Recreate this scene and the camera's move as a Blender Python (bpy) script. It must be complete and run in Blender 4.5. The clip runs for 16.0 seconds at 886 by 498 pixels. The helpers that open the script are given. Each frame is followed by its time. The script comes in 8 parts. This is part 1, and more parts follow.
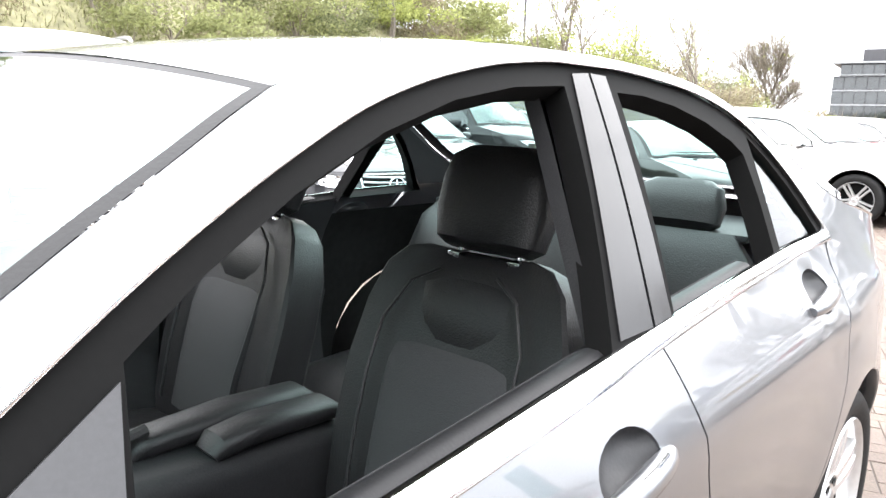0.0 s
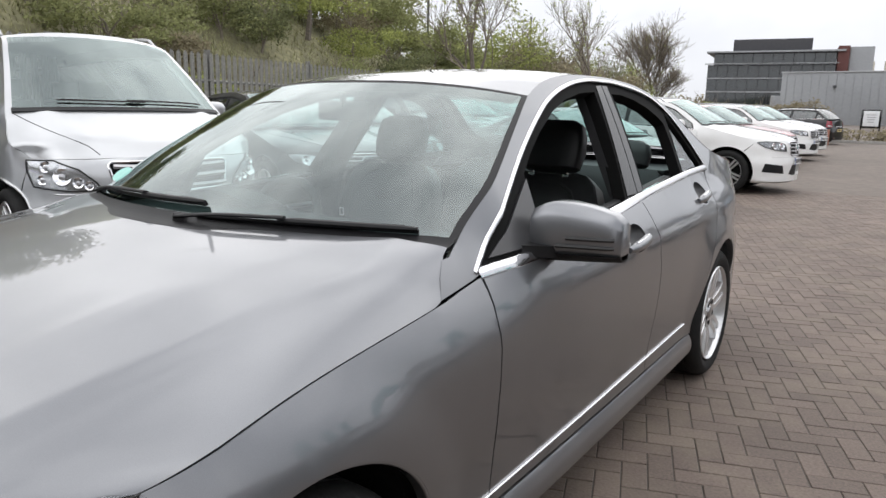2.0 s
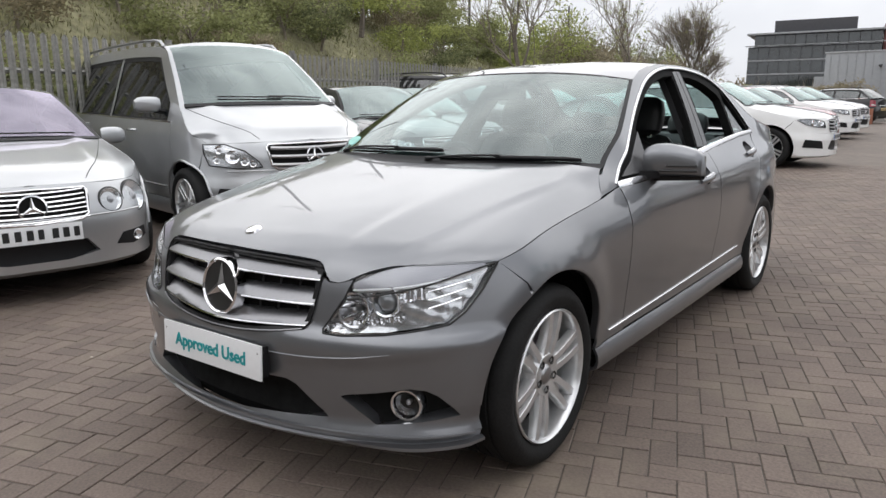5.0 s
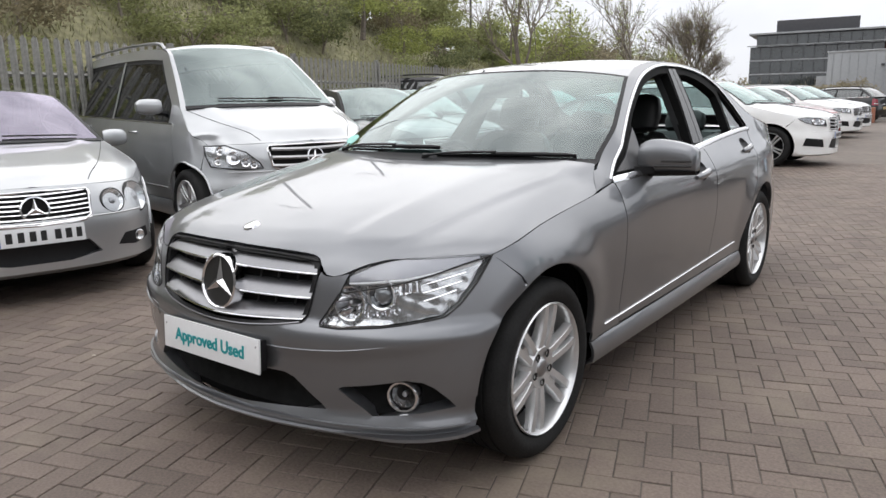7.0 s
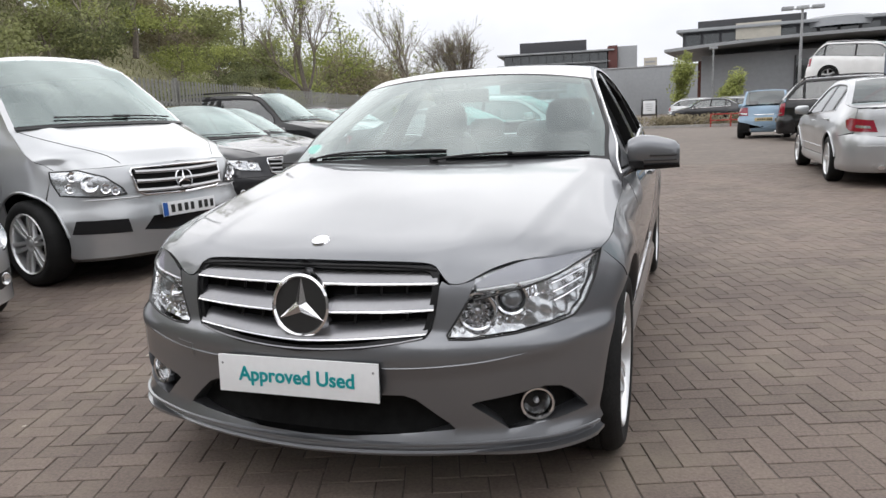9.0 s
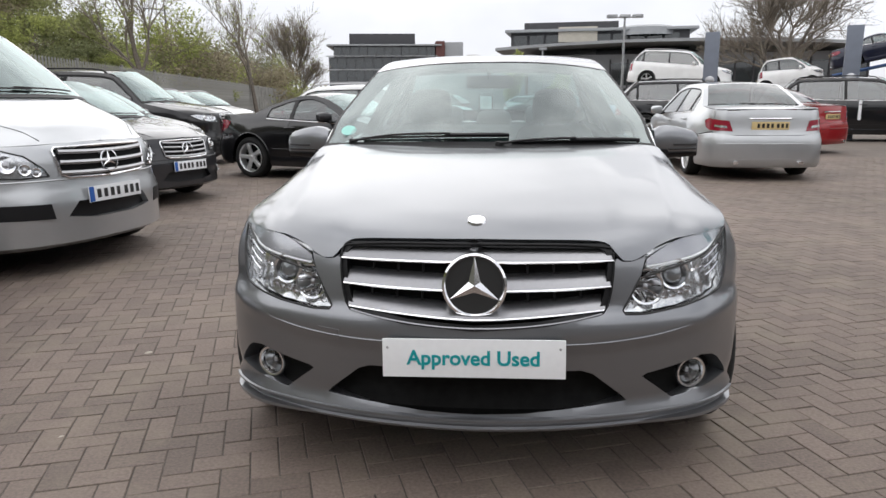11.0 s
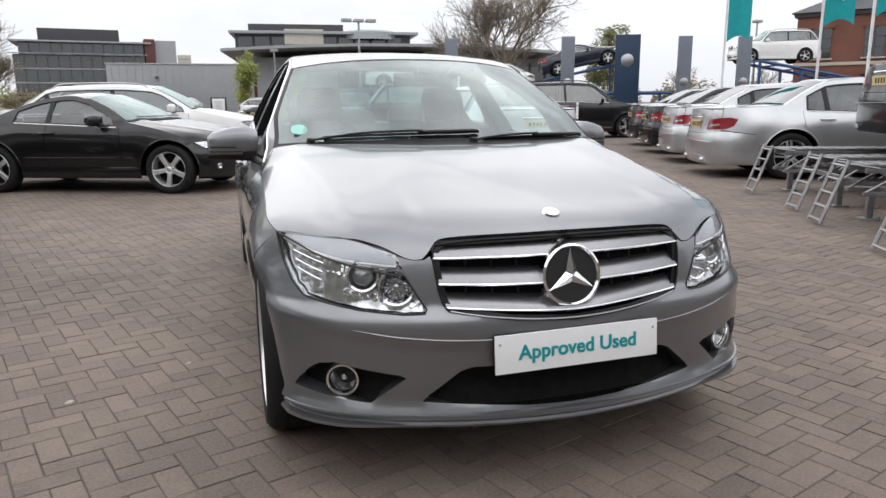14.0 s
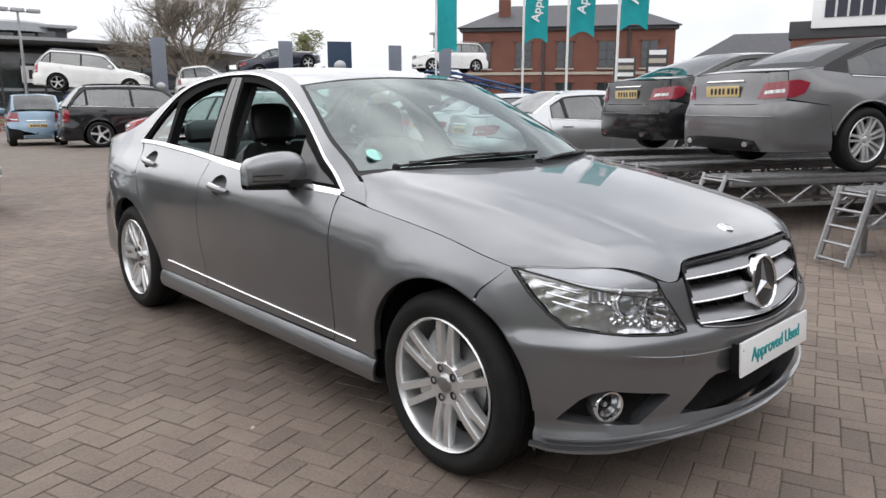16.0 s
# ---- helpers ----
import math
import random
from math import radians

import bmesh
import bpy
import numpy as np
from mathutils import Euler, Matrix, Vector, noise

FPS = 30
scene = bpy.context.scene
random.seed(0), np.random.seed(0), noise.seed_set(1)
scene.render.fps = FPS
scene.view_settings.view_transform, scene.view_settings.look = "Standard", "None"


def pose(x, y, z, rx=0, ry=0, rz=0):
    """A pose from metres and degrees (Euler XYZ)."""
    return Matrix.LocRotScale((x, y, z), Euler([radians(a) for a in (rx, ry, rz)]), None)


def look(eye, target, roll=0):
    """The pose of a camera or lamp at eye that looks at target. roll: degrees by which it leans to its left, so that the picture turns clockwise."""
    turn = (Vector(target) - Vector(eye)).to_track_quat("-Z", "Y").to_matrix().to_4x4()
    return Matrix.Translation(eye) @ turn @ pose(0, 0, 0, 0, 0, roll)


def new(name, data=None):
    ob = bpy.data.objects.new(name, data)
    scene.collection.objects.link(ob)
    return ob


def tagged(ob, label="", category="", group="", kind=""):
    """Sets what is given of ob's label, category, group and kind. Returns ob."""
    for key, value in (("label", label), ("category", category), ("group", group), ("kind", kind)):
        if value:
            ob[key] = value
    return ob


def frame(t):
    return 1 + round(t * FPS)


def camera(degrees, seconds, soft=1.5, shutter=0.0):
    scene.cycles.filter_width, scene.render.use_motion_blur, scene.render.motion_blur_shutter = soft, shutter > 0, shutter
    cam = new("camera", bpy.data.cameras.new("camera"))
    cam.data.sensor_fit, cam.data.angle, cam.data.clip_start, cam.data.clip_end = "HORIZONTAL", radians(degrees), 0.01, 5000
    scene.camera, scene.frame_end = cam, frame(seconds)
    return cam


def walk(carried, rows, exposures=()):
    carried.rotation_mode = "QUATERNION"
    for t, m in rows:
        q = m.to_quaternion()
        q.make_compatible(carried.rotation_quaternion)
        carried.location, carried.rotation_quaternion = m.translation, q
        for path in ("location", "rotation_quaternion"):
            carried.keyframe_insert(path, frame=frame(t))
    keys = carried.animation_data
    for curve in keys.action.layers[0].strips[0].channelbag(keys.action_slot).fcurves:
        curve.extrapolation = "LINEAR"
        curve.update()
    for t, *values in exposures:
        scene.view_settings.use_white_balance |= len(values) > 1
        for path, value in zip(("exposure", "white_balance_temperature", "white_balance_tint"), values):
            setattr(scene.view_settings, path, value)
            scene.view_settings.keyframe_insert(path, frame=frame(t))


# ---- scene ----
cam = camera(64.2, 16.0, soft=1.5)
PATH = [
    (0, (1.235, 0.784, 1.291), (-0.09, 2.236, 0.924), 1.4),
    (0.5, (1.322, 0.368, 1.29), (0.125, 1.923, 0.903), 1.6),
    (1, (1.435, -0.035, 1.278), (0.23, 1.515, 0.894), 0.9),
    (1.5, (1.524, -0.394, 1.262), (0.383, 1.206, 0.889), -0.4),
    (2, (1.634, -0.751, 1.279), (0.532, 0.872, 0.886), 1.0),
    (2.5, (1.711, -1.037, 1.279), (0.617, 0.596, 0.908), 1.0),
    (3, (1.794, -1.439, 1.282), (0.694, 0.191, 0.913), -0.0),
    (3.5, (1.829, -1.663, 1.263), (0.637, -0.105, 0.876), 0.5),
    (4, (1.871, -1.883, 1.253), (0.763, -0.262, 0.872), -0.6),
    (4.5, (1.909, -1.996, 1.243), (0.738, -0.428, 0.833), -0.2),
    (5.6, (1.955, -2.02, 1.235), (0.757, -0.45, 0.815), -0.8),
    (7, (1.975, -2.027, 1.218), (0.783, -0.474, 0.81), -1.1),
    (7.5, (1.946, -2.044, 1.217), (0.774, -0.481, 0.797), 0.0),
    (8, (1.742, -2.193, 1.193), (0.673, -0.555, 0.788), 0.5),
    (8.5, (1.429, -2.311, 1.154), (0.515, -0.578, 0.752), -0.2),
    (9, (1.047, -2.412, 1.175), (0.402, -0.556, 0.802), -2.5),
    (9.2, (0.896, -2.472, 1.151), (0.354, -0.57, 0.832), -1.3),
    (10.2, (0.37, -2.585, 1.15), (0.08, -0.63, 0.79), -0.8),
    (11.3, (0.036, -2.646, 1.173), (-0.112, -0.696, 0.754), -0.4),
    (11.5, (0.032, -2.653, 1.176), (-0.117, -0.703, 0.755), -0.7),
    (12, (0.036, -2.657, 1.181), (-0.116, -0.708, 0.759), -0.7),
    (12.5, (0.019, -2.658, 1.179), (-0.131, -0.708, 0.762), -0.2),
    (13, (-0.129, -2.641, 1.165), (-0.162, -0.684, 0.757), 2.4),
    (13.5, (-0.469, -2.604, 1.159), (-0.18, -0.667, 0.755), 0.4),
    (14, (-0.945, -2.488, 1.147), (-0.374, -0.615, 0.741), -0.4),
    (14.5, (-1.364, -2.366, 1.176), (-0.583, -0.574, 0.754), -0.2),
    (15, (-1.819, -2.115, 1.169), (-0.78, -0.457, 0.752), 1.1),
    (15.5, (-2.165, -1.862, 1.207), (-0.966, -0.316, 0.797), -0.3),
    (16, (-2.362, -1.633, 1.235), (-1.029, -0.197, 0.833), -0.0),
]
EXPOSURES = [(0.0, 2.0), (0.25, 1.5), (0.5, 0.75), (0.9, 0.35), (1.4, 0.12), (2.0, -0.02), (2.5, -0.12), (3.0, -0.25), (3.5, -0.26), (4.5, -0.17), (7.0, 0.0), (13.0, -0.04), (14.5, 0.04), (16.0, 0.08)]
walk(cam, [(t, look(eye, target, roll)) for t, eye, target, roll in PATH], EXPOSURES)

# ---- sky and light: bright overcast ----
world = bpy.data.worlds.new("overcast_sky")
scene.world = world
world.use_nodes = True
wn, wl = world.node_tree.nodes, world.node_tree.links
wn.clear()
w_out = wn.new("ShaderNodeOutputWorld")
w_bg = wn.new("ShaderNodeBackground")
w_sky = wn.new("ShaderNodeTexSky")
w_sky.sky_type, w_sky.sun_disc = "NISHITA", False
w_sky.sun_elevation, w_sky.sun_rotation = radians(48), radians(200)
w_grey = wn.new("ShaderNodeHueSaturation")
w_grey.inputs["Saturation"].default_value = 0.12
w_tex = wn.new("ShaderNodeTexCoord")
w_map = wn.new("ShaderNodeMapping")
w_map.inputs["Scale"].default_value = (1.0, 1.0, 1.5)
w_noise = wn.new("ShaderNodeTexNoise")
w_noise.inputs["Scale"].default_value, w_noise.inputs["Detail"].default_value = 1.9, 5.0
w_noise.inputs["Roughness"].default_value = 0.55
w_ramp = wn.new("ShaderNodeValToRGB")
w_ramp.color_ramp.elements[0].position, w_ramp.color_ramp.elements[0].color = 0.38, (0.47, 0.485, 0.52, 1)
w_ramp.color_ramp.elements[1].position, w_ramp.color_ramp.elements[1].color = 0.62, (1.34, 1.34, 1.34, 1)
w_mul = wn.new("ShaderNodeMix")
w_mul.data_type, w_mul.blend_type = "RGBA", "MIX"
w_mul.inputs["Factor"].default_value = 0.82
w_gain = wn.new("ShaderNodeMix")
w_gain.data_type, w_gain.blend_type = "RGBA", "MULTIPLY"
w_gain.inputs["Factor"].default_value = 1.0
w_gain.inputs[7].default_value = (9.0, 9.0, 9.2, 1)
wl.new(w_tex.outputs["Generated"], w_map.inputs["Vector"])
wl.new(w_map.outputs["Vector"], w_noise.inputs["Vector"])
wl.new(w_noise.outputs["Fac"], w_ramp.inputs["Fac"])
# the clouds flatten out towards the horizon
w_flat = wn.new("ShaderNodeMix")
w_flat.data_type = "RGBA"
w_flat.inputs[7].default_value = (0.64, 0.655, 0.685, 1)
w_low = wn.new("ShaderNodeMapRange")
w_low.inputs["From Min"].default_value, w_low.inputs["From Max"].default_value = 0.05, 0.45
w_low.inputs["To Min"].default_value, w_low.inputs["To Max"].default_value = 0.90, 0.0
w_z = wn.new("ShaderNodeSeparateXYZ")
wl.new(w_tex.outputs["Generated"], w_z.inputs[0])
wl.new(w_z.outputs["Z"], w_low.inputs["Value"])
wl.new(w_low.outputs[0], w_flat.inputs["Factor"])
wl.new(w_ramp.outputs["Color"], w_flat.inputs[6])
wl.new(w_flat.outputs[2], w_gain.inputs[6])
wl.new(w_sky.outputs["Color"], w_grey.inputs["Color"])
wl.new(w_grey.outputs["Color"], w_mul.inputs[6])
wl.new(w_gain.outputs[2], w_mul.inputs[7])
# an overcast sky is about twice to three times as bright overhead as at the horizon
w_sep = wn.new("ShaderNodeSeparateXYZ")
w_up = wn.new("ShaderNodeMapRange")
w_up.inputs["From Min"].default_value, w_up.inputs["From Max"].default_value = 0.0, 1.0
w_up.inputs["To Min"].default_value, w_up.inputs["To Max"].default_value = 1.2, 1.75
w_dome = wn.new("ShaderNodeMix")
w_dome.data_type, w_dome.blend_type = "RGBA", "MULTIPLY"
w_dome.inputs["Factor"].default_value = 1.0
wl.new(w_tex.outputs["Generated"], w_sep.inputs[0])
wl.new(w_sep.outputs["Z"], w_up.inputs["Value"])
wl.new(w_mul.outputs[2], w_dome.inputs[6])
wl.new(w_up.outputs[0], w_dome.inputs[7])
wl.new(w_dome.outputs[2], w_bg.inputs["Color"])
w_bg.inputs["Strength"].default_value = 0.130
wl.new(w_bg.outputs["Background"], w_out.inputs["Surface"])
sun = new("sun", bpy.data.lights.new("sun", "SUN"))
sun.data.energy, sun.data.angle, sun.data.color = 1.0, radians(115), (1.0, 0.97, 0.93)
sun.matrix_world = look((0, 0, 30), (13, -11, 0))

# ---- materials ----
def material(name, colour, rough=0.5, metal=0.0, grain=0.0, scale=40.0, bump=0.0, stain=0.0, stain_scale=2.0, coat=0.0, rand=0.0, island=0.0, spec=0.5, emit=None, dust=None):
    """A surface: base colour varied by fine grain and broad stains, with fine relief; rand varies it from piece to piece."""
    m = bpy.data.materials.new(name)
    m.use_nodes = True
    n, l = m.node_tree.nodes, m.node_tree.links
    b = n["Principled BSDF"]
    b.inputs["Roughness"].default_value, b.inputs["Metallic"].default_value = rough, metal
    b.inputs["Coat Weight"].default_value, b.inputs["Coat Roughness"].default_value = coat, 0.03
    b.inputs["Specular IOR Level"].default_value = spec
    rgb = n.new("ShaderNodeRGB")
    rgb.outputs[0].default_value = (*colour, 1)
    last = rgb.outputs[0]
    co = n.new("ShaderNodeTexCoord")

    def vary(amount, source, tail):
        r = n.new("ShaderNodeMapRange")
        r.inputs["From Min"].default_value, r.inputs["From Max"].default_value = (0.3, 0.7) if source.type == "VALUE" and amount > 0 and tail != "rand" else (0.0, 1.0)
        r.inputs["To Min"].default_value, r.inputs["To Max"].default_value = 1 - amount, 1 + amount
        l.new(source, r.inputs["Value"])
        x = n.new("ShaderNodeMix")
        x.data_type, x.blend_type = "RGBA", "MULTIPLY"
        x.inputs["Factor"].default_value = 1.0
        l.new(tail_out[0], x.inputs[6])
        l.new(r.outputs[0], x.inputs[7])
        tail_out[0] = x.outputs[2]

    tail_out = [last]
    fine = None
    if grain or bump:
        fine = n.new("ShaderNodeTexNoise")
        fine.inputs["Scale"].default_value, fine.inputs["Detail"].default_value = scale, 5.0
        l.new(co.outputs["Object"], fine.inputs["Vector"])
        if grain:
            vary(grain, fine.outputs["Fac"], "grain")
    if stain:
        broad = n.new("ShaderNodeTexNoise")
        broad.inputs["Scale"].default_value, broad.inputs["Detail"].default_value = stain_scale, 4.0
        l.new(co.outputs["Object"], broad.inputs["Vector"])
        vary(stain, broad.outputs["Fac"], "stain")
    if rand:
        info = n.new("ShaderNodeObjectInfo")
        vary(rand, info.outputs["Random"], "rand")
    if island:
        geo = n.new("ShaderNodeNewGeometry")
        vary(island, geo.outputs["Random Per Island"], "rand")
    if dust:
        # pale sand left in patches, at the place's own scale
        here = n.new("ShaderNodeNewGeometry")
        cloud = n.new("ShaderNodeTexNoise")
        cloud.inputs["Scale"].default_value, cloud.inputs["Detail"].default_value, cloud.inputs["Roughness"].default_value = 1.6, 9.0, 0.72
        l.new(here.outputs["Position"], cloud.inputs["Vector"])
        cut = n.new("ShaderNodeMapRange")
        cut.inputs["From Min"].default_value, cut.inputs["From Max"].default_value = 0.48, 0.78
        cut.inputs["To Min"].default_value, cut.inputs["To Max"].default_value = 0.0, 0.75
        l.new(cloud.outputs["Fac"], cut.inputs["Value"])
        lay = n.new("ShaderNodeMix")
        lay.data_type = "RGBA"
        lay.inputs[7].default_value = (*dust, 1)
        l.new(cut.outputs[0], lay.inputs["Factor"])
        l.new(tail_out[0], lay.inputs[6])
        tail_out[0] = lay.outputs[2]
    l.new(tail_out[0], b.inputs["Base Color"])
    if bump:
        bm_ = n.new("ShaderNodeBump")
        bm_.inputs["Strength"].default_value, bm_.inputs["Distance"].default_value = bump, 0.004
        l.new(fine.outputs["Fac"], bm_.inputs["Height"])
        l.new(bm_.outputs["Normal"], b.inputs["Normal"])
    if emit:
        b.inputs["Emission Color"].default_value, b.inputs["Emission Strength"].default_value = (*colour, 1), emit
    return m


def paint(name, colour, metal=0.55, rough=0.38):
    """Car paint: fine metal flakes under a clear coat, with a little road film."""
    m = material(name, colour, rough, metal, grain=0.06, scale=900.0, stain=0.05, stain_scale=3.0, coat=1.0)
    m.node_tree.nodes["Principled BSDF"].inputs["Coat Roughness"].default_value = 0.025
    m.node_tree.nodes["Principled BSDF"].inputs["Specular IOR Level"].default_value = 0.1
    return m


def glass(name, tint, body=(0.02, 0.022, 0.024), solid=0.0, ior=1.5, sheen=(1, 1, 1)):
    """A pane: tinted see-through sheet whose gloss follows Fresnel; solid mixes in a dark body for panes with nothing behind."""
    m = bpy.data.materials.new(name)
    m.use_nodes = True
    n, l = m.node_tree.nodes, m.node_tree.links
    n.clear()
    out = n.new("ShaderNodeOutputMaterial")
    thru = n.new("ShaderNodeBsdfTransparent")
    thru.inputs[0].default_value = (*tint, 1)
    gloss = n.new("ShaderNodeBsdfGlossy")
    gloss.inputs["Roughness"].default_value = 0.015
    gloss.inputs["Color"].default_value = (*sheen, 1)
    # gloss grows from its head-on share towards grazing view, alike from both sides
    lw = n.new("ShaderNodeLayerWeight")
    lw.inputs["Blend"].default_value = 0.5
    pw = n.new("ShaderNodeMath")
    pw.operation = "POWER"
    pw.inputs[1].default_value = 5.0
    fr = n.new("ShaderNodeMapRange")
    fr.inputs["To Min"].default_value, fr.inputs["To Max"].default_value = ((ior - 1) / (ior + 1)) ** 2, 1.0
    l.new(lw.outputs["Facing"], pw.inputs[0])
    l.new(pw.outputs[0], fr.inputs["Value"])
    mix = n.new("ShaderNodeMixShader")
    base = thru.outputs[0]
    if solid:
        dark = n.new("ShaderNodeBsdfDiffuse")
        dark.inputs[0].default_value = (*body, 1)
        m0 = n.new("ShaderNodeMixShader")
        m0.inputs[0].default_value = solid
        l.new(thru.outputs[0], m0.inputs[1])
        l.new(dark.outputs[0], m0.inputs[2])
        base = m0.outputs[0]
    l.new(fr.outputs[0], mix.inputs[0])
    l.new(base, mix.inputs[1])
    l.new(gloss.outputs[0], mix.inputs[2])
    l.new(mix.outputs[0], out.inputs[0])
    return m


GREY_PAINT = paint("metallic_grey_paint", (0.205, 0.211, 0.223), metal=0.82, rough=0.36)
SILVER_PAINT = paint("silver_paint", (0.47, 0.48, 0.49), metal=0.75, rough=0.33)
BLACK_PAINT = paint("black_paint", (0.008, 0.008, 0.009), metal=0.0, rough=0.3)
WHITE_PAINT = paint("white_paint", (0.78, 0.78, 0.77), metal=0.0, rough=0.35)
RED_PAINT = paint("red_paint", (0.28, 0.012, 0.015), metal=0.1, rough=0.35)
DARK_PAINT = paint("dark_grey_paint", (0.03, 0.03, 0.033), metal=0.3, rough=0.35)
BLUE_PAINT = paint("pale_blue_paint", (0.24, 0.34, 0.44), metal=0.3, rough=0.35)
NAVY_PAINT = paint("navy_paint", (0.012, 0.014, 0.03), metal=0.2, rough=0.35)
CHROME = material("chrome", (0.82, 0.82, 0.83), 0.09, 1.0, grain=0.02, scale=60)
SATIN = material("satin_aluminium", (0.40, 0.40, 0.41), 0.34, 1.0, grain=0.04, scale=80)
ALLOY = material("silver_alloy", (0.66, 0.665, 0.67), 0.30, 0.7, grain=0.04, scale=60, stain=0.06, stain_scale=8, coat=0.6)
TYRE = material("tyre_rubber", (0.012, 0.012, 0.012), 0.75, 0, spec=0.25, grain=0.2, scale=120, bump=0.3, stain=0.25, stain_scale=9)
TRIM = material("black_plastic_trim", (0.008, 0.008, 0.009), 0.5, 0, spec=0.3, grain=0.1, scale=200, bump=0.1)
GLOSS_BLACK = material("gloss_black", (0.006, 0.006, 0.007), 0.08, 0, coat=1.0)
DARK_VOID = material("dark_underbody", (0.011, 0.011, 0.011), 0.9, 0, spec=0.1, grain=0.2, scale=30)
LEATHER = material("black_leather", (0.019, 0.019, 0.020), 0.42, 0, grain=0.12, scale=260, bump=0.35, stain=0.1, stain_scale=5)
LEATHER_MID = material("charcoal_fabric_insert", (0.036, 0.036, 0.038), 0.7, 0, grain=0.15, scale=400, bump=0.3)
DASH = material("charcoal_dashboard", (0.026, 0.026, 0.028), 0.6, 0, grain=0.15, scale=300, bump=0.3)
HEADLINER = material("grey_headliner", (0.20, 0.20, 0.195), 0.95, 0, grain=0.08, scale=300)
PLATE_WHITE = material("white_plate", (0.80, 0.81, 0.82), 0.3, 0, grain=0.02, scale=50, coat=0.5)
PLATE_YELLOW = material("yellow_plate", (0.64, 0.50, 0.25), 0.35, 0, grain=0.03, scale=50)
TEAL = material("teal_ink", (0.0, 0.28, 0.30), 0.4, 0, grain=0.03, scale=90)
PILLAR_BLACK = material("pillar_cover_black", (0.012, 0.012, 0.013), 0.14, 0, spec=0.45, grain=0.08, scale=60, stain=0.2, stain_scale=6)
FRAME_RUBBER = material("matt_black_window_rubber", (0.004, 0.004, 0.004), 0.75, 0, spec=0.12, grain=0.1, scale=150)
INK = material("black_ink", (0.012, 0.012, 0.012), 0.5)
BLUE_INK = material("blue_plate_band", (0.02, 0.10, 0.38), 0.4)
LENS_RED = material("red_lamp_lens", (0.24, 0.008, 0.024), 0.12, 0, grain=0.12, scale=60, coat=1.0)
LENS_AMBER = material("amber_lens", (0.6, 0.18, 0.02), 0.15, 0, coat=1.0)
REFLECTOR = material("lamp_reflector", (0.82, 0.83, 0.84), 0.16, 0.8, grain=0.1, scale=25)
LAMP_HOUSE = material("lamp_housing", (0.60, 0.605, 0.61), 0.16, 0.85, grain=0.2, scale=40)
SCREEN = glass("windscreen_glass", (0.44, 0.58, 0.565), ior=2.4, sheen=(0.92, 1.0, 0.99))
CAR_SCREEN = glass("parked_windscreen_glass", (0.42, 0.57, 0.555), ior=2.6, sheen=(0.88, 1.0, 0.985))
VIOLET_SCREEN = glass("violet_tinted_glass", (0.42, 0.40, 0.50), ior=2.8, sheen=(0.90, 0.84, 1.0))
SAIL = material("mirror_sail_plastic", (0.035, 0.035, 0.037), 0.32, 0, spec=0.6, grain=0.1, scale=200, bump=0.08)
SLAT = material("silver_slat", (0.27, 0.27, 0.28), 0.30, 0.95, grain=0.04, scale=80)
SIDE_GLASS = glass("side_glass", (0.66, 0.86, 0.84), ior=1.7)
BROW = material("lamp_brow", (0.33, 0.33, 0.35), 0.35, 0.7, grain=0.05, scale=50, coat=1.0)
LIGHT_STRIP = material("light_guide", (0.86, 0.87, 0.88), 0.2, 0, grain=0.02, scale=60, coat=1.0)
LENS_BALL = material("lens_ball", (0.22, 0.23, 0.24), 0.06, 0.5, grain=0.1, scale=30, coat=1.0)
LAMP_DARK = material("lamp_depth", (0.22, 0.225, 0.23), 0.2, 0.9, grain=0.35, scale=45, coat=1.0)
PRIVACY = glass("privacy_glass", (0.10, 0.11, 0.115), solid=0.6, ior=1.6)
FAR_GLASS = glass("car_window_glass", (0.36, 0.46, 0.45), solid=0.35, ior=2.1)
CLEAR = glass("clear_lamp_cover", (0.95, 0.96, 0.97), ior=1.45)
SLATE_MIRROR = material("mirror_glass", (0.8, 0.8, 0.8), 0.02, 1.0)
STEEL = material("galvanised_steel", (0.34, 0.345, 0.35), 0.45, 0.85, grain=0.15, scale=20, stain=0.2, stain_scale=3)
ALUMINIUM = material("ramp_aluminium", (0.27, 0.27, 0.275), 0.42, 0.8, grain=0.12, scale=25, stain=0.15, stain_scale=4)

# ---- mesh helpers: every shape is a pair (vertices, faces) ----
from mathutils import geometry


def vec(*a):
    return Vector(a)


def lerp(a, b, t):
    return a + (b - a) * t


def smooth01(t, a, b):
    t = min(1.0, max(0.0, (t - a) / (b - a)))
    return t * t * (3 - 2 * t)


def part(name, shape, mat, parent=None, label="", smooth=40, kind=""):
    """Links one mesh object; smooth: shade smooth below this angle (0: flat)."""
    verts, faces = shape
    me = bpy.data.meshes.new(name)
    me.from_pydata([tuple(v) for v in verts], [], faces)
    me.update()
    me.materials.append(mat)
    if smooth:
        me.shade_smooth()
        if smooth < 180:
            me.set_sharp_from_angle(angle=radians(smooth))
    ob = new(name, me)
    if parent:
        ob.parent = parent
    if label or kind:
        tagged(ob, label, kind=kind)
    return ob


def thing(name, label, category, group="", m=None, kind=""):
    ob = new(name)
    ob.empty_display_size = 0.1
    if m is not None:
        ob.matrix_basis = m
    return tagged(ob, label, category, group, kind)


def join(*shapes):
    V, F = [], []
    for v, f in shapes:
        k = len(V)
        V += list(v)
        F += [tuple(i + k for i in q) for q in f]
    return V, F


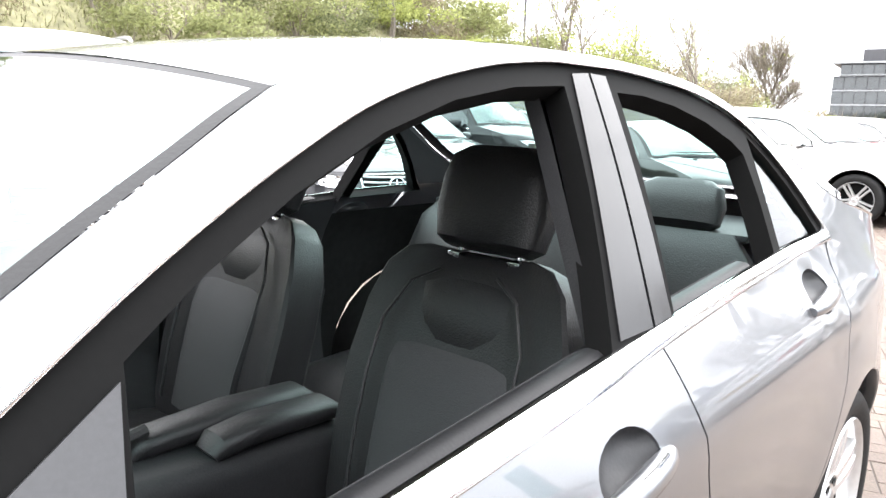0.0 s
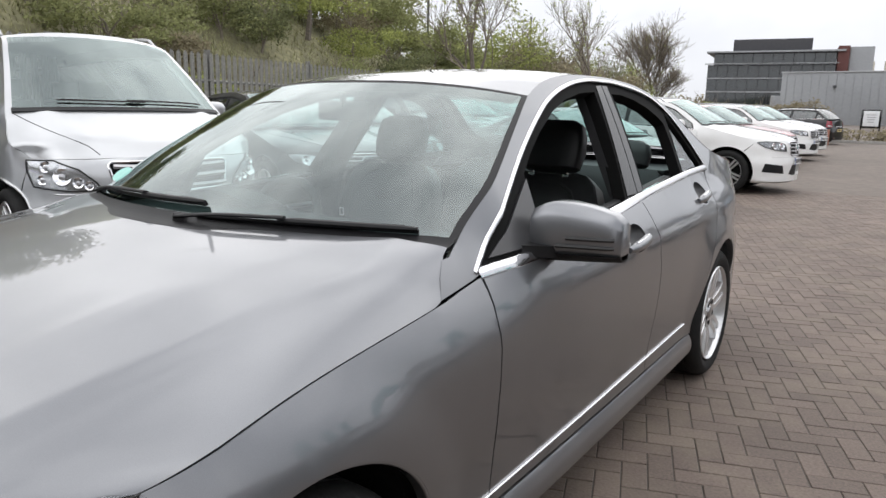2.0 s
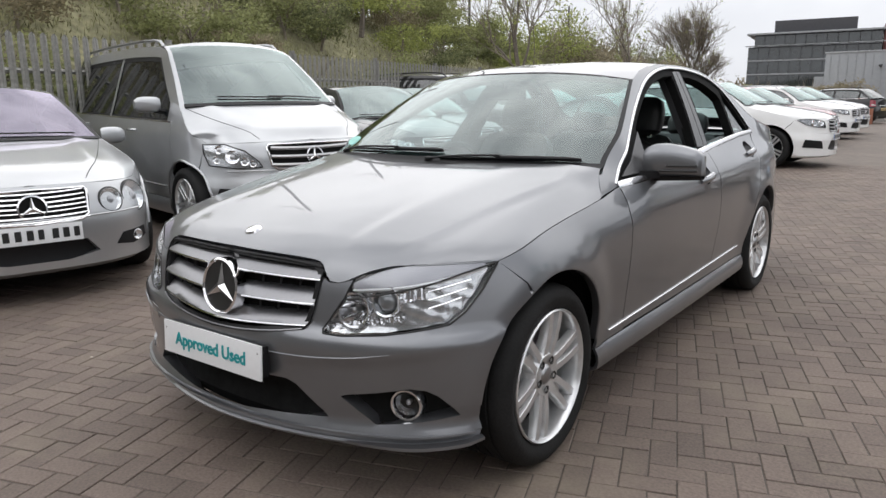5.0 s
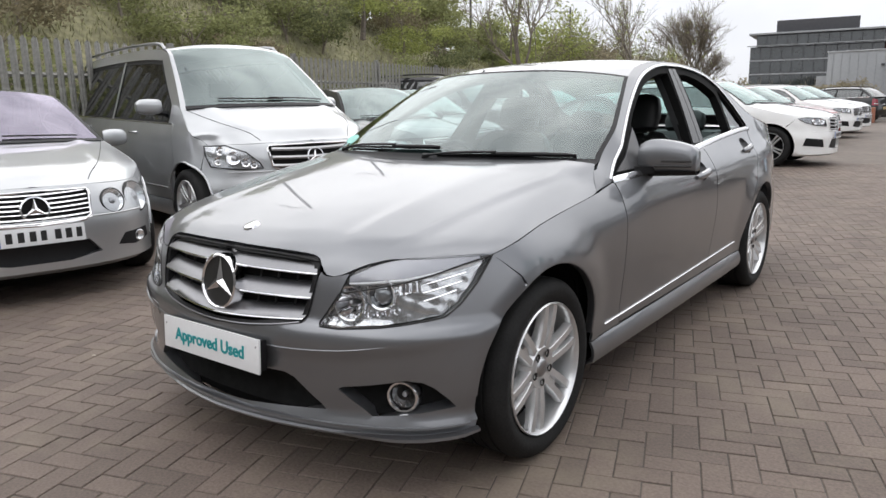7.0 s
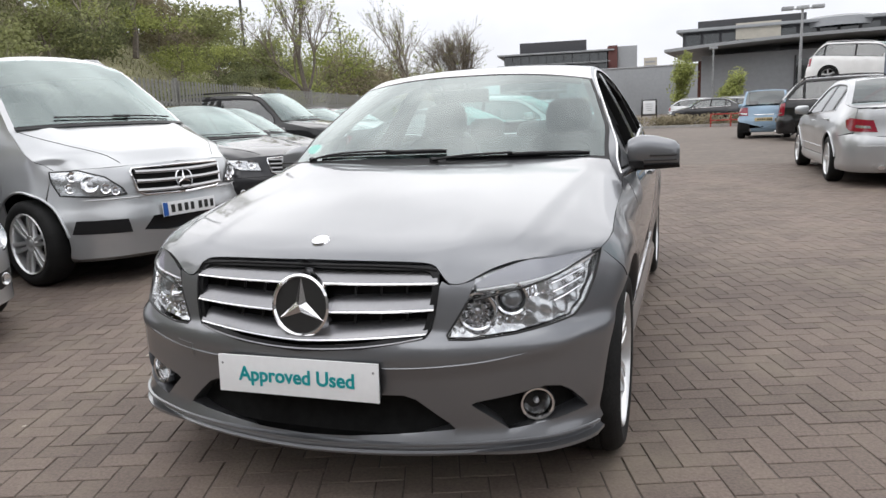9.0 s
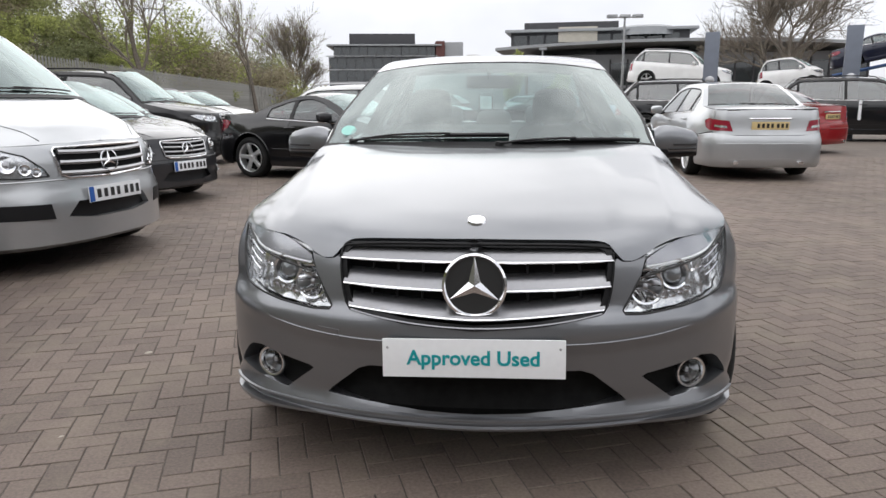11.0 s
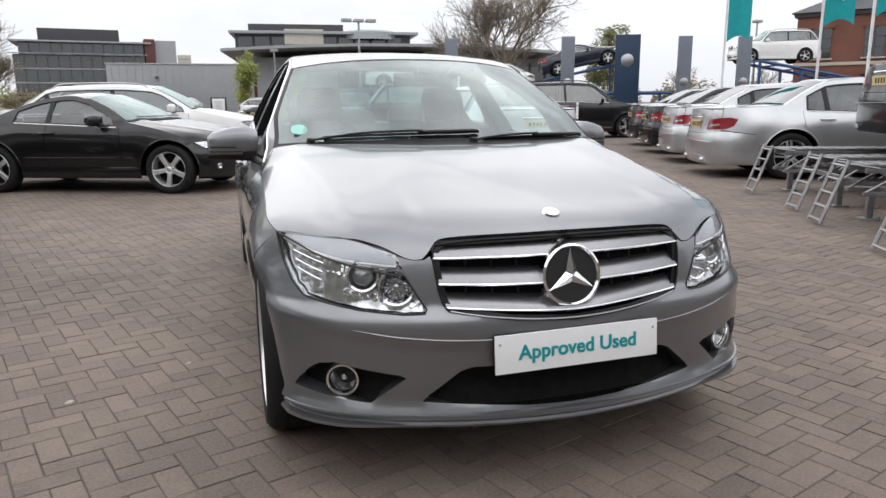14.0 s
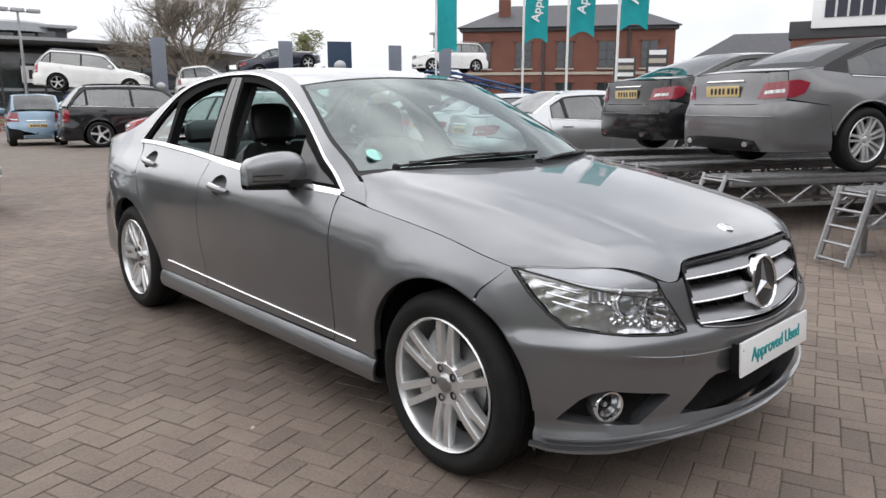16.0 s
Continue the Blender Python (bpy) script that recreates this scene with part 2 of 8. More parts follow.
def moved(shape, m):
    v, f = shape
    flip = m.to_3x3().determinant() < 0
    return [m @ Vector(p) for p in v], [tuple(reversed(q)) for q in f] if flip else f


MIRROR = Matrix.Diagonal((-1, 1, 1, 1))


def box(sx, sy, sz, bevel=0.0, at=(0, 0, 0)):
    """A box with chamfered edges, centred at the given place."""
    bm = bmesh.new()
    bmesh.ops.create_cube(bm, size=1.0)
    for v in bm.verts:
        v.co = (v.co.x * sx, v.co.y * sy, v.co.z * sz)
    if bevel:
        bmesh.ops.bevel(bm, geom=list(bm.edges), offset=bevel, segments=2, affect="EDGES", profile=0.7)
    bm.verts.index_update()
    out = [v.co + Vector(at) for v in bm.verts], [tuple(v.index for v in f.verts) for f in bm.faces]
    bm.free()
    return out


def loft(rings, closed=True, caps=True):
    """Skins rings of equal length; closed: each ring is a loop."""
    V, F, k = [], [], len(rings[0])
    for r in rings:
        V += list(r)
    for i in range(len(rings) - 1):
        for j in range(k if closed else k - 1):
            a, b = i * k + j, i * k + (j + 1) % k
            F.append((a, b, b + k, a + k))
    if caps and closed:
        F.append(tuple(reversed(range(k))))
        F.append(tuple(range((len(rings) - 1) * k, len(rings) * k)))
    return V, F


def lathe(profile, n=32, axis="x", caps=False):
    """Turns (radius, along) pairs round an axis."""
    rings = []
    for r, h in profile:
        ring = []
        for i in range(n):
            a = 2 * math.pi * i / n
            c, s = r * math.cos(a), r * math.sin(a)
            ring.append(Vector((h, c, s)) if axis == "x" else Vector((s, h, c)) if axis == "y" else Vector((c, s, h)))
        rings.append(ring)
    return loft(rings, True, caps)


def tube(path, radius, n=8, flat=1.0, caps=True, ends=None):
    """A round (or flattened) bar along a path; radius may be a list."""
    path = [Vector(p) for p in path]
    rings = []
    side = None
    for i, p in enumerate(path):
        d = (path[min(i + 1, len(path) - 1)] - path[max(i - 1, 0)]).normalized()
        if side is None:
            side = d.orthogonal().normalized() if abs(d.z) > 0.95 else d.cross(Vector((0, 0, 1))).normalized()
        side = (side - d * side.dot(d)).normalized()
        up = side.cross(d)
        r = radius[i] if isinstance(radius, (list, tuple)) else radius
        rings.append([p + side * (r * math.cos(2 * math.pi * j / n)) + up * (r * flat * math.sin(2 * math.pi * j / n)) for j in range(n)])
    return loft(rings, True, caps)


def rounded_rect(w, h, r, n=4):
    """A loop of (x, z) pairs."""
    out = []
    for cx, cz, a0 in ((w / 2 - r, h / 2 - r, 0), (-w / 2 + r, h / 2 - r, 90), (-w / 2 + r, -h / 2 + r, 180), (w / 2 - r, -h / 2 + r, 270)):
        for i in range(n + 1):
            a = radians(a0 + 90 * i / n)
            out.append((cx + r * math.cos(a), cz + r * math.sin(a)))
    return out


def curve(pts, n=400):
    """A smooth monotone curve through (x, y) pairs, as a function."""
    xs, ys = np.array([p[0] for p in pts], float), np.array([p[1] for p in pts], float)
    h, d = np.diff(xs), np.diff(ys) / np.diff(xs)
    m = np.zeros(len(xs))
    for i in range(1, len(xs) - 1):
        if d[i - 1] * d[i] > 0:
            w1, w2 = 2 * h[i] + h[i - 1], h[i] + 2 * h[i - 1]
            m[i] = (w1 + w2) / (w1 / d[i - 1] + w2 / d[i])
    m[0], m[-1] = d[0], d[-1]
    t = np.linspace(xs[0], xs[-1], n)
    k = np.clip(np.searchsorted(xs, t, "right") - 1, 0, len(xs) - 2)
    u = (t - xs[k]) / h[k]
    v = (1 + 2 * u) * (1 - u) ** 2 * ys[k] + u * (1 - u) ** 2 * h[k] * m[k] + u * u * (3 - 2 * u) * ys[k + 1] + u * u * (u - 1) * h[k] * m[k + 1]
    lo, step, table = xs[0], (xs[-1] - xs[0]) / (n - 1), v.tolist()

    def f(x):
        q = (x - lo) / step
        if q <= 0:
            return table[0]
        if q >= n - 1:
            return table[-1]
        i = int(q)
        return table[i] + (table[i + 1] - table[i]) * (q - i)

    return f


def dense(loop, step):
    """Splits the edges of a closed loop of (u, v) so that none is longer than step."""
    out = []
    for i, a in enumerate(loop):
        b = loop[(i + 1) % len(loop)]
        k = max(1, math.ceil(math.hypot(b[0] - a[0], b[1] - a[1]) / step))
        out += [(lerp(a[0], b[0], j / k), lerp(a[1], b[1], j / k)) for j in range(k)]
    return out


def spline(pts, k=6, closed=False):
    """A Catmull-Rom curve through points of any dimension."""
    p = [np.array(q, float) for q in pts]
    out = []
    n = len(p)
    for i in range(n if closed else n - 1):
        a, b, c, d = (p[(i + j - 1) % n] if closed else p[min(max(i + j - 1, 0), n - 1)] for j in range(4))
        for j in range(k):
            t = j / k
            out.append(tuple(0.5 * (2 * b + (c - a) * t + (2 * a - 5 * b + 4 * c - d) * t * t + (3 * b - a - 3 * c + d) * t**3)))
    if not closed:
        out.append(tuple(p[-1]))
    return out


def inside(loop, pts):
    x, y = pts[:, 0], pts[:, 1]
    hit = np.zeros(len(pts), bool)
    a = np.array(loop)
    b = np.roll(a, -1, 0)
    for (x0, y0), (x1, y1) in zip(a, b):
        if y0 != y1:
            cross = ((y0 > y) != (y1 > y)) & (x < (x1 - x0) * (y - y0) / (y1 - y0) + x0)
            hit ^= cross
    return hit


def patch(loop, fn, step=0.04, holes=(), flange=0.012, hole_flange=None, flip=False, skin=True):
    """Fills an outline of (u, v), less its holes, with a net laid on the surface fn(u, v); the rims are turned inwards by flange."""
    loops = [dense(loop, step)] + [dense(h, step) for h in holes]
    pts, edges = [], []
    for lp in loops:
        k = len(pts)
        pts += lp
        edges += [(k + i, k + (i + 1) % len(lp)) for i in range(len(lp))]
    rim = np.array(pts)
    lo, hi = rim.min(0), rim.max(0)
    gu, gv = np.meshgrid(np.arange(lo[0] + step / 2, hi[0], step), np.arange(lo[1] + step / 2, hi[1], step))
    grid = np.stack([gu.ravel(), gv.ravel()], 1)
    if len(grid):
        ok = inside(loops[0], grid)
        for lp in loops[1:]:
            ok &= ~inside(lp, grid)
        grid = grid[ok]
        if len(grid):
            near = np.sqrt(((grid[:, None, :] - rim[None]) ** 2).sum(2)).min(1)
            grid = grid[near > 0.5 * step]
    allp = [Vector((p[0], p[1])) for p in pts] + [Vector((float(p[0]), float(p[1]))) for p in grid]
    v2, _, f2, _, _, _ = geometry.delaunay_2d_cdt(allp, edges, [], 0, 1e-6)
    mid = np.array([[(v2[f[0]].x + v2[f[1]].x + v2[f[2]].x) / 3, (v2[f[0]].y + v2[f[1]].y + v2[f[2]].y) / 3] for f in f2])
    keep = inside(loops[0], mid)
    for lp in loops[1:]:
        keep &= ~inside(lp, mid)
    V = [fn(p.x, p.y) for p in v2]
    F = [tuple(f) for f, k in zip(f2, keep) if k] if skin else []
    e = 1e-3

    def normal(u, v):
        a, b = fn(u + e, v) - fn(u - e, v), fn(u, v + e) - fn(u, v - e)
        return a.cross(b).normalized()

    if flip:
        F = [tuple(reversed(f)) for f in F]
    sgn = -1 if flip else 1
    for n_, lp in enumerate(loops):
        depth = flange if n_ == 0 or hole_flange is None else hole_flange
        if not depth:
            continue
        k, c = len(V), len(lp)
        top = [fn(*p) for p in lp]
        V += top + [t - normal(*p) * (depth * sgn) for t, p in zip(top, lp)]
        for i in range(c):
            j = (i + 1) % c
            F.append((k + i, k + c + i, k + c + j, k + j))
    return V, F


def sheet(fn, nu, nv, thick=0.0):
    """A net over fn(a, b) with a and b from 0 to 1; thick gives it a back."""
    V = [fn(i / nu, j / nv) for j in range(nv + 1) for i in range(nu + 1)]
    w = nu + 1
    F = [(j * w + i, j * w + i + 1, (j + 1) * w + i + 1, (j + 1) * w + i) for j in range(nv) for i in range(nu)]
    if thick:
        e = 1e-3
        back = []
        for j in range(nv + 1):
            for i in range(nu + 1):
                a, b = i / nu, j / nv
                d = (fn(min(1, a + e), b) - fn(max(0, a - e), b)).cross(fn(a, min(1, b + e)) - fn(a, max(0, b - e))).normalized()
                back.append(V[j * w + i] - d * thick)
        k = len(V)
        V += back
        F += [tuple(reversed([i + k for i in f])) for f in list(F)]
        rim = [i for i in range(w)] + [j * w + nu for j in range(1, nv + 1)] + [nv * w + i for i in range(nu - 1, -1, -1)] + [j * w for j in range(nv - 1, 0, -1)]
        q = len(V)
        V += [V[i] for i in rim] + [V[i + k] for i in rim]
        c = len(rim)
        F += [(q + i, q + c + i, q + c + (i + 1) % c, q + (i + 1) % c) for i in range(c)]
    return V, F


def writing(name, text, size, mat, parent, m, label="", depth=0.001):
    """Letters in the built-in font, turned into a mesh."""
    cu = bpy.data.curves.new(name, "FONT")
    cu.body, cu.size, cu.extrude, cu.align_x, cu.align_y = text, size, depth, "CENTER", "CENTER"
    cu.offset = size * 0.022
    tmp = bpy.data.objects.new(name, cu)
    scene.collection.objects.link(tmp)
    me = bpy.data.meshes.new_from_object(tmp.evaluated_get(bpy.context.evaluated_depsgraph_get()))
    bpy.data.objects.remove(tmp)
    me.materials.clear()
    me.materials.append(mat)
    ob = new(name, me)
    ob.parent = parent
    ob.matrix_basis = m
    if label:
        tagged(ob, label)
    return ob

# ---- car bodies: a plan line, height profiles and a crown ----
class Body:
    """A car's skin. plan: half outline seen from above, from the nose's middle round to the tail's middle. front, side, rear: how far the skin
    stands out from it at each height. y runs back from the front axle, x to the car's left."""

    def __init__(self, plan, front, side, rear, arches, blend_front, blend_rear, flare=0.012, shoulder=None):
        p = np.array(spline(plan, 24))
        self.S = np.r_[0, np.cumsum(np.hypot(*np.diff(p, axis=0).T))]
        self.X, self.Y = p[:, 0], p[:, 1]
        t = np.gradient(p, axis=0)
        t /= np.linalg.norm(t, axis=1)[:, None]
        self.N = np.stack([t[:, 1], -t[:, 0]], 1)
        self.peak = int(np.argmax(self.X))
        self.front, self.side, self.rear = curve(front), curve(side), curve(rear)
        self.arches, self.flare, self.shoulder = arches, flare, shoulder
        self.fa, self.fb = self.sy(blend_front[0]), self.sy(blend_front[1])
        self.ra, self.rb = self.sy(blend_rear[0]), self.sy(blend_rear[1])
        k = 600
        self.L = float(self.S[-1])
        g = np.linspace(0, self.L, k)
        self.T = np.stack([np.interp(g, self.S, c) for c in (self.X, self.Y, self.N[:, 0], self.N[:, 1])], 1).tolist()
        self.step = self.L / (k - 1)

    def sy(self, y):
        return float(np.interp(y, self.Y, self.S))

    def sx(self, x):
        return float(np.interp(x, self.X[: self.peak + 1], self.S[: self.peak + 1]))

    def sxr(self, x):
        return float(np.interp(-x, -self.X[self.peak :], self.S[self.peak :]))

    def at(self, s, z, out=0.0):
        g, s = (-1 if s < 0 else 1), abs(s)
        q = min(max(s / self.step, 0), len(self.T) - 1.001)
        i = int(q)
        u = q - i
        x, y, nx, ny = (a + (b - a) * u for a, b in zip(self.T[i], self.T[i + 1]))
        wf = 1 - smooth01(s, self.fa, self.fb)
        wr = smooth01(s, self.ra, self.rb)
        o = self.side(z)
        if wf:
            o = lerp(o, self.front(z), wf)
        if wr:
            o = lerp(o, self.rear(z), wr)
        for ay, az, ar in self.arches:
            r = math.hypot(y - ay, z - az)
            o += self.flare * math.exp(-(((r - ar) / 0.07) ** 2)) * smooth01(z, 0.22, 0.36)
        if self.shoulder:
            o += self.shoulder(s, y, z)
        o += out
        return Vector((g * (x + nx * o), y + ny * o, z))

    def on(self, y, z, out=0.0):
        return self.at(self.sy(y), z, out)


def arc(cy, cz, r, a0, a1, n=14):
    """Points round an arch; degrees from the tail, upwards."""
    return [(cy + r * math.cos(radians(lerp(a0, a1, i / n))), cz + r * math.sin(radians(lerp(a0, a1, i / n)))) for i in range(n + 1)]


def crown(c0, c1, zm, zd, xd, power=2.4, ridge=None, fade=1.0):
    """A top skin over a in -1..1 (across) and b in 0..1 (front to back). c0, c1: (y, z) of the front and back edges by |a|; zm, zd: heights
    of the middle and the side edge by b; xd: half width by b."""

    def fn(a, b):
        q = abs(a)
        w = power(q, b) if callable(power) else q**power
        (y0, z0), (y1, z1) = c0(q), c1(q)
        z = lerp(zm(b), zd(b), w)
        z += max(0.0, 1 - b) ** fade * (z0 - lerp(zm(0), zd(0), w)) + b * (z1 - lerp(zm(1), zd(1), w))
        if ridge:
            z += ridge(q, b)
        return Vector((a * xd(b), lerp(y0, y1, b), z))

    return fn


def half_outline(side):
    """Closes a half outline of (s, z), from the middle to the middle, with its mirror image."""
    return side + [(-s, z) for s, z in reversed(side) if s > 1e-6]


def offset_sheet(fn, nu, nv, out, thick=0.0):
    e = 1e-3

    def gn(a, b):
        d = (fn(min(1, a + e), b) - fn(max(0, a - e), b)).cross(fn(a, min(1, b + e)) - fn(a, max(0, b - e)))
        return fn(a, b) + d.normalized() * out

    return sheet(gn, nu, nv, thick)


# ---- wheels ----
def wheel(parent, at, side, r=0.317, rim=0.226, width=0.225, spokes=6, twin=True, turn=0.0, face=0.03, detail=True):
    """Tyre, rim with (twin) spokes, hub cap, bolts and brake disc; side: +1 has its face to +x."""
    w = new("wheel")
    w.parent = parent
    w.matrix_basis = Matrix.Translation(at) @ Matrix.Diagonal((side, 1, 1, 1)) @ pose(0, 0, 0, turn, 0, 0)
    h = width / 2
    n = 48 if detail else 28
    tyre = [(rim - 0.004, h - 0.022), (rim + 0.012, h - 0.006), (rim + 0.035, h + 0.001), (lerp(rim, r, 0.6), h + 0.002), (r - 0.014, h - 0.012), (r - 0.003, h - 0.028), (r, h - 0.05)]
    if detail:
        tyre += [(r, 0.052), (r - 0.007, 0.05), (r - 0.007, 0.042), (r, 0.04), (r, 0.004), (r - 0.007, 0.003)]
    tyre = tyre + [(q, -u) for q, u in reversed(tyre)]
    part("tyre", lathe(tyre, n), TYRE, w)
    barrel = [(rim - 0.003, h - 0.02), (rim + 0.001, h - 0.008), (rim - 0.003, h - 0.003), (rim - 0.008, h - 0.008), (rim - 0.012, h - 0.03), (rim - 0.03, -h + 0.02)]
    part("rim", lathe(barrel, n), ALLOY, w)
    sp = []
    hub_r, x0 = 0.084 if detail else 0.072, h - face

    def bar(ang, sep0, sep1, w0, w1, reach=1.0):
        rings = []
        for k in range(6):
            t = k / 5
            rad = lerp(hub_r * 0.75, (rim - 0.007) * reach, t)
            c, hw = lerp(sep0, sep1, t), lerp(w0, w1, t) / 2
            xf = x0 + 0.012 * t + 0.005 * math.sin(math.pi * t)
            d = lerp(0.04, 0.028, t)
            prof = [(c - hw * 1.12, -d), (c - hw, -0.003), (c - hw * 0.86, 0.0), (c + hw * 0.86, 0.0), (c + hw, -0.003), (c + hw * 1.12, -d)]
            ca, sa = math.cos(ang), math.sin(ang)
            rings.append([Vector((xf + q, rad * ca - u * sa, rad * sa + u * ca)) for u, q in prof])
        return loft(rings, True, True)

    for i in range(spokes):
        ang = 2 * math.pi * i / spokes
        bars = [bar(ang, -0.019, -0.031, 0.026, 0.027), bar(ang, 0.019, 0.031, 0.026, 0.027)] if twin else [bar(ang, 0, 0, 0.05, 0.062)]
        if detail and twin:
            bars.append(moved(bar(ang, 0, 0, 0.034, 0.020, 0.66), Matrix.Translation((-0.020, 0, 0))))
        if detail:
            part("spoke", join(*bars), ALLOY, w, smooth=30)
        else:
            sp += bars
    if sp:
        part("spokes", join(*sp), ALLOY, w, smooth=30)
    hubp = [(0.0, x0 + 0.004), (0.024, x0 + 0.004), (0.033, x0 - 0.001), (0.036, x0 - 0.003), (hub_r - 0.012, x0 + 0.003), (hub_r, x0 - 0.01), (hub_r + 0.004, x0 - 0.05)]
    part("hub", lathe(hubp, 28), ALLOY, w)
    if detail:
        part("hub_cap", lathe([(0.0, x0 + 0.009), (0.022, x0 + 0.008), (0.031, x0 + 0.003), (0.033, x0 - 0.002)], 24), SATIN, w, "grey hub cap with raised badge")
        for i in range(5):
            a = 2 * math.pi * (i + 0.5) / 5
            part("bolt", moved(lathe([(0.0, -0.003), (0.007, -0.003), (0.010, 0.004), (0.0145, 0.0045)], 12), Matrix.Translation((x0, 0.053 * math.cos(a), 0.053 * math.sin(a)))), INK, w)
        part("brake_disc", lathe([(0.08, 0.03), (0.145, 0.03), (0.145, 0.005), (0.08, 0.005)], 40), STEEL, w)
        part("brake_caliper", box(0.06, 0.07, 0.15, 0.012, (0.025, 0.125, 0.02)), STEEL, w)
    part("wheel_back", lathe([(0.0, -0.01), (rim - 0.02, -0.02)], 24), DARK_VOID, w)
    return w

# ---- the grey saloon ----
HERO = Body(
    plan=[(0, -0.715), (0.13, -0.712), (0.28, -0.695), (0.43, -0.662), (0.57, -0.610), (0.70, -0.540), (0.79, -0.445), (0.838, -0.335), (0.859, -0.19), (0.866, 0.05), (0.869, 0.3), (0.871, 0.6), (0.875, 1.2), (0.875, 1.8), (0.872, 2.4), (0.862, 2.8), (0.84, 3.15), (0.79, 3.45), (0.68, 3.68), (0.45, 3.79), (0.2, 3.825), (0, 3.83)],
    front=[(0.15, -0.10), (0.205, -0.055), (0.222, -0.028), (0.240, -0.014), (0.257, -0.006), (0.270, 0.002), (0.282, -0.008), (0.30, -0.014), (0.36, -0.006), (0.43, 0.0), (0.50, 0.0), (0.53, -0.004), (0.552, -0.012), (0.575, -0.032), (0.62, -0.042), (0.70, -0.062), (0.76, -0.092), (0.80, -0.13)],
    side=[(0.15, -0.10), (0.195, -0.06), (0.212, -0.02), (0.245, -0.010), (0.275, -0.016), (0.296, -0.031), (0.33, -0.034), (0.45, -0.022), (0.55, -0.008), (0.65, 0.0), (0.73, 0.001), (0.79, -0.005), (0.845, -0.014), (0.89, -0.034), (0.93, -0.058), (0.96, -0.080), (1.0, -0.100), (1.1, -0.150), (1.2, -0.203), (1.3, -0.260), (1.38, -0.308), (1.44, -0.345)],
    rear=[(0.15, -0.12), (0.22, -0.05), (0.26, 0.0), (0.4, 0.005), (0.6, 0.0), (0.66, -0.02), (0.8, -0.03), (0.95, -0.06), (1.05, -0.09), (1.2, -0.2), (1.4, -0.3)],
    arches=[(0, 0.312, 0.378), (2.76, 0.312, 0.376)],
    blend_front=(-0.45, -0.12),
    blend_rear=(3.1, 3.5),
    flare=0.014,
    shoulder=lambda s, y, z: hero_shoulder(s, y, z),
)
EDGE = curve([(-0.26, 0.757), (-0.15, 0.783), (0.0, 0.810), (0.22, 0.838), (0.42, 0.860), (0.6, 0.880)])
CREASE = curve([(0, 0.484), (0.3, 0.486), (0.5, 0.497), (0.66, 0.520), (0.8, 0.545)])


SHOULDER = curve([(-0.5, 0.0), (-0.26, 0.012), (-0.12, 0.030), (0.05, 0.036), (0.3, 0.036), (0.6, 0.036), (0.8, 0.0)])


def hero_shoulder(s, y, z):
    o = 0.0
    if -0.5 < y < 0.8:
        d = EDGE(y) - z
        k = SHOULDER(y)
        o -= k * min(1.0, max(0.0, 1 - d / 0.17)) ** 2
    if y < -0.2 and z < 0.6:
        q = CREASE(abs(float(np.interp(s, HERO.S, HERO.X))))
        o -= 0.008 * smooth01(q - z, -0.002, 0.04) * smooth01(z, 0.3, 0.42) * (1 - smooth01(y, -0.45, -0.25))
    for cy in (0.0, 2.76):
        r = math.hypot(y - cy, z - 0.312)
        if r < 0.58:
            o += 0.011 * (1 - smooth01(r, 0.42, 0.54 if cy == 0 else 0.58)) * smooth01(z, 0.34, 0.5) * (smooth01(y, -0.34, -0.18) if cy == 0 else 1.0)
    if 0.5 < y < 3.2 and z > 0.6:
        q = 0.79 + 0.035 * (y - 0.9)
        o += 0.006 * math.exp(-(((z - q) / 0.03) ** 2)) * smooth01(y, 0.5, 1.0)
    return o


BH = HERO
RAIL = curve([(0.54, 0.940), (0.6, 0.966), (0.65, 0.998), (0.7, 1.028), (0.76, 1.064), (0.89, 1.138), (1.0, 1.203), (1.12, 1.270), (1.2, 1.314), (1.3, 1.350), (1.45, 1.383), (1.7, 1.403), (1.9, 1.405), (2.2, 1.390), (2.36, 1.366), (2.5, 1.326), (2.65, 1.258), (2.8, 1.178), (2.95, 1.112), (3.1, 1.075)])
DLO_TOP = [(0.62, 0.902), (0.74, 0.985), (0.88, 1.078), (1.04, 1.173), (1.2, 1.252), (1.35, 1.313), (1.5, 1.353), (1.65, 1.378), (1.8, 1.389), (1.95, 1.389), (2.1, 1.381), (2.25, 1.365), (2.39, 1.338), (2.5, 1.296), (2.6, 1.225), (2.69, 1.135), (2.75, 1.062), (2.785, 1.026)]
BELT = curve([(0.62, 0.896), (0.9, 0.913), (1.2, 0.932), (1.57, 0.956), (1.8, 0.972), (2.3, 1.003), (2.55, 1.014), (2.8, 1.017)])
FRONT_TOP = curve([(0.0, 0.772), (0.25, 0.769), (0.38, 0.763), (0.408, 0.755), (0.422, 0.738), (0.434, 0.712), (0.448, 0.703), (0.475, 0.701), (0.50, 0.708), (0.53, 0.723), (0.58, 0.744), (0.66, 0.760), (0.78, 0.760)])
hero = thing("saloon_car", "metallic grey four-door saloon car with its side windows down", "car")


def sy(p):
    return [(BH.sy(y), z) for y, z in p]


def sx(p):
    return [(BH.sx(x), z) for x, z in p]


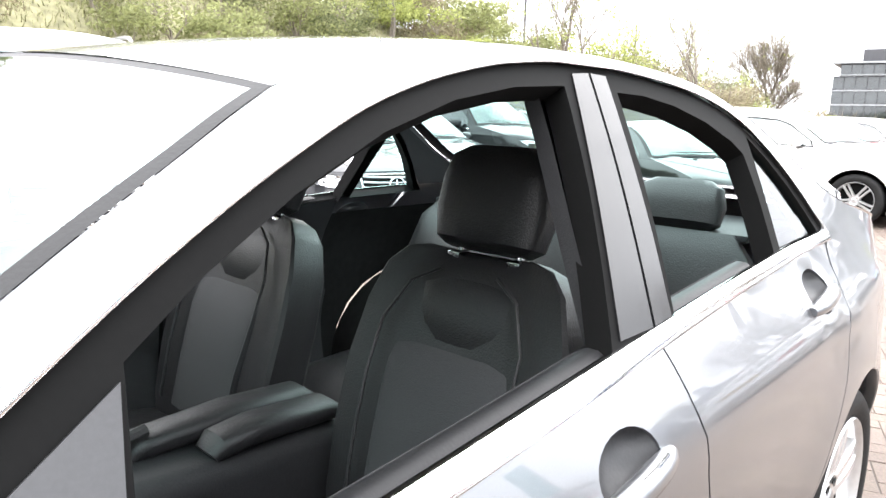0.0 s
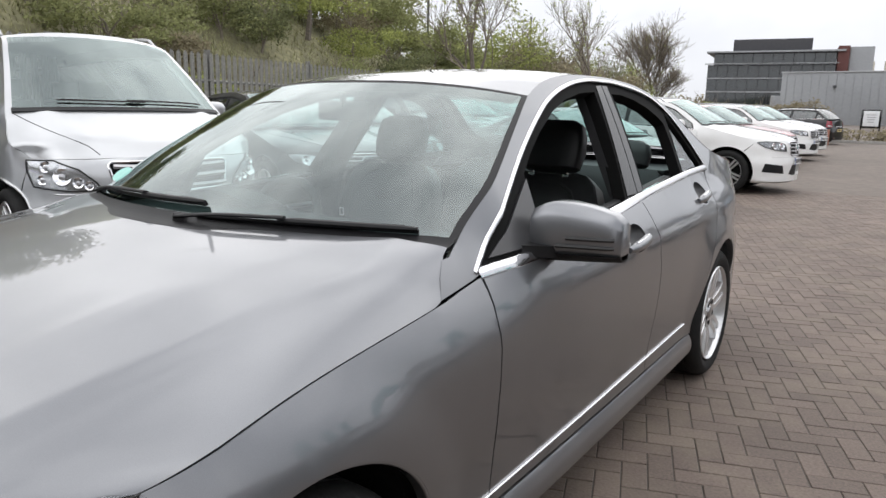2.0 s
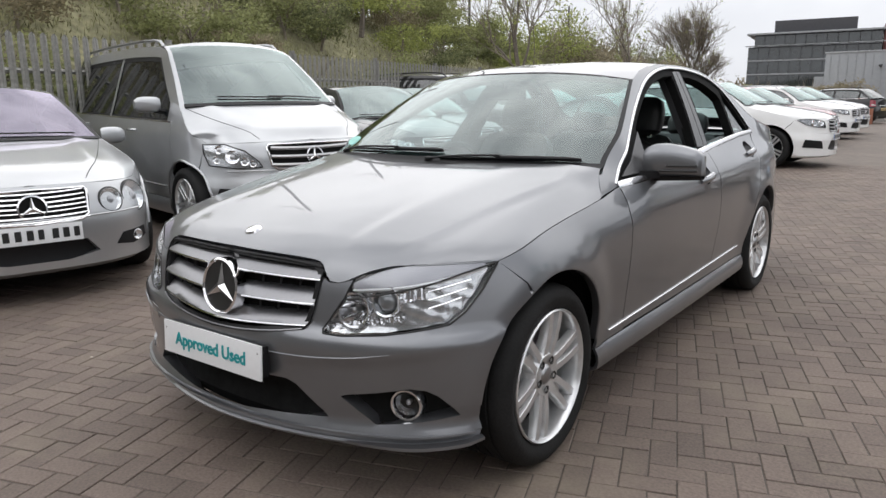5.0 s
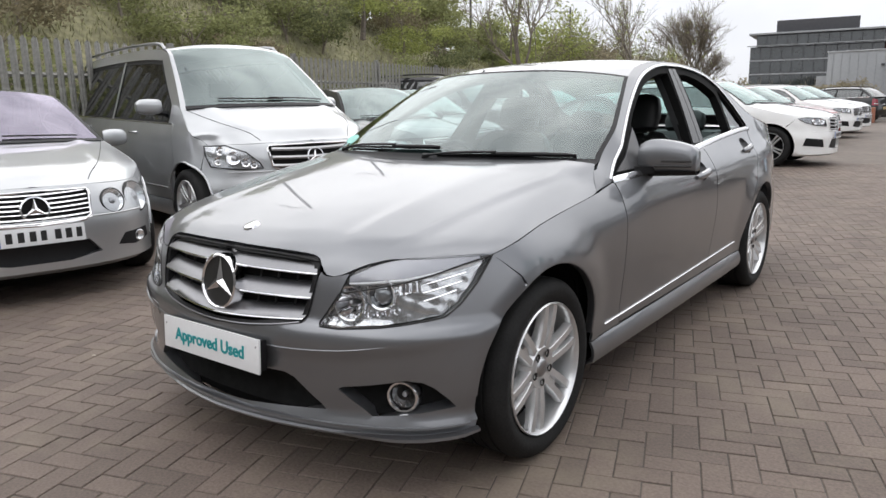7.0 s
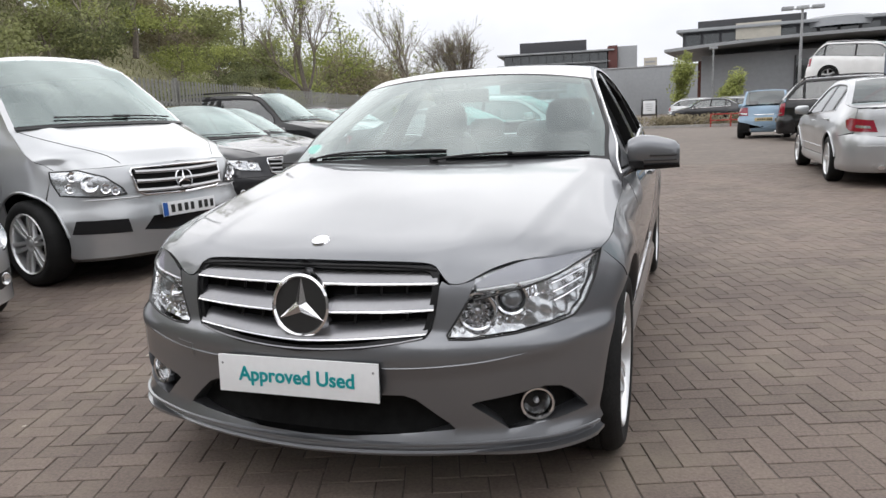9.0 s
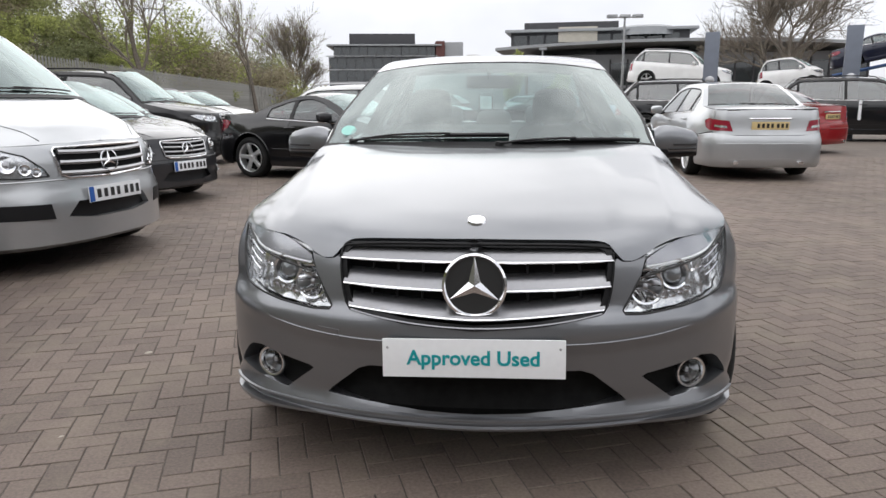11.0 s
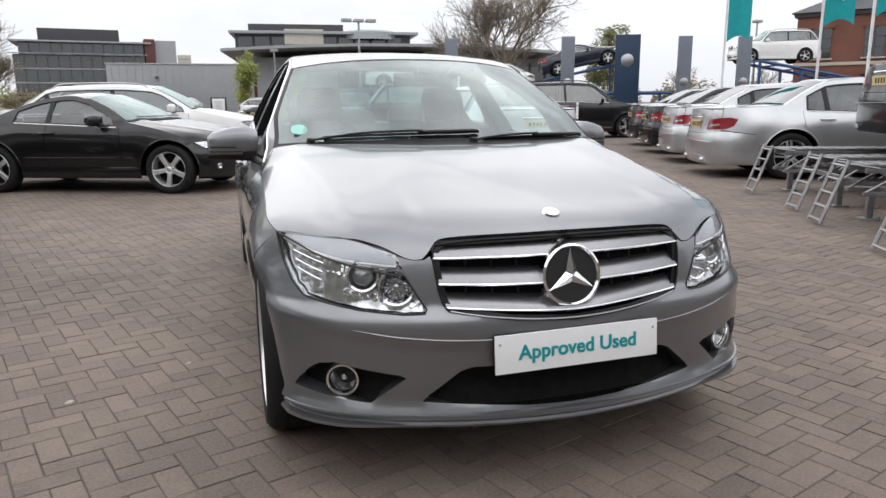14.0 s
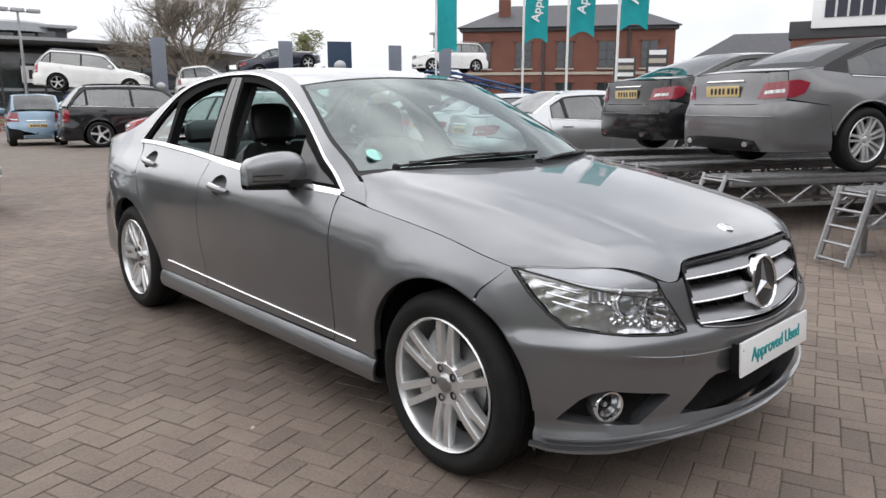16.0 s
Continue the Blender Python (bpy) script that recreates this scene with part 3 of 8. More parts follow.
def both(name, loop, mat, label="", parent=None, out=0.0, **kw):
    """One panel on each flank."""
    obs = []
    for g in (1, -1):
        fn = (lambda s, z: BH.at(s, z, out)) if g > 0 else (lambda s, z: MIRROR @ BH.at(s, z, out))
        p = parent[0 if g > 0 else 1] if isinstance(parent, (list, tuple)) else (parent or hero)
        obs.append(part(name, patch(loop, fn, flip=g < 0, **kw), mat, p, label))
    return obs


# bumper with the openings for grille, lamps and air
grille_half = sx([(0.0, 0.526), (0.2, 0.540), (0.375, 0.566), (0.392, 0.585), (0.405, 0.63), (0.416, 0.68), (0.421, 0.705)])
lamp_low = sx([(0.496, 0.660), (0.457, 0.600), (0.437, 0.572), (0.442, 0.562), (0.50, 0.560), (0.62, 0.568)]) + sy([(-0.455, 0.594), (-0.40, 0.628), (-0.34, 0.680), (-0.30, 0.722), (-0.262, 0.757)])
lamp_top = sy([(-0.30, 0.763)]) + sx([(0.70, 0.765), (0.64, 0.757), (0.58, 0.741), (0.53, 0.724)])
half = grille_half + sx([(0.428, 0.718), (0.445, 0.708), (0.475, 0.707), (0.50, 0.712), (0.522, 0.718)]) + lamp_low + sy([(-0.19, 0.682)])
half += sy([(y, z) for y, z in arc(0, 0.312, 0.378, 118, 205, 12)]) + sy([(-0.335, 0.196)])
low = [(s, 0.208) for s in np.linspace(BH.sy(-0.45), BH.sx(0.02), 12)]
half += [(float(s), z) for s, z in low] + [(0.0, 0.208)]
ring = half + [(-s, z) for s, z in reversed(half) if s > 1e-6]
intake = [(BH.sx(abs(x)) * (1 if x >= 0 else -1), z) for x, z in [(0.452, 0.300), (0.436, 0.318), (0.345, 0.392), (0.31, 0.404), (-0.31, 0.404), (-0.345, 0.392), (-0.436, 0.318), (-0.452, 0.300), (-0.3, 0.288), (-0.15, 0.277), (0, 0.273), (0.15, 0.277), (0.3, 0.288)]]
pocket = sx([(0.495, 0.372), (0.51, 0.380), (0.60, 0.394), (0.69, 0.412)]) + sy([(-0.515, 0.404), (-0.49, 0.385), (-0.455, 0.345), (-0.435, 0.318)]) + sx([(0.715, 0.304), (0.66, 0.298), (0.595, 0.292)])
part("front_bumper", patch(ring, BH.at, 0.015, [intake, pocket, [(-s, z) for s, z in reversed(pocket)]], 0.012, 0.06), GREY_PAINT, hero, "grey sports front bumper with a deep lip")
wide = [(-0.5, 0.205), (0.5, 0.205), (0.5, 0.43), (-0.5, 0.43)]
part("lower_grille", patch([(BH.sx(abs(x)) * (1 if x > 0 else -1), z) for x, z in wide], lambda s, z: BH.at(s, z, -0.055 + 0.006 * (math.sin(z * 420) > 0.2)), 0.018, flange=0), DARK_VOID, hero, "black mesh in the lower air intake")
both("fog_pocket", sx([(0.46, 0.28), (0.46, 0.43)]) + sy([(-0.37, 0.45), (-0.37, 0.28)]), DARK_VOID, out=-0.055, flange=0)
for g in (1, -1):
    fog = new("fog_lamp")
    fog.parent = hero
    fog.matrix_basis = pose(g * 0.652, -0.508, 0.350, 0, 0, g * 20)
    part("bezel", lathe([(0.036, 0.05), (0.038, -0.010), (0.042, -0.022), (0.048, -0.024), (0.052, -0.018), (0.052, 0.08)], 40, "y"), CHROME, fog, "chrome ring")
    part("reflector", lathe([(0.0, 0.03), (0.012, 0.026), (0.024, 0.014), (0.038, -0.008)], 40, "y"), LAMP_DARK, fog)
    part("bulb", lathe([(0.0, -0.004), (0.008, 0.0), (0.009, 0.03)], 12, "y"), SATIN, fog)
    part("lens", lathe([(0.0, -0.018), (0.02, -0.016), (0.036, -0.010)], 24, "y"), CLEAR, fog, "clear round lens")
    part("washer_cap" if g > 0 else "tow_eye_cover", patch(dense([(BH.sx(0.40), 0.468), (BH.sx(0.465), 0.474), (BH.sx(0.465), 0.513), (BH.sx(0.40), 0.508)], 0.02), (lambda s, z: BH.at(s, z, 0.002)) if g > 0 else (lambda s, z: MIRROR @ BH.at(s, z, 0.002)), 0.02, flange=0.004, flip=g < 0), GREY_PAINT, hero) if g < 0 else None

for g in (1, -1):
    part("bumper_crease", tube([(MIRROR if g < 0 else Matrix()) @ BH.at(BH.sx(x), CREASE(x), 0.0005) for x in np.linspace(0.255, 0.64, 16)], [0.003] * 13 + [0.002, 0.0012, 0.0006], 6), GREY_PAINT, hero, "sharp crease across the bumper")

# layered lower lip that comes to a point in the middle, and a crescent blade at each corner
def lip_section(s, prof):
    x = abs(float(np.interp(abs(s), BH.S, BH.X)))
    v = 0.016 * max(0.0, 1 - x / 0.42)
    return [BH.at(s, z, o + v) for z, o in prof]


lip_end = BH.sy(-0.40)
LIP = [(0.268, -0.020), (0.266, 0.006), (0.261, 0.011), (0.252, 0.009), (0.243, 0.002), (0.236, 0.003), (0.230, 0.014), (0.222, 0.017), (0.212, 0.012), (0.207, 0.002), (0.206, -0.05)]
part("lower_lip", loft([lip_section(float(s), LIP) for s in np.linspace(-lip_end, lip_end, 61)], True, True), GREY_PAINT, hero, "grey layered lip under the bumper", 28)
for g in (1, -1):
    rings = []
    for t in np.linspace(0, 1, 18):
        s, k = lerp(BH.sx(0.44), BH.sy(-0.362), float(t)), smooth01(float(t), 0.0, 0.55) * (1 - 0.6 * smooth01(float(t), 0.85, 1.0))
        rings.append([(MIRROR if g < 0 else Matrix()) @ BH.at(s, z, o) for z, o in ((0.236, 0.0), (0.231, 0.010 + 0.020 * k), (0.222, 0.015 + 0.024 * k), (0.207 - 0.004 * k, 0.013 + 0.022 * k), (0.198 - 0.006 * k, 0.004 + 0.016 * k), (0.200 - 0.006 * k, -0.04))])
    if g < 0:
        rings = [list(reversed(r)) for r in rings]
    part("corner_blade", loft(rings, True, True), GREY_PAINT, hero, "grey crescent blade at the bumper corner", 28)

# grille: black well, frame, three bright slats and the round badge
gl = sx([(0.0, 0.528), (0.2, 0.542), (0.374, 0.568), (0.391, 0.587), (0.404, 0.63), (0.416, 0.695), (0.419, 0.735), (0.412, 0.750), (0.395, 0.758), (0.25, 0.763), (0.0, 0.766)])
gl_ring = gl + [(-s, z) for s, z in reversed(gl) if s > 1e-6]
grille = new("radiator_grille")
grille.parent = hero
tagged(grille, "silver slatted radiator grille with a round badge")
part("well", patch(gl_ring, lambda s, z: BH.at(s, z, -0.045), 0.04, flange=0), DARK_VOID, grille)
gl_side = gl[:-2]
frame_path = [BH.at(s, z, 0.003) for s, z in dense([(-s, z) for s, z in reversed(gl_side) if s > 1e-6] + gl_side, 0.03)]
frame_path = frame_path[: next(i for i, p in enumerate(frame_path) if i > 20 and p.x > 0.3 and p.z > 0.735) + 1]
part("frame", tube(frame_path, 0.003, 8), TRIM, grille, "thin dark frame")
# a dark bar stands in for the shadow between bonnet lip and top slat
part("upper_frame", tube([BH.at(BH.sx(abs(x)) * (1 if x >= 0 else -1), 0.7615 - 0.012 * (x / 0.4) ** 4, 0.001) for x in np.linspace(-0.415, 0.415, 25)], 0.004, 6), TRIM, grille, "thin dark line for the shadow under the bonnet lip")
part("lower_frame", tube([BH.at(s, 0.534 + 0.034 * (abs(s) / BH.sx(0.37)) ** 1.8, 0.005) for s in np.linspace(-BH.sx(0.37), BH.sx(0.37), 21)], 0.0028, 6), BROW, grille, "thin grey lower edge")
part("inner_frame", patch(gl_ring, lambda s, z: BH.at(s, z, -0.002), 0.03, [[(s * 0.955, 0.645 + (z - 0.645) * 0.90) for s, z in reversed(gl_ring)]], 0.02, 0.02), TRIM, grille)


def slat(z0, x1, lift, high, g):
    rings = []
    for k in range(15):
        x = lerp(0.0, x1, k / 14)
        s = BH.sx(x)
        zc = z0 + lift * (x / 0.4) ** 1.3
        prof = [(-0.5, -0.012), (-0.48, 0.004), (-0.36, 0.008), (-0.05, 0.000), (0.30, -0.014), (0.55, -0.030), (0.45, -0.036), (-0.3, -0.034)]
        rings.append([BH.at(s, zc + p * high, q - 0.004) for p, q in prof])
    if g < 0:
        rings = [[MIRROR @ p for p in reversed(r)] for r in rings]
    return loft(rings, True, True)


for z0, x1, lift, high in ((0.732, 0.418, 0.0, 0.044), (0.650, 0.402, 0.010, 0.042), (0.572, 0.383, 0.022, 0.038)):
    for g in (1, -1):
        part("slat", slat(z0, x1, lift, high, g), SLAT, grille, "brushed silver slat", 50)
        part("slat_edge", tube([(MIRROR if g < 0 else Matrix()) @ BH.at(BH.sx(x), z0 + lift * (x / 0.4) ** 1.3 - high * 0.45, 0.002) for x in np.linspace(0.0, x1, 12)], 0.004, 6), CHROME, grille)
for g in (1, -1):
    for x in (0.16, 0.24, 0.32):
        part("grille_rib", tube([(g * p.x, p.y, p.z) for p in (BH.at(BH.sx(x), 0.58, -0.03), BH.at(BH.sx(x), 0.72, -0.03))], 0.004, 6), TRIM, grille)
badge = new("badge")
badge.parent = grille
tagged(badge, "round chrome ring badge with three points on black")
badge.matrix_basis = pose(0, -0.674, 0.650, -9, 0, 0) @ Matrix.Scale(0.95, 4)
part("badge_disc", lathe([(0.0, 0.0), (0.088, 0.0), (0.09, 0.03)], 40, "y"), INK, badge)
part("badge_ring", lathe([(0.088, 0.02), (0.086, -0.004), (0.091, -0.010), (0.098, -0.006), (0.100, 0.03)], 48, "y"), CHROME, badge)


def point_star(r, w, d):
    V, F = [Vector((0, -d, 0))], []
    for i in range(3):
        a = math.pi / 2 + 2 * math.pi * i / 3
        b = a + math.pi / 3
        V += [Vector((r * math.cos(a), -0.002, r * math.sin(a))), Vector((w * math.cos(b), -0.001, w * math.sin(b)))]
    for i in range(6):
        F.append((0, 1 + i, 1 + (i + 1) % 6))
    return V, F


part("badge_star", point_star(0.088, 0.021, 0.014), CHROME, badge, smooth=0)

# bonnet and its small badge
nose_s = np.linspace(0, BH.sy(-0.262), 60)
nose = np.array([BH.at(float(s), lerp(FRONT_TOP(float(np.interp(s, BH.S, BH.X))), 0.757, smooth01(float(s), BH.sx(0.66), BH.sy(-0.262)))) for s in nose_s])
TIP = Vector(nose[-1])
EDGE_UP = curve([(-0.3, 0.0), (0.44, 0.0), (0.47, 0.010), (0.505, 0.052), (0.54, 0.080), (0.57, 0.090)])
edge = np.array([BH.on(float(y), EDGE(float(y)) + EDGE_UP(float(y))) for y in np.linspace(-0.262, 0.565, 40)])
edge_b = (edge[:, 1] - edge[0, 1]) / (edge[-1, 1] - edge[0, 1])
BON_X = curve(list(zip(edge_b, edge[:, 0])))
BON_SIDE = curve(list(zip(edge_b, edge[:, 2])))


def bonnet_front(q):
    x = q * TIP.x
    return float(np.interp(x, nose[:, 0], nose[:, 1])), float(np.interp(x, nose[:, 0], nose[:, 2]))


def cowl(q):
    return 0.36 + (edge[-1, 1] - 0.36) * q**2.2, lerp(0.984, edge[-1, 2], bon_round(q, 1))


BON_MID = curve([(0, 0.772), (0.04, 0.795), (0.1, 0.818), (0.2, 0.844), (0.4, 0.888), (0.6, 0.925), (0.8, 0.957), (1, 0.984)])


def bon_round(q, b):
    c = 0.72 * b**0.8
    return (1 - c) * q**3.2 + c * q**15


def bon_ridge(q, b):
    k = lerp(0.70, 0.86, b)
    rise = 0.008 * max(0.0, min(1.0, (q - k + 0.16) / 0.16) ** 1.6 if q > k - 0.16 else 0.0) * (1.0 if q < k else max(0.0, 1 - (q - k) / 0.05))
    return rise * smooth01(b, 0.0, 0.12) * (1 - 0.5 * smooth01(b, 0.7, 1.0)) + 0.012 * b * (1 - b) * 4 * (q**1.5) * (1 - q)


bonnet_fn = crown(bonnet_front, cowl, BON_MID, BON_SIDE, BON_X, bon_round, bon_ridge, 22.0)
part("bonnet", sheet(lambda a, b: bonnet_fn((2 * a - 1) * lerp(0.995, 0.999, b), lerp(0.004, 1, b**1.7)), 120, 50, 0.014), GREY_PAINT, hero, "grey bonnet with two soft ridges", 30)
part("bonnet_badge", moved(lathe([(0.0, 0.006), (0.018, 0.005), (0.026, 0.002), (0.029, -0.004)], 28, "z"), Matrix.Translation(bonnet_fn(0, 0.085) + Vector((0, 0, 0.004))) @ pose(0, 0, 0, math.degrees(math.atan2(bonnet_fn(0, 0.1).z - bonnet_fn(0, 0.07).z, bonnet_fn(0, 0.1).y - bonnet_fn(0, 0.07).y)), 0, 0)), CHROME, hero, "small round silver bonnet badge")

# headlamps
for g in (1, -1):
    lampset = new("headlamp")
    lampset.parent = hero
    tagged(lampset, "clear headlamp with chrome reflectors and projector")
    fl = (lambda s, z, o: BH.at(s, z, o)) if g > 0 else (lambda s, z, o: MIRROR @ BH.at(s, z, o))
    turned = lambda rings: [r if g > 0 else list(reversed(r)) for r in rings]
    loop = lamp_low + lamp_top
    part("cover", patch(loop, lambda s, z: fl(s, z, 0.0), 0.03, flange=0.0, flip=g < 0), CLEAR, lampset, "clear plastic cover")
    part("seal", patch(loop, lambda s, z: fl(s, z, 0.001), 0.03, flange=0.006, flip=g < 0, skin=False), INK, lampset)
    part("seal_bead", tube([fl(s, z, 0.0005) for s, z in dense(lamp_low, 0.02)], 0.0032, 6), INK, lampset)
    part("inner_wall", patch(loop, lambda s, z: fl(s, z, -0.006), 0.03, flange=0.05, flip=g < 0, skin=False), LAMP_HOUSE, lampset)
    part("housing", patch(loop, lambda s, z: fl(s, z, -0.026 - 0.0016 * math.sin(s * 95) - 0.0012 * math.sin(z * 140 + s * 40) - 0.045 * max(smooth01(0.05 - math.hypot(s - BH.sx(0.618), z - 0.658), 0, 0.008), smooth01(0.056 - math.hypot(s - BH.sx(0.523), z - 0.628), 0, 0.008))), 0.011, flange=0.0, flip=g < 0), LAMP_HOUSE, lampset, "", 30)
    s_in, s_out = BH.sx(0.525), BH.sy(-0.305)
    line = [(lerp(s_in, s_out, i / 16), 0.690 + 0.054 * (i / 16) ** 1.25) for i in range(17)]
    part("light_strip", loft(turned([[fl(s, z + dz, o) for dz, o in ((-0.004 - 0.006 * (i / 16) * (1 - (i / 16) ** 6), -0.005), (-0.001, -0.002), (0.002, -0.006), (0.002, -0.03), (-0.004 - 0.006 * (i / 16) * (1 - (i / 16) ** 6), -0.03))] for i, (s, z) in enumerate(line)])), LIGHT_STRIP, lampset, "bright light-guide strip")
    part("eyelid", loft(turned([[fl(s, lerp(z + 0.003, FRONT_TOP(abs(fl(s, 0.73, 0).x)) + 0.002, k / 3), -0.004) for k in range(4)] for s, z in line]), closed=False, caps=False), BROW, lampset, "satin grey brow panel")
    part("cell_bridge", loft(turned([[fl(s, z + dz, o) for dz, o in ((-0.020, -0.040), (-0.012, -0.016), (-0.006, -0.016), (-0.004, -0.040))] for s, z in line])), LAMP_HOUSE, lampset)
    for cx, cz, rad, nm in ((0.618, 0.658, 0.040, "projector"), (0.523, 0.628, 0.047, "main_beam")):
        p = fl(BH.sx(cx), cz, -0.016)
        # the lamps look straight ahead
        mm = Matrix.Translation((p.x, p.y + 0.006, p.z)) @ pose(0, 0, 0, -8, 0, g * 14)
        bowl = [(0.010, 0.050), (rad * 0.45, 0.040), (rad * 0.75, 0.022), (rad * 0.93, 0.004), (rad, -0.008), (rad + 0.006, -0.010), (rad + 0.009, -0.004), (rad + 0.010, 0.035)]
        part(nm, moved(lathe(bowl, 40, "y"), mm), CHROME, lampset, "", 30)
        if nm == "projector":
            part("projector_lens", moved(lathe([(0.0, -0.016), (0.014, -0.014), (0.024, -0.008), (0.031, 0.002), (0.034, 0.014)], 32, "y"), mm), LENS_BALL, lampset, "clear glass ball lens")
        else:
            part("bulb_shield", moved(lathe([(0.0, -0.004), (0.009, -0.001), (0.011, 0.03)], 18, "y"), mm), SATIN, lampset)
            for k in range(10):
                a = 2 * math.pi * k / 10
                part("facet", moved(tube([(0.014 * math.cos(a), 0.038, 0.014 * math.sin(a)), (rad * 0.7 * math.cos(a), 0.020, rad * 0.7 * math.sin(a)), (rad * 0.94 * math.cos(a), -0.002, rad * 0.94 * math.sin(a))], 0.0022, 5), mm), CHROME, lampset)
    block = [(lerp(BH.sx(0.668), BH.sx(0.735), u), z) for u, z in ((0, 0.655), (1, 0.668), (1, 0.706), (0, 0.690))]
    part("indicator", patch(block, lambda s, z: fl(s, z, -0.018 - 0.004 * math.sin(s * 500)), 0.008, flange=0.02, flip=g < 0), CHROME, lampset, "", 20)
    for k in range(4):
        z = 0.640 + 0.024 * k
        part("fin", tube([fl(s, z + 0.006 * i, -0.014) for i, s in enumerate(np.linspace(BH.sx(0.74), BH.sy(-0.405 + 0.022 * k), 5))], 0.0045, 6, 0.6), CHROME, lampset)
    for k in range(9):
        s0 = lerp(BH.sx(0.452), BH.sx(0.665), k / 8)
        part("led_cell", moved(lathe([(0.0, 0.010), (0.007, 0.005), (0.011, -0.004), (0.0125, 0.004)], 14, "y"), Matrix.Translation(fl(s0, 0.576 + 0.0042 * k, -0.022))), CHROME, lampset)

# show plate
plate = new("show_plate")
plate.parent = hero
tagged(plate, "white show plate with teal words")
plate.matrix_basis = pose(0.0, -0.733, 0.452, -4, -0.6, 0)
part("plate", box(0.52, 0.008, 0.112, 0.003), PLATE_WHITE, plate)
part("plate_holder", box(0.505, 0.03, 0.10, 0.004, (0, 0.02, 0)), TRIM, plate)
writing("plate_writing", "Approved Used", 0.059, TEAL, plate, pose(0, -0.0052, 0.0, 90, 0, 0) @ Matrix.Diagonal((1.0, 1, 1, 1)), "teal lettering")
for x in (-0.245, 0.245):
    part("screw", moved(lathe([(0.0, -0.0015), (0.004, 0.0)], 10, "y"), Matrix.Translation((x, -0.004, 0.03))), SATIN, plate)

def handle_cup(y0, z0):
    return [(y0 + 0.11 + 0.078 * math.cos(a), z0 + 0.004 + 0.046 * math.sin(a)) for a in np.linspace(0, 2 * math.pi, 24, endpoint=False)]


# flanks: wings, doors, sills, quarter panels
wing = sy([(-0.262, 0.757)] + [(y, EDGE(y)) for y in np.linspace(-0.2, 0.47, 9)] + [(0.55, 0.878), (0.632, 0.889), (0.622, 0.80), (0.622, 0.6), (0.64, 0.40), (0.645, 0.304), (0.370, 0.304)] + arc(0, 0.312, 0.378, 1, 116, 22) + [(-0.186, 0.685)])
both("front_wing", wing, GREY_PAINT, "grey front wing", step=0.035)
fd = sy([(0.641, 0.893), (0.627, 0.80), (0.627, 0.6), (0.645, 0.40), (0.65, 0.308), (1.795, 0.308), (1.80, 0.45), (1.795, 0.7), (1.765, 0.9), (1.757, BELT(1.757) - 0.006)] + [(y, BELT(y) - 0.006) for y in np.linspace(1.6, 0.66, 9)])
front_doors = both("front_door", fd, GREY_PAINT, "grey front door, window wound down", step=0.04, holes=[sy(handle_cup(1.455, 0.853))], hole_flange=0.004)
rd = sy([(1.762, BELT(1.762) - 0.006), (1.77, 0.9), (1.80, 0.7), (1.805, 0.45), (1.80, 0.308), (2.365, 0.308), (2.375, 0.40), (2.415, 0.50), (2.475, 0.61), (2.56, 0.72), (2.63, 0.83), (2.68, 0.93), (2.725, BELT(2.72) - 0.006)] + [(y, BELT(y) - 0.006) for y in np.linspace(2.6, 1.85, 7)])
rear_doors = both("rear_door", rd, GREY_PAINT, "grey rear door, window wound down", step=0.04, holes=[sy(handle_cup(2.395, 0.921))], hole_flange=0.004)
both("sill", sy([(0.372, 0.197), (2.385, 0.197), (2.375, 0.303), (0.368, 0.299)]), GREY_PAINT, "grey side skirt", step=0.03)
qp = [(y, RAIL(y)) for y in np.linspace(0.555, 3.1, 44)] + [(3.3, 1.034), (3.52, 0.985), (3.56, 0.93), (3.44, 0.90), (3.42, 0.72), (3.2, 0.66), (3.13, 0.45)]
qp += arc(2.76, 0.312, 0.376, 15, 181, 26) + [(2.372, 0.31), (2.38, 0.40), (2.42, 0.50), (2.48, 0.61), (2.565, 0.72), (2.635, 0.83), (2.685, 0.93), (2.735, BELT(2.73) - 0.02), (2.785, BELT(2.78))] + list(reversed(DLO_TOP)) + [(0.634, 0.897), (0.604, 0.890), (0.55, 0.883), (0.460, 0.872), (0.488, 0.914), (0.522, 0.944)]
both("body_side", sy(qp), GREY_PAINT, "grey roof pillar and rear quarter panel", step=0.035)


def rear_patch(loop_half):
    """Outline over the tail, from its middle."""
    q = [((BH.L - s) if s > 0 else 0.0, z) for s, z in loop_half]
    lp = q + [(-s, z) for s, z in reversed(q) if s > 1e-6]
    return lp, lambda t, z: (BH.at(BH.L - t, z) if t >= 0 else MIRROR @ BH.at(BH.L + t, z))


lp, tf = rear_patch([(0.0, 0.20), (BH.sxr(0.3), 0.20), (BH.sxr(0.6), 0.20)] + sy([(3.45, 0.20), (3.09, 0.20), (3.125, 0.45), (3.2, 0.655), (3.42, 0.715)]) + [(BH.sxr(0.6), 0.70), (0.0, 0.70)])
part("rear_bumper", patch(lp, tf, 0.05, flip=True), GREY_PAINT, hero)
lp, tf = rear_patch([(0.0, 0.705), (BH.sxr(0.55), 0.705), (BH.sxr(0.55), 0.985), (0.0, 0.995)])
part("boot_lid", patch(lp, tf, 0.05, flip=True), GREY_PAINT, hero)
both("tail_lamp", sy([(3.43, 0.725), (3.45, 0.895), (3.565, 0.925)]) + [(BH.sxr(0.56), 0.93), (BH.sxr(0.56), 0.715)], LENS_RED, "red tail lamp", step=0.04)

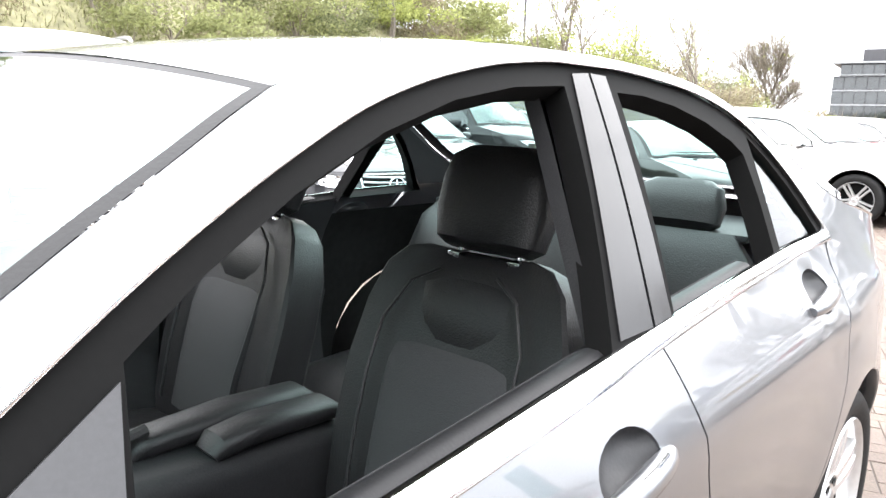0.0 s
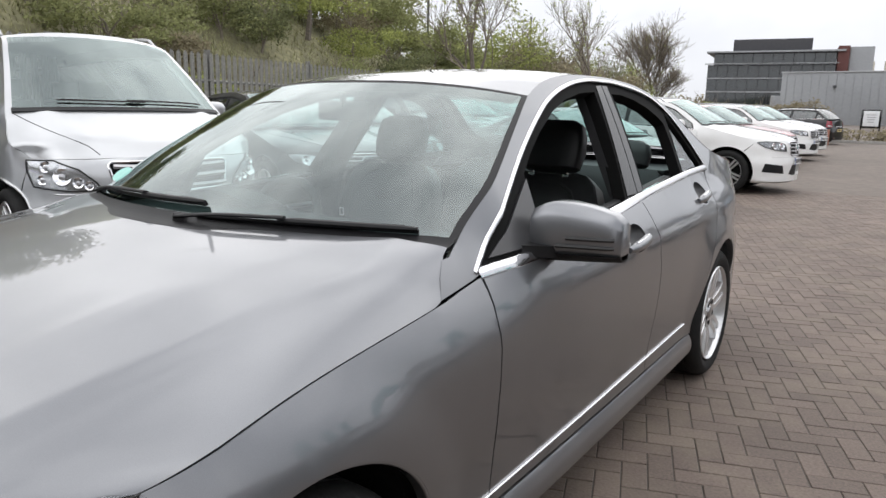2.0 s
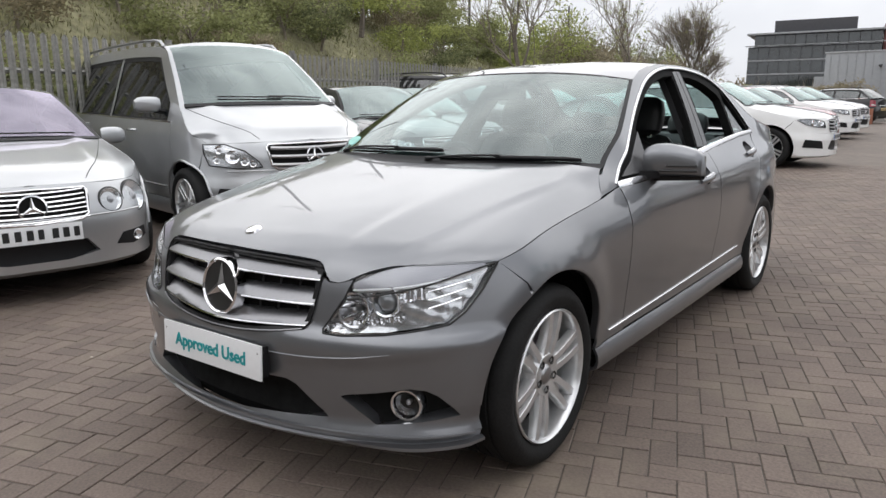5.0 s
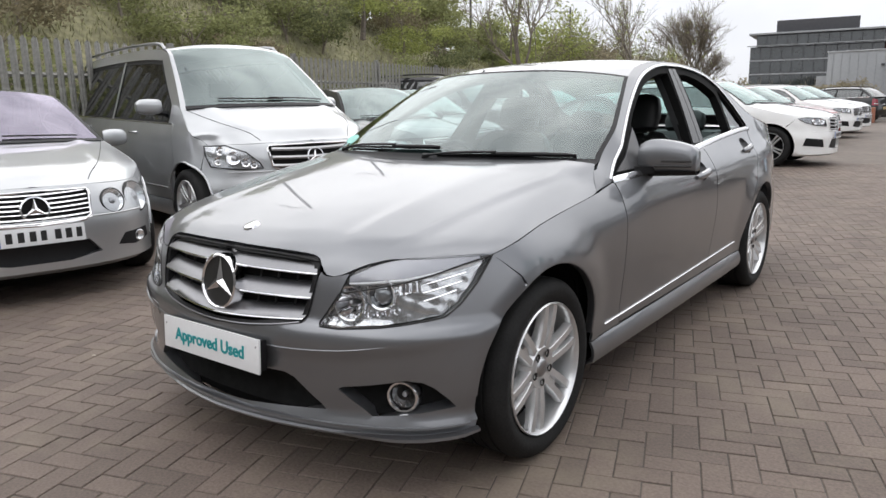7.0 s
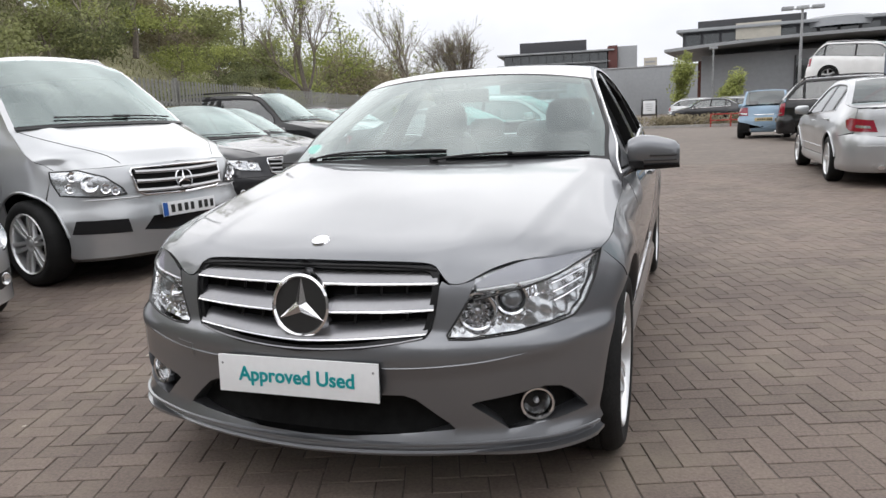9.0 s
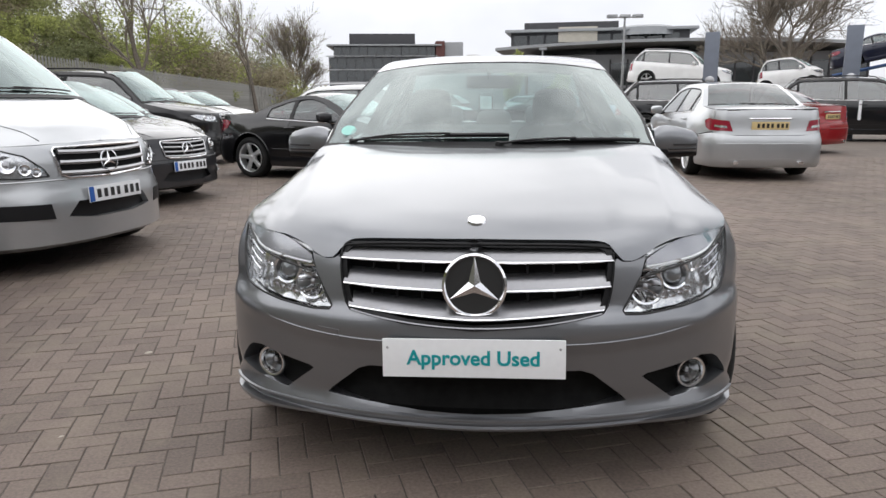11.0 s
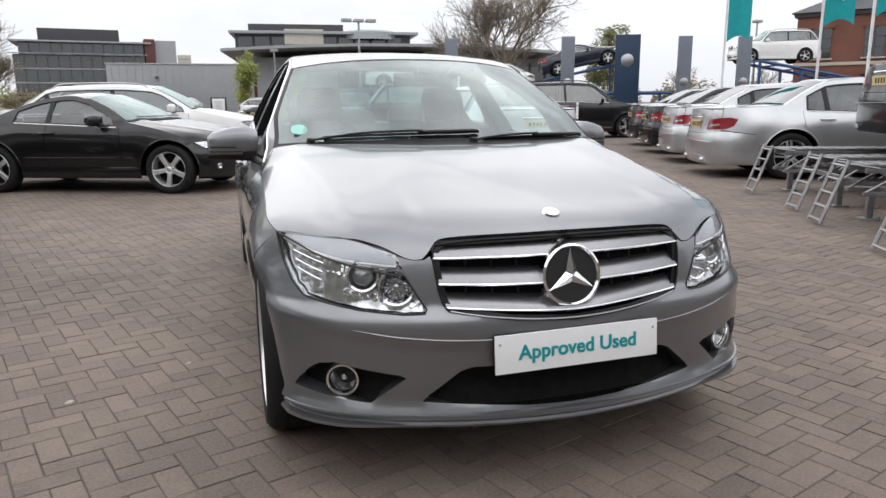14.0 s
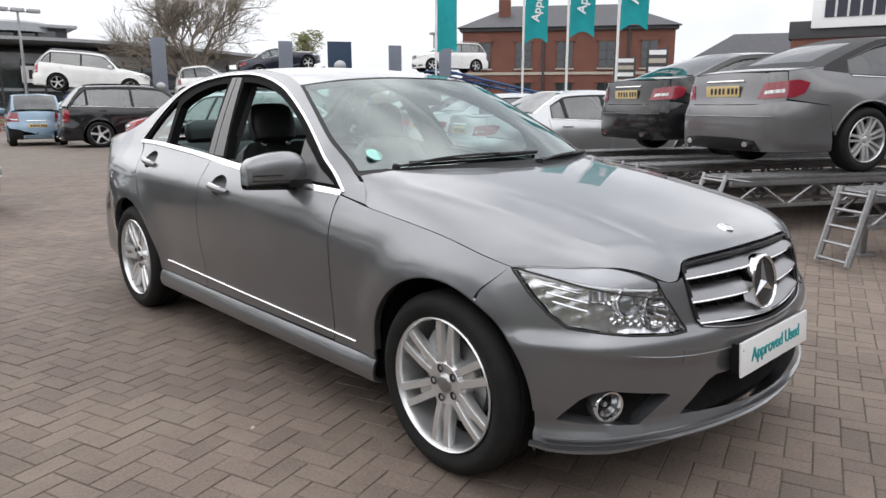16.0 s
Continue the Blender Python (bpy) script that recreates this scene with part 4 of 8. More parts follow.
# rolled lips round the wheel arches
for cy, a0, a1 in ((0, 4, 176), (2.76, 12, 176)):
    for g in (1, -1):
        mm = MIRROR if g < 0 else Matrix()
        rings = []
        for y, z in arc(cy, 0.312, 1.0, a0, a1, 40):
            dy, dz = y - cy, z - 0.312
            rings.append([mm @ BH.on(cy + dy * r, 0.312 + dz * r, o) for r, o in ((0.371, -0.03), (0.371, -0.003), (0.373, -0.0008), (0.379, -0.0008), (0.384, -0.006))])
        if g < 0:
            rings = [list(reversed(r)) for r in rings]
        part("arch_lip", loft(rings, True, True), GREY_PAINT, hero, "", 35)

# chrome strips along the flanks and round the side windows
LINE_Z = curve(DLO_TOP)
TRIM_LINE = [(float(y), LINE_Z(float(y))) for y in np.linspace(0.62, 2.785, 90)]
for g in (1, -1):
    mm = MIRROR if g < 0 else Matrix()
    part("chrome_strip", tube([mm @ BH.on(y, 0.338 + 0.020 * (y - 0.5), 0.001) for y in np.linspace(0.5, 2.28, 24)], 0.006, 6, 0.5), CHROME, hero, "thin chrome strip low on the doors")
    PROFILE = ((-1, -0.012), (-1, 0.002), (-0.6, 0.004), (0.6, 0.004), (1, 0.002), (1, -0.012))[::g]

    def ribbon(pts, half):
        """A flat polished strip of constant width along a line on the flank."""
        rings = []
        for i, (y, z) in enumerate(pts):
            (ya, za), (yb, zb) = pts[max(i - 1, 0)], pts[min(i + 1, len(pts) - 1)]
            n = math.hypot(yb - ya, zb - za)
            rings.append([mm @ BH.on(y - d * half * (zb - za) / n, z + d * half * (yb - ya) / n, o) for d, o in PROFILE])
        return loft(rings)

    part("window_trim", ribbon(TRIM_LINE, 0.0055), CHROME, hero, "polished trim over the side windows", 50)
    part("belt_trim", ribbon([(y, BELT(y) + 0.001) for y in np.linspace(0.63, 2.785, 32)], 0.012), CHROME, hero, "polished belt-line trim", 50)

# window frames: black rubber with the openings
INNER = [(y, z - 0.006) for y, z in DLO_TOP] + [(y, BELT(y) + 0.006) for y in np.linspace(2.7, 0.66, 18)]
win_f = [(0.968, 0.930), (0.998, 1.102), (1.08, 1.152), (1.2, 1.212), (1.35, 1.272), (1.5, 1.314), (1.65, 1.338), (1.79, 1.346), (1.775, 1.30), (1.735, 1.19), (1.685, 1.07), (1.64, 0.972)]
win_r = [(1.848, 0.984), (1.88, 1.08), (1.925, 1.22), (1.96, 1.342), (2.06, 1.340), (2.18, 1.324), (2.30, 1.294), (2.40, 1.252), (2.435, 1.225), (2.415, 1.14), (2.37, 1.010)]
win_q = [(2.415, 1.020), (2.455, 1.13), (2.49, 1.225), (2.505, 1.262), (2.57, 1.215), (2.65, 1.138), (2.705, 1.068), (2.735, 1.026)]
both("window_frame", sy(INNER), FRAME_RUBBER, "black rubber window surround", out=-0.010, step=0.035, holes=[sy(win_f), sy(win_r), sy(win_q)], flange=0.03, hole_flange=0.045)
both("pillar_cover", sy([(1.665, 0.985), (1.712, 1.10), (1.775, 1.25), (1.826, 1.368), (1.88, 1.372), (1.845, 1.25), (1.80, 1.10), (1.765, 0.985)]), PILLAR_BLACK, "gloss black centre-pillar cover", out=-0.006, step=0.04, flange=0.004)
both("pillar_cover", sy([(1.773, 0.985), (1.808, 1.10), (1.853, 1.25), (1.888, 1.372), (1.938, 1.370), (1.905, 1.25), (1.865, 1.10), (1.832, 0.99)]), PILLAR_BLACK, "gloss black centre-pillar cover", out=-0.006, step=0.04, flange=0.004)
both("quarter_glass", sy(win_q), SIDE_GLASS, "fixed tinted quarter glass", out=-0.022, step=0.05, flange=0)
both("mirror_sail", sy([(0.69, 0.925), (0.958, 0.940), (0.99, 1.092), (0.90, 1.040), (0.79, 0.975)]), SAIL, out=-0.003, step=0.04, flange=0.006)

# glass and roof
def edge_rail(y):
    p = BH.on(y, RAIL(y))
    return p.x, p.z


WS_X = curve([(b, edge_rail(lerp(0.60, 1.21, b))[0]) for b in np.linspace(0, 1, 12)])
WS_Z = curve([(b, edge_rail(lerp(0.60, 1.21, b))[1]) for b in np.linspace(0, 1, 12)])
WS_M = curve([(0, 0.985), (0.25, 1.095), (0.5, 1.196), (0.75, 1.286), (1, 1.362)])
ws_fn = crown(lambda q: (0.36 + 0.24 * q**2.2, 0.985 - 0.019 * q**3), lambda q: (1.10 + 0.11 * q**2.2, 1.362 - 0.043 * q**2.6), WS_M, WS_Z, WS_X, 2.4)
part("windscreen", sheet(lambda a, b: ws_fn((2 * a - 1) * 0.976, lerp(0.0, 0.980, b)), 36, 22), SCREEN, hero, "tinted laminated windscreen").visible_shadow = False
band = lambda a0, a1, b0, b1: sheet(lambda a, b: ws_fn(lerp(a0, a1, a), lerp(b0, b1, b)), 24, 18)
part("windscreen_border", join(band(0.976, 1.0, 0.0, 1), band(-1.0, -0.976, 0.0, 1), band(-0.976, 0.976, 0.980, 1.0)), TRIM, hero, "black ceramic band round the windscreen")
part("scuttle", sheet(lambda a, b: ws_fn((2 * a - 1) * 0.996, lerp(-0.05, 0.024, b)) + Vector((0, -0.02 * (1 - b), 0.004 - 0.012 * (1 - b))), 30, 4, 0.01), TRIM, hero, "black plastic wiper scuttle")
RF_X = curve([(b, edge_rail(lerp(1.21, 2.36, b))[0]) for b in np.linspace(0, 1, 9)])
RF_Z = curve([(b, edge_rail(lerp(1.21, 2.36, b))[1]) for b in np.linspace(0, 1, 9)])
RF_M = curve([(0, 1.364), (0.2, 1.403), (0.45, 1.428), (0.7, 1.425), (1, 1.390)])
rf_fn = crown(lambda q: (1.10 + 0.11 * q**2.2, 1.364 - 0.045 * q**2.6), lambda q: (2.42 - 0.06 * q**2, 1.394 - 0.028 * q**2.5), RF_M, RF_Z, RF_X, 2.6)
part("roof", sheet(lambda a, b: rf_fn(2 * a - 1, b), 30, 26), GREY_PAINT, hero, "grey steel roof")
part("headliner", offset_sheet(lambda a, b: rf_fn((2 * a - 1) * 0.93, b), 12, 12, -0.035), HEADLINER, hero)
RS_X = curve([(b, edge_rail(lerp(2.36, 3.09, b))[0]) for b in np.linspace(0, 1, 7)])
RS_Z = curve([(b, edge_rail(lerp(2.36, 3.09, b))[1]) for b in np.linspace(0, 1, 7)])
RS_M = curve([(0, 1.390), (0.5, 1.262), (1, 1.10)])
rs_fn = crown(lambda q: (2.42 - 0.06 * q**2, 1.394 - 0.028 * q**2.5), lambda q: (3.12 - 0.03 * q**2, 1.10 - 0.022 * q**2.5), RS_M, RS_Z, RS_X, 2.4)
part("rear_screen", sheet(lambda a, b: rs_fn((2 * a - 1) * 0.93, b), 20, 12), SIDE_GLASS, hero, "tinted rear window").visible_shadow = False
for p, q in ((0.93, 1.0), (-1.0, -0.93)):
    part("rear_screen_border", sheet(lambda a, b: rs_fn(lerp(p, q, a), b), 3, 12), TRIM, hero)
DK_X = curve([(b, BH.on(lerp(3.09, 3.56, b), lerp(1.075, 0.985, b)).x) for b in np.linspace(0, 1, 6)])
dk_fn = crown(lambda q: (3.12 - 0.03 * q**2, 1.10 - 0.024 * q**2.5), lambda q: (3.74 - 0.18 * q**2.5, 1.0 - 0.015 * q**2), curve([(0, 1.10), (0.5, 1.062), (1, 1.0)]), curve([(0, 1.076), (0.5, 1.034), (1, 0.985)]), DK_X, 2.4)
part("boot_deck", sheet(lambda a, b: dk_fn(2 * a - 1, b), 16, 10), GREY_PAINT, hero)

# inner shell, wheel houses, floor
both("inner_flank", sy([(-0.05, 0.70), (0.55, 0.86), (1.2, 0.88), (2.4, 0.95), (3.3, 0.95), (3.3, 0.6), (3.14, 0.312)] + arc(2.76, 0.312, 0.378, 0, 180, 12) + [(2.3, 0.24), (0.40, 0.24)] + arc(0, 0.312, 0.38, 0, 130, 10)), DARK_VOID, out=-0.075, step=0.08, flange=0)
for g in (1, -1):
    for cy, r in ((0, 0.385), (2.76, 0.383)):
        a = [Vector((g * 0.80, y, z)) for y, z in arc(cy, 0.312, r, -22, 202, 20)]
        b = [Vector((g * 0.45, y, z)) for y, z in arc(cy, 0.312, r, -22, 202, 20)]
        part("wheel_arch_liner", join(loft([a, b], False), (b, [tuple(range(len(b)))])), DARK_VOID, hero)
part("floor_pan", box(1.60, 1.95, 0.03, 0, (0, 1.38, 0.215)), DARK_VOID, hero)
part("rear_floor", box(1.3, 1.2, 0.03, 0, (0, 2.95, 0.235)), DARK_VOID, hero)
part("bulkhead", box(1.35, 0.05, 0.6, 0, (0, 0.52, 0.55)), DARK_VOID, hero)

# door mirrors
MIRROR_H = curve([(0, 0.88), (0.08, 0.95), (0.25, 1.0), (0.5, 0.95), (0.8, 0.82), (0.93, 0.74), (1.0, 0.62)])
MIRROR_D = curve([(0, 0.86), (0.1, 0.97), (0.3, 1.0), (0.7, 0.92), (0.9, 0.80), (1.0, 0.55)])
for g in (1, -1):
    mir = new("door_mirror")
    mir.parent = hero
    mir.matrix_basis = Matrix.Diagonal((g, 1, 1, 1))
    tagged(mir, "grey door mirror with slotted indicator")
    rings = []
    for t in np.linspace(0, 1, 11):
        x = lerp(0.800, 1.022, t)
        H, D = MIRROR_H(float(t)), MIRROR_D(float(t))
        h, d = 0.152 * H, 0.118 * D
        cy, cz = lerp(0.945, 1.0, t) - 0.02, 0.892 + h / 2 + 0.010 * t
        ring = []
        for u, v in rounded_rect(1, 1, 0.22, 5):
            bulge = 0.5 + 0.5 * (1 - (2 * v) ** 2)
            ring.append(Vector((x, cy + d * (u if u > 0 else u * bulge * 1.1) + 0.0, cz + h * v)))
        rings.append(ring)
    part("mirror_shell", loft(rings), GREY_PAINT, mir, "", 50)
    lo = [[Vector((p.x, lerp(p.y, 0.97, 0.02), min(p.z, 0.918 + 0.006 * (p.x - 0.8)))) + Vector((0, -0.002, -0.005)) for p in r] for r in rings]
    part("mirror_base", loft(lo), TRIM, mir, "black lower shell")
    part("mirror_arm", loft([[Vector((x, y0 + dy * 0.5 * c, z0 + dz * 0.5 * s)) for c, s in ((1, -1), (1, 1), (-1, 1), (-1, -1))] for x, y0, z0, dy, dz in ((0.755, 0.80, 0.925, 0.11, 0.03), (0.80, 0.86, 0.922, 0.09, 0.034), (0.87, 0.93, 0.918, 0.08, 0.03))]), TRIM, mir, "", 60)
    for zz, x0, x1 in ((0.957, 0.895, 1.008), (0.936, 0.870, 1.008)):
        path = []
        for x in np.linspace(x0, x1, 8):
            t = (x - 0.8) / 0.222
            i = min(9, int(t * 10))
            r = [lerp(p, q, t * 10 - i) for p, q in zip(rings[i], rings[i + 1])]
            y = min((p for p in r if abs(p.z - zz) < 0.07), key=lambda p: p.y).y
            path.append((x, y - 0.0015, zz))
        part("indicator_slot", tube(path, 0.0055, 6), INK, mir)
    part("slot_end", box(0.014, 0.022, 0.030, 0.004, (1.004, 0.960, 0.946)), INK, mir)
    part("mirror_glass", moved(box(0.16, 0.004, 0.09, 0.001), Matrix.Translation((0.905, 1.025, 0.966)) @ pose(0, 0, 0, 0, 0, 12)), SLATE_MIRROR, mir)

# door handles
for doors, y0, z0 in ((front_doors, 1.455, 0.853), (rear_doors, 2.395, 0.921)):
    for g, door in ((1, doors[0]), (-1, doors[1])):
        mm = MIRROR if g < 0 else Matrix()
        hb = new("door_handle")
        hb.parent = door
        tagged(hb, "body-coloured pull handle over a dark cup")
        yc = y0 + 0.10
        sc, zc = BH.sy(y0 + 0.11), z0 + 0.004
        sunk = lambda s, z: BH.at(s, z, -0.042 * max(0.0, 1 - ((s - sc) / 0.079) ** 2 - ((z - zc) / 0.047) ** 2) ** 0.6)
        cup_fn = sunk if g > 0 else (lambda s, z: MIRROR @ sunk(s, z))
        part("handle_cup", patch(sy(handle_cup(y0, z0)), cup_fn, 0.012, flange=0, flip=g < 0), SAIL, hb, "dark hollow behind the grip")
        pts = []
        for t in np.linspace(0, 1, 12):
            y = lerp(y0 + 0.0, y0 + 0.205, t)
            pts.append(mm @ BH.on(y, z0 + 0.018 * t - 0.020, 0.013 * math.sin(math.pi * (0.05 + 0.90 * t)) ** 0.6))
        part("grip", tube(pts, [0.010, 0.014, 0.017, 0.018, 0.019, 0.019, 0.019, 0.019, 0.019, 0.018, 0.016, 0.010], 10, 1.0), GREY_PAINT, hb, "", 60)
        part("grip_trim", tube([p + Vector((g * 0.006, 0, 0.017)) for p in pts[2:-2]], 0.003, 6), CHROME, hb)

# wheels
for g in (1, -1):
    wheel(hero, (g * 0.758, 0, 0.315), g, r=0.315, rim=0.231, width=0.22, turn=18 if g > 0 else 33)
    wheel(hero, (g * 0.758, 2.76, 0.315), g, r=0.315, rim=0.231, width=0.22, turn=20 if g > 0 else 3)

# wipers
def on_glass(x, b, up):
    p = ws_fn(x / WS_X(b), b)
    return p + Vector((0, -up * 0.6, up * 0.8))


for x0, x1, xc, b0, b1 in ((-0.60, 0.10, -0.17, 0.058, 0.070), (0.06, 0.67, 0.36, 0.014, 0.036)):
    wip = new("wiper")
    wip.parent = hero
    tagged(wip, "black wiper arm and blade")
    at_b = lambda x: lerp(b0, b1, (x - x0) / (x1 - x0))
    part("blade", tube([on_glass(x, at_b(x), 0.008) for x in np.linspace(x0 + 0.05, x1, 14)], 0.006, 6, 0.9), TRIM, wip)
    part("blade_cover", tube([on_glass(x, at_b(x), 0.016) for x in np.linspace(xc, x1, 9)], [0.007] + [0.0105] * 7 + [0.006], 8, 0.8), TRIM, wip)
    part("arm", tube(spline([on_glass(x0, at_b(x0) - 0.03, 0.012), on_glass(lerp(x0, xc, 0.45), at_b(x0) - 0.005, 0.026), on_glass(xc + 0.02, at_b(xc), 0.026)], 5), 0.0085, 8, 0.6), TRIM, wip)
    part("arm_root", lathe([(0.0, 0.03), (0.016, 0.026), (0.020, 0.0)], 14, "z"), TRIM, wip).matrix_basis = Matrix.Translation(on_glass(x0, at_b(x0) - 0.03, -0.012))

part("windscreen_sticker", moved(lathe([(0.0, 0.0), (0.035, 0.0)], 28, "z"), Matrix.Translation(ws_fn(-0.865, 0.155) + Vector((0, -0.006, 0.004))) @ pose(0, 0, 0, 36, 0, 0)), material("mint_sticker", (0.30, 0.62, 0.55), 0.4, grain=0.05), hero, "round mint-green windscreen sticker")

# ---- inside the saloon ----
def pad(path, widths, depths, r=0.35, bolster=0.0, n=5, power=1.0):
    """A cushion lofted along path points (y, z); bolster raises its sides."""
    rings = []
    for i, (y, z) in enumerate(path):
        a, b = path[max(0, i - 1)], path[min(len(path) - 1, i + 1)]
        d = Vector((0, b[0] - a[0], b[1] - a[1])).normalized()
        nrm = Vector((0, d.z, -d.y))
        ring = []
        for u, v in rounded_rect(1, 1, r, n):
            lift = bolster * (2 * abs(u)) ** 3 if v < 0 else 0
            ring.append(Vector((widths[i] * u, y, z)) + nrm * (depths[i] * v) - nrm * lift)
        rings.append(ring)
    return loft(rings)


def front_seat(x, m=None):
    seat = new("front_seat")
    seat.parent = hero
    seat.matrix_basis = Matrix.Translation((x, 0.10, -0.03))
    tagged(seat, "black leather front seat with headrest")
    back = [(1.60, 0.46), (1.615, 0.53), (1.645, 0.66), (1.685, 0.80), (1.725, 0.92), (1.75, 1.0), (1.765, 1.035), (1.77, 1.05)]
    part("backrest", pad(back, [0.46, 0.50, 0.52, 0.53, 0.50, 0.44, 0.36, 0.26], [0.13, 0.14, 0.14, 0.13, 0.12, 0.10, 0.07, 0.03], 0.33, 0.05), LEATHER, seat)
    ins = [(1.540, 0.54), (1.580, 0.68), (1.622, 0.80), (1.652, 0.865), (1.664, 0.885)]
    part("back_insert", pad(ins, [0.26, 0.28, 0.30, 0.31, 0.29], [0.05, 0.05, 0.05, 0.04, 0.02], 0.22), LEATHER_MID, seat, "fabric backrest insert")
    ins2 = [(1.662, 0.878), (1.668, 0.89), (1.684, 0.94), (1.702, 0.99), (1.712, 1.012)]
    part("shoulder_panel", pad(ins2, [0.16, 0.24, 0.30, 0.28, 0.20], [0.02, 0.04, 0.045, 0.045, 0.02], 0.45), LEATHER, seat)
    for g in (1, -1):
        part("piping", tube([(g * x, y, z) for x, y, z in ((0.155, 1.508, 0.56), (0.165, 1.545, 0.70), (0.175, 1.588, 0.82), (0.172, 1.628, 0.92), (0.13, 1.668, 1.0), (0.07, 1.69, 1.03))], 0.004, 6), LEATHER, seat)
        part("headrest_guide", box(0.03, 0.035, 0.018, 0.004, (g * 0.075, 1.745, 1.048)), CHROME, seat)
    part("seat_base", pad([(1.02, 0.43), (1.06, 0.455), (1.2, 0.46), (1.4, 0.44), (1.58, 0.42)], [0.44, 0.50, 0.52, 0.52, 0.48], [0.09, 0.14, 0.15, 0.15, 0.12], 0.35, 0.04), LEATHER, seat)
    part("seat_plinth", box(0.40, 0.5, 0.16, 0.02, (0, 1.32, 0.33)), TRIM, seat)
    head = new("headrest")
    head.parent = seat
    part("headrest_pad", pad([(1.742, 1.066), (1.748, 1.080), (1.765, 1.14), (1.78, 1.20), (1.79, 1.245), (1.795, 1.264)], [0.20, 0.245, 0.268, 0.262, 0.236, 0.17], [0.06, 0.09, 0.105, 0.10, 0.08, 0.04], 0.34), LEATHER, head)
    for dx in (-0.075, 0.075):
        part("headrest_post", tube([(dx, 1.750, 1.03), (dx, 1.765, 1.12)], 0.007, 8), CHROME, head)
    return seat


for x in (0.385, -0.385):
    front_seat(x)
bench = new("rear_seat")
bench.parent = hero
bench.matrix_basis = Matrix.Translation((0, 0.07, 0))
tagged(bench, "black leather rear bench with headrests")
part("backrest", pad([(2.46, 0.44), (2.50, 0.56), (2.57, 0.74), (2.64, 0.92), (2.66, 0.99)], [1.22, 1.26, 1.26, 1.2, 1.08], [0.14, 0.15, 0.15, 0.13, 0.06], 0.2, 0.0), LEATHER, bench)
part("cushion", pad([(1.98, 0.40), (2.04, 0.43), (2.25, 0.43), (2.48, 0.41)], [1.2, 1.24, 1.26, 1.22], [0.10, 0.15, 0.16, 0.12], 0.3), LEATHER, bench)
for x in (0.36, 0.0, -0.36):
    part("headrest_pad", moved(pad([(2.67, 0.99), (2.675, 1.01), (2.69, 1.06), (2.70, 1.11), (2.705, 1.13)], [0.20, 0.25, 0.265, 0.24, 0.17], [0.06, 0.10, 0.10, 0.08, 0.04], 0.36), Matrix.Translation((x, 0, 0 if x else -0.035))), LEATHER, bench)
part("parcel_shelf", box(1.15, 0.42, 0.02, 0.006, (0, 2.93, 0.985)), DASH, hero)
part("dashboard", loft([[Vector((x, y, z)) for y, z in ((0.50, 0.55), (0.50, 0.945 - 0.03 * abs(x)), (0.62, 0.955 - 0.03 * abs(x)), (0.80, 0.948 - 0.02 * abs(x)), (0.93, 0.925), (0.965, 0.88), (0.95, 0.76), (0.90, 0.62), (0.86, 0.55))] for x in (-0.70, -0.6, -0.37, -0.15, 0.0, 0.2, 0.45, 0.6, 0.70)]), DASH, hero, "charcoal soft dashboard")
part("instrument_hood", loft([[Vector((x, y, z + 0.045 * (1 - ((x + 0.37) / 0.2) ** 2))) for y, z in ((0.78, 0.90), (0.79, 0.945), (0.90, 0.945), (0.95, 0.93), (0.95, 0.90))] for x in np.linspace(-0.56, -0.18, 9)]), DASH, hero)
part("dash_trim", loft([[Vector((x, y, z)) for y, z in ((0.955, 0.80), (0.972, 0.80), (0.974, 0.84), (0.96, 0.84))] for x in (-0.1, 0.2, 0.45, 0.68)]), SATIN, hero, "satin aluminium dashboard strip")
column = new("steering_wheel")
column.parent = hero
column.matrix_basis = pose(-0.37, 1.09, 0.83, 64, 0, 0)
tagged(column, "black leather steering wheel")
part("wheel_rim", moved(tube([(0.185 * math.cos(a), 0.185 * math.sin(a), 0) for a in np.linspace(0, 2 * math.pi, 41)], 0.016, 10, caps=False), Matrix()), LEATHER, column)
part("wheel_boss", lathe([(0.0, 0.03), (0.05, 0.028), (0.075, 0.01), (0.08, -0.02), (0.04, -0.10), (0.0, -0.2)], 24, "z"), LEATHER, column)
for a in (-90, 10, 170):
    part("wheel_spoke", tube([(0.06 * math.cos(radians(a)), 0.06 * math.sin(radians(a)), 0.0), (0.18 * math.cos(radians(a)), 0.18 * math.sin(radians(a)), 0.0)], 0.02, 8, 0.5), SATIN, column)
console = new("centre_console")
console.parent = hero
tagged(console, "black centre console with padded armrest")
part("console_body", pad([(0.86, 0.60), (1.0, 0.585), (1.2, 0.52), (1.45, 0.50), (1.78, 0.50)], [0.26, 0.24, 0.20, 0.19, 0.19], [0.34, 0.30, 0.26, 0.26, 0.24], 0.18), DASH, console)
for dx, y0 in ((-0.050, 1.30), (0.050, 1.42)):
    lid = pad([(y0, 0.640), (y0 + 0.02, 0.655), (1.52, 0.663), (1.70, 0.655), (1.73, 0.64)], [0.075, 0.092, 0.094, 0.094, 0.08], [0.03, 0.05, 0.055, 0.05, 0.03], 0.4)
    part("armrest_lid", moved(lid, Matrix.Translation((dx, 0, 0))), LEATHER, console, "padded leather armrest lid")
part("handbrake_lever", tube([(-0.03, 1.20, 0.655), (-0.03, 1.27, 0.675), (-0.03, 1.34, 0.69)], 0.013, 8), LEATHER, console)
part("console_panel", box(0.15, 0.30, 0.012, 0.004, (0, 1.10, 0.672)), SATIN, console)
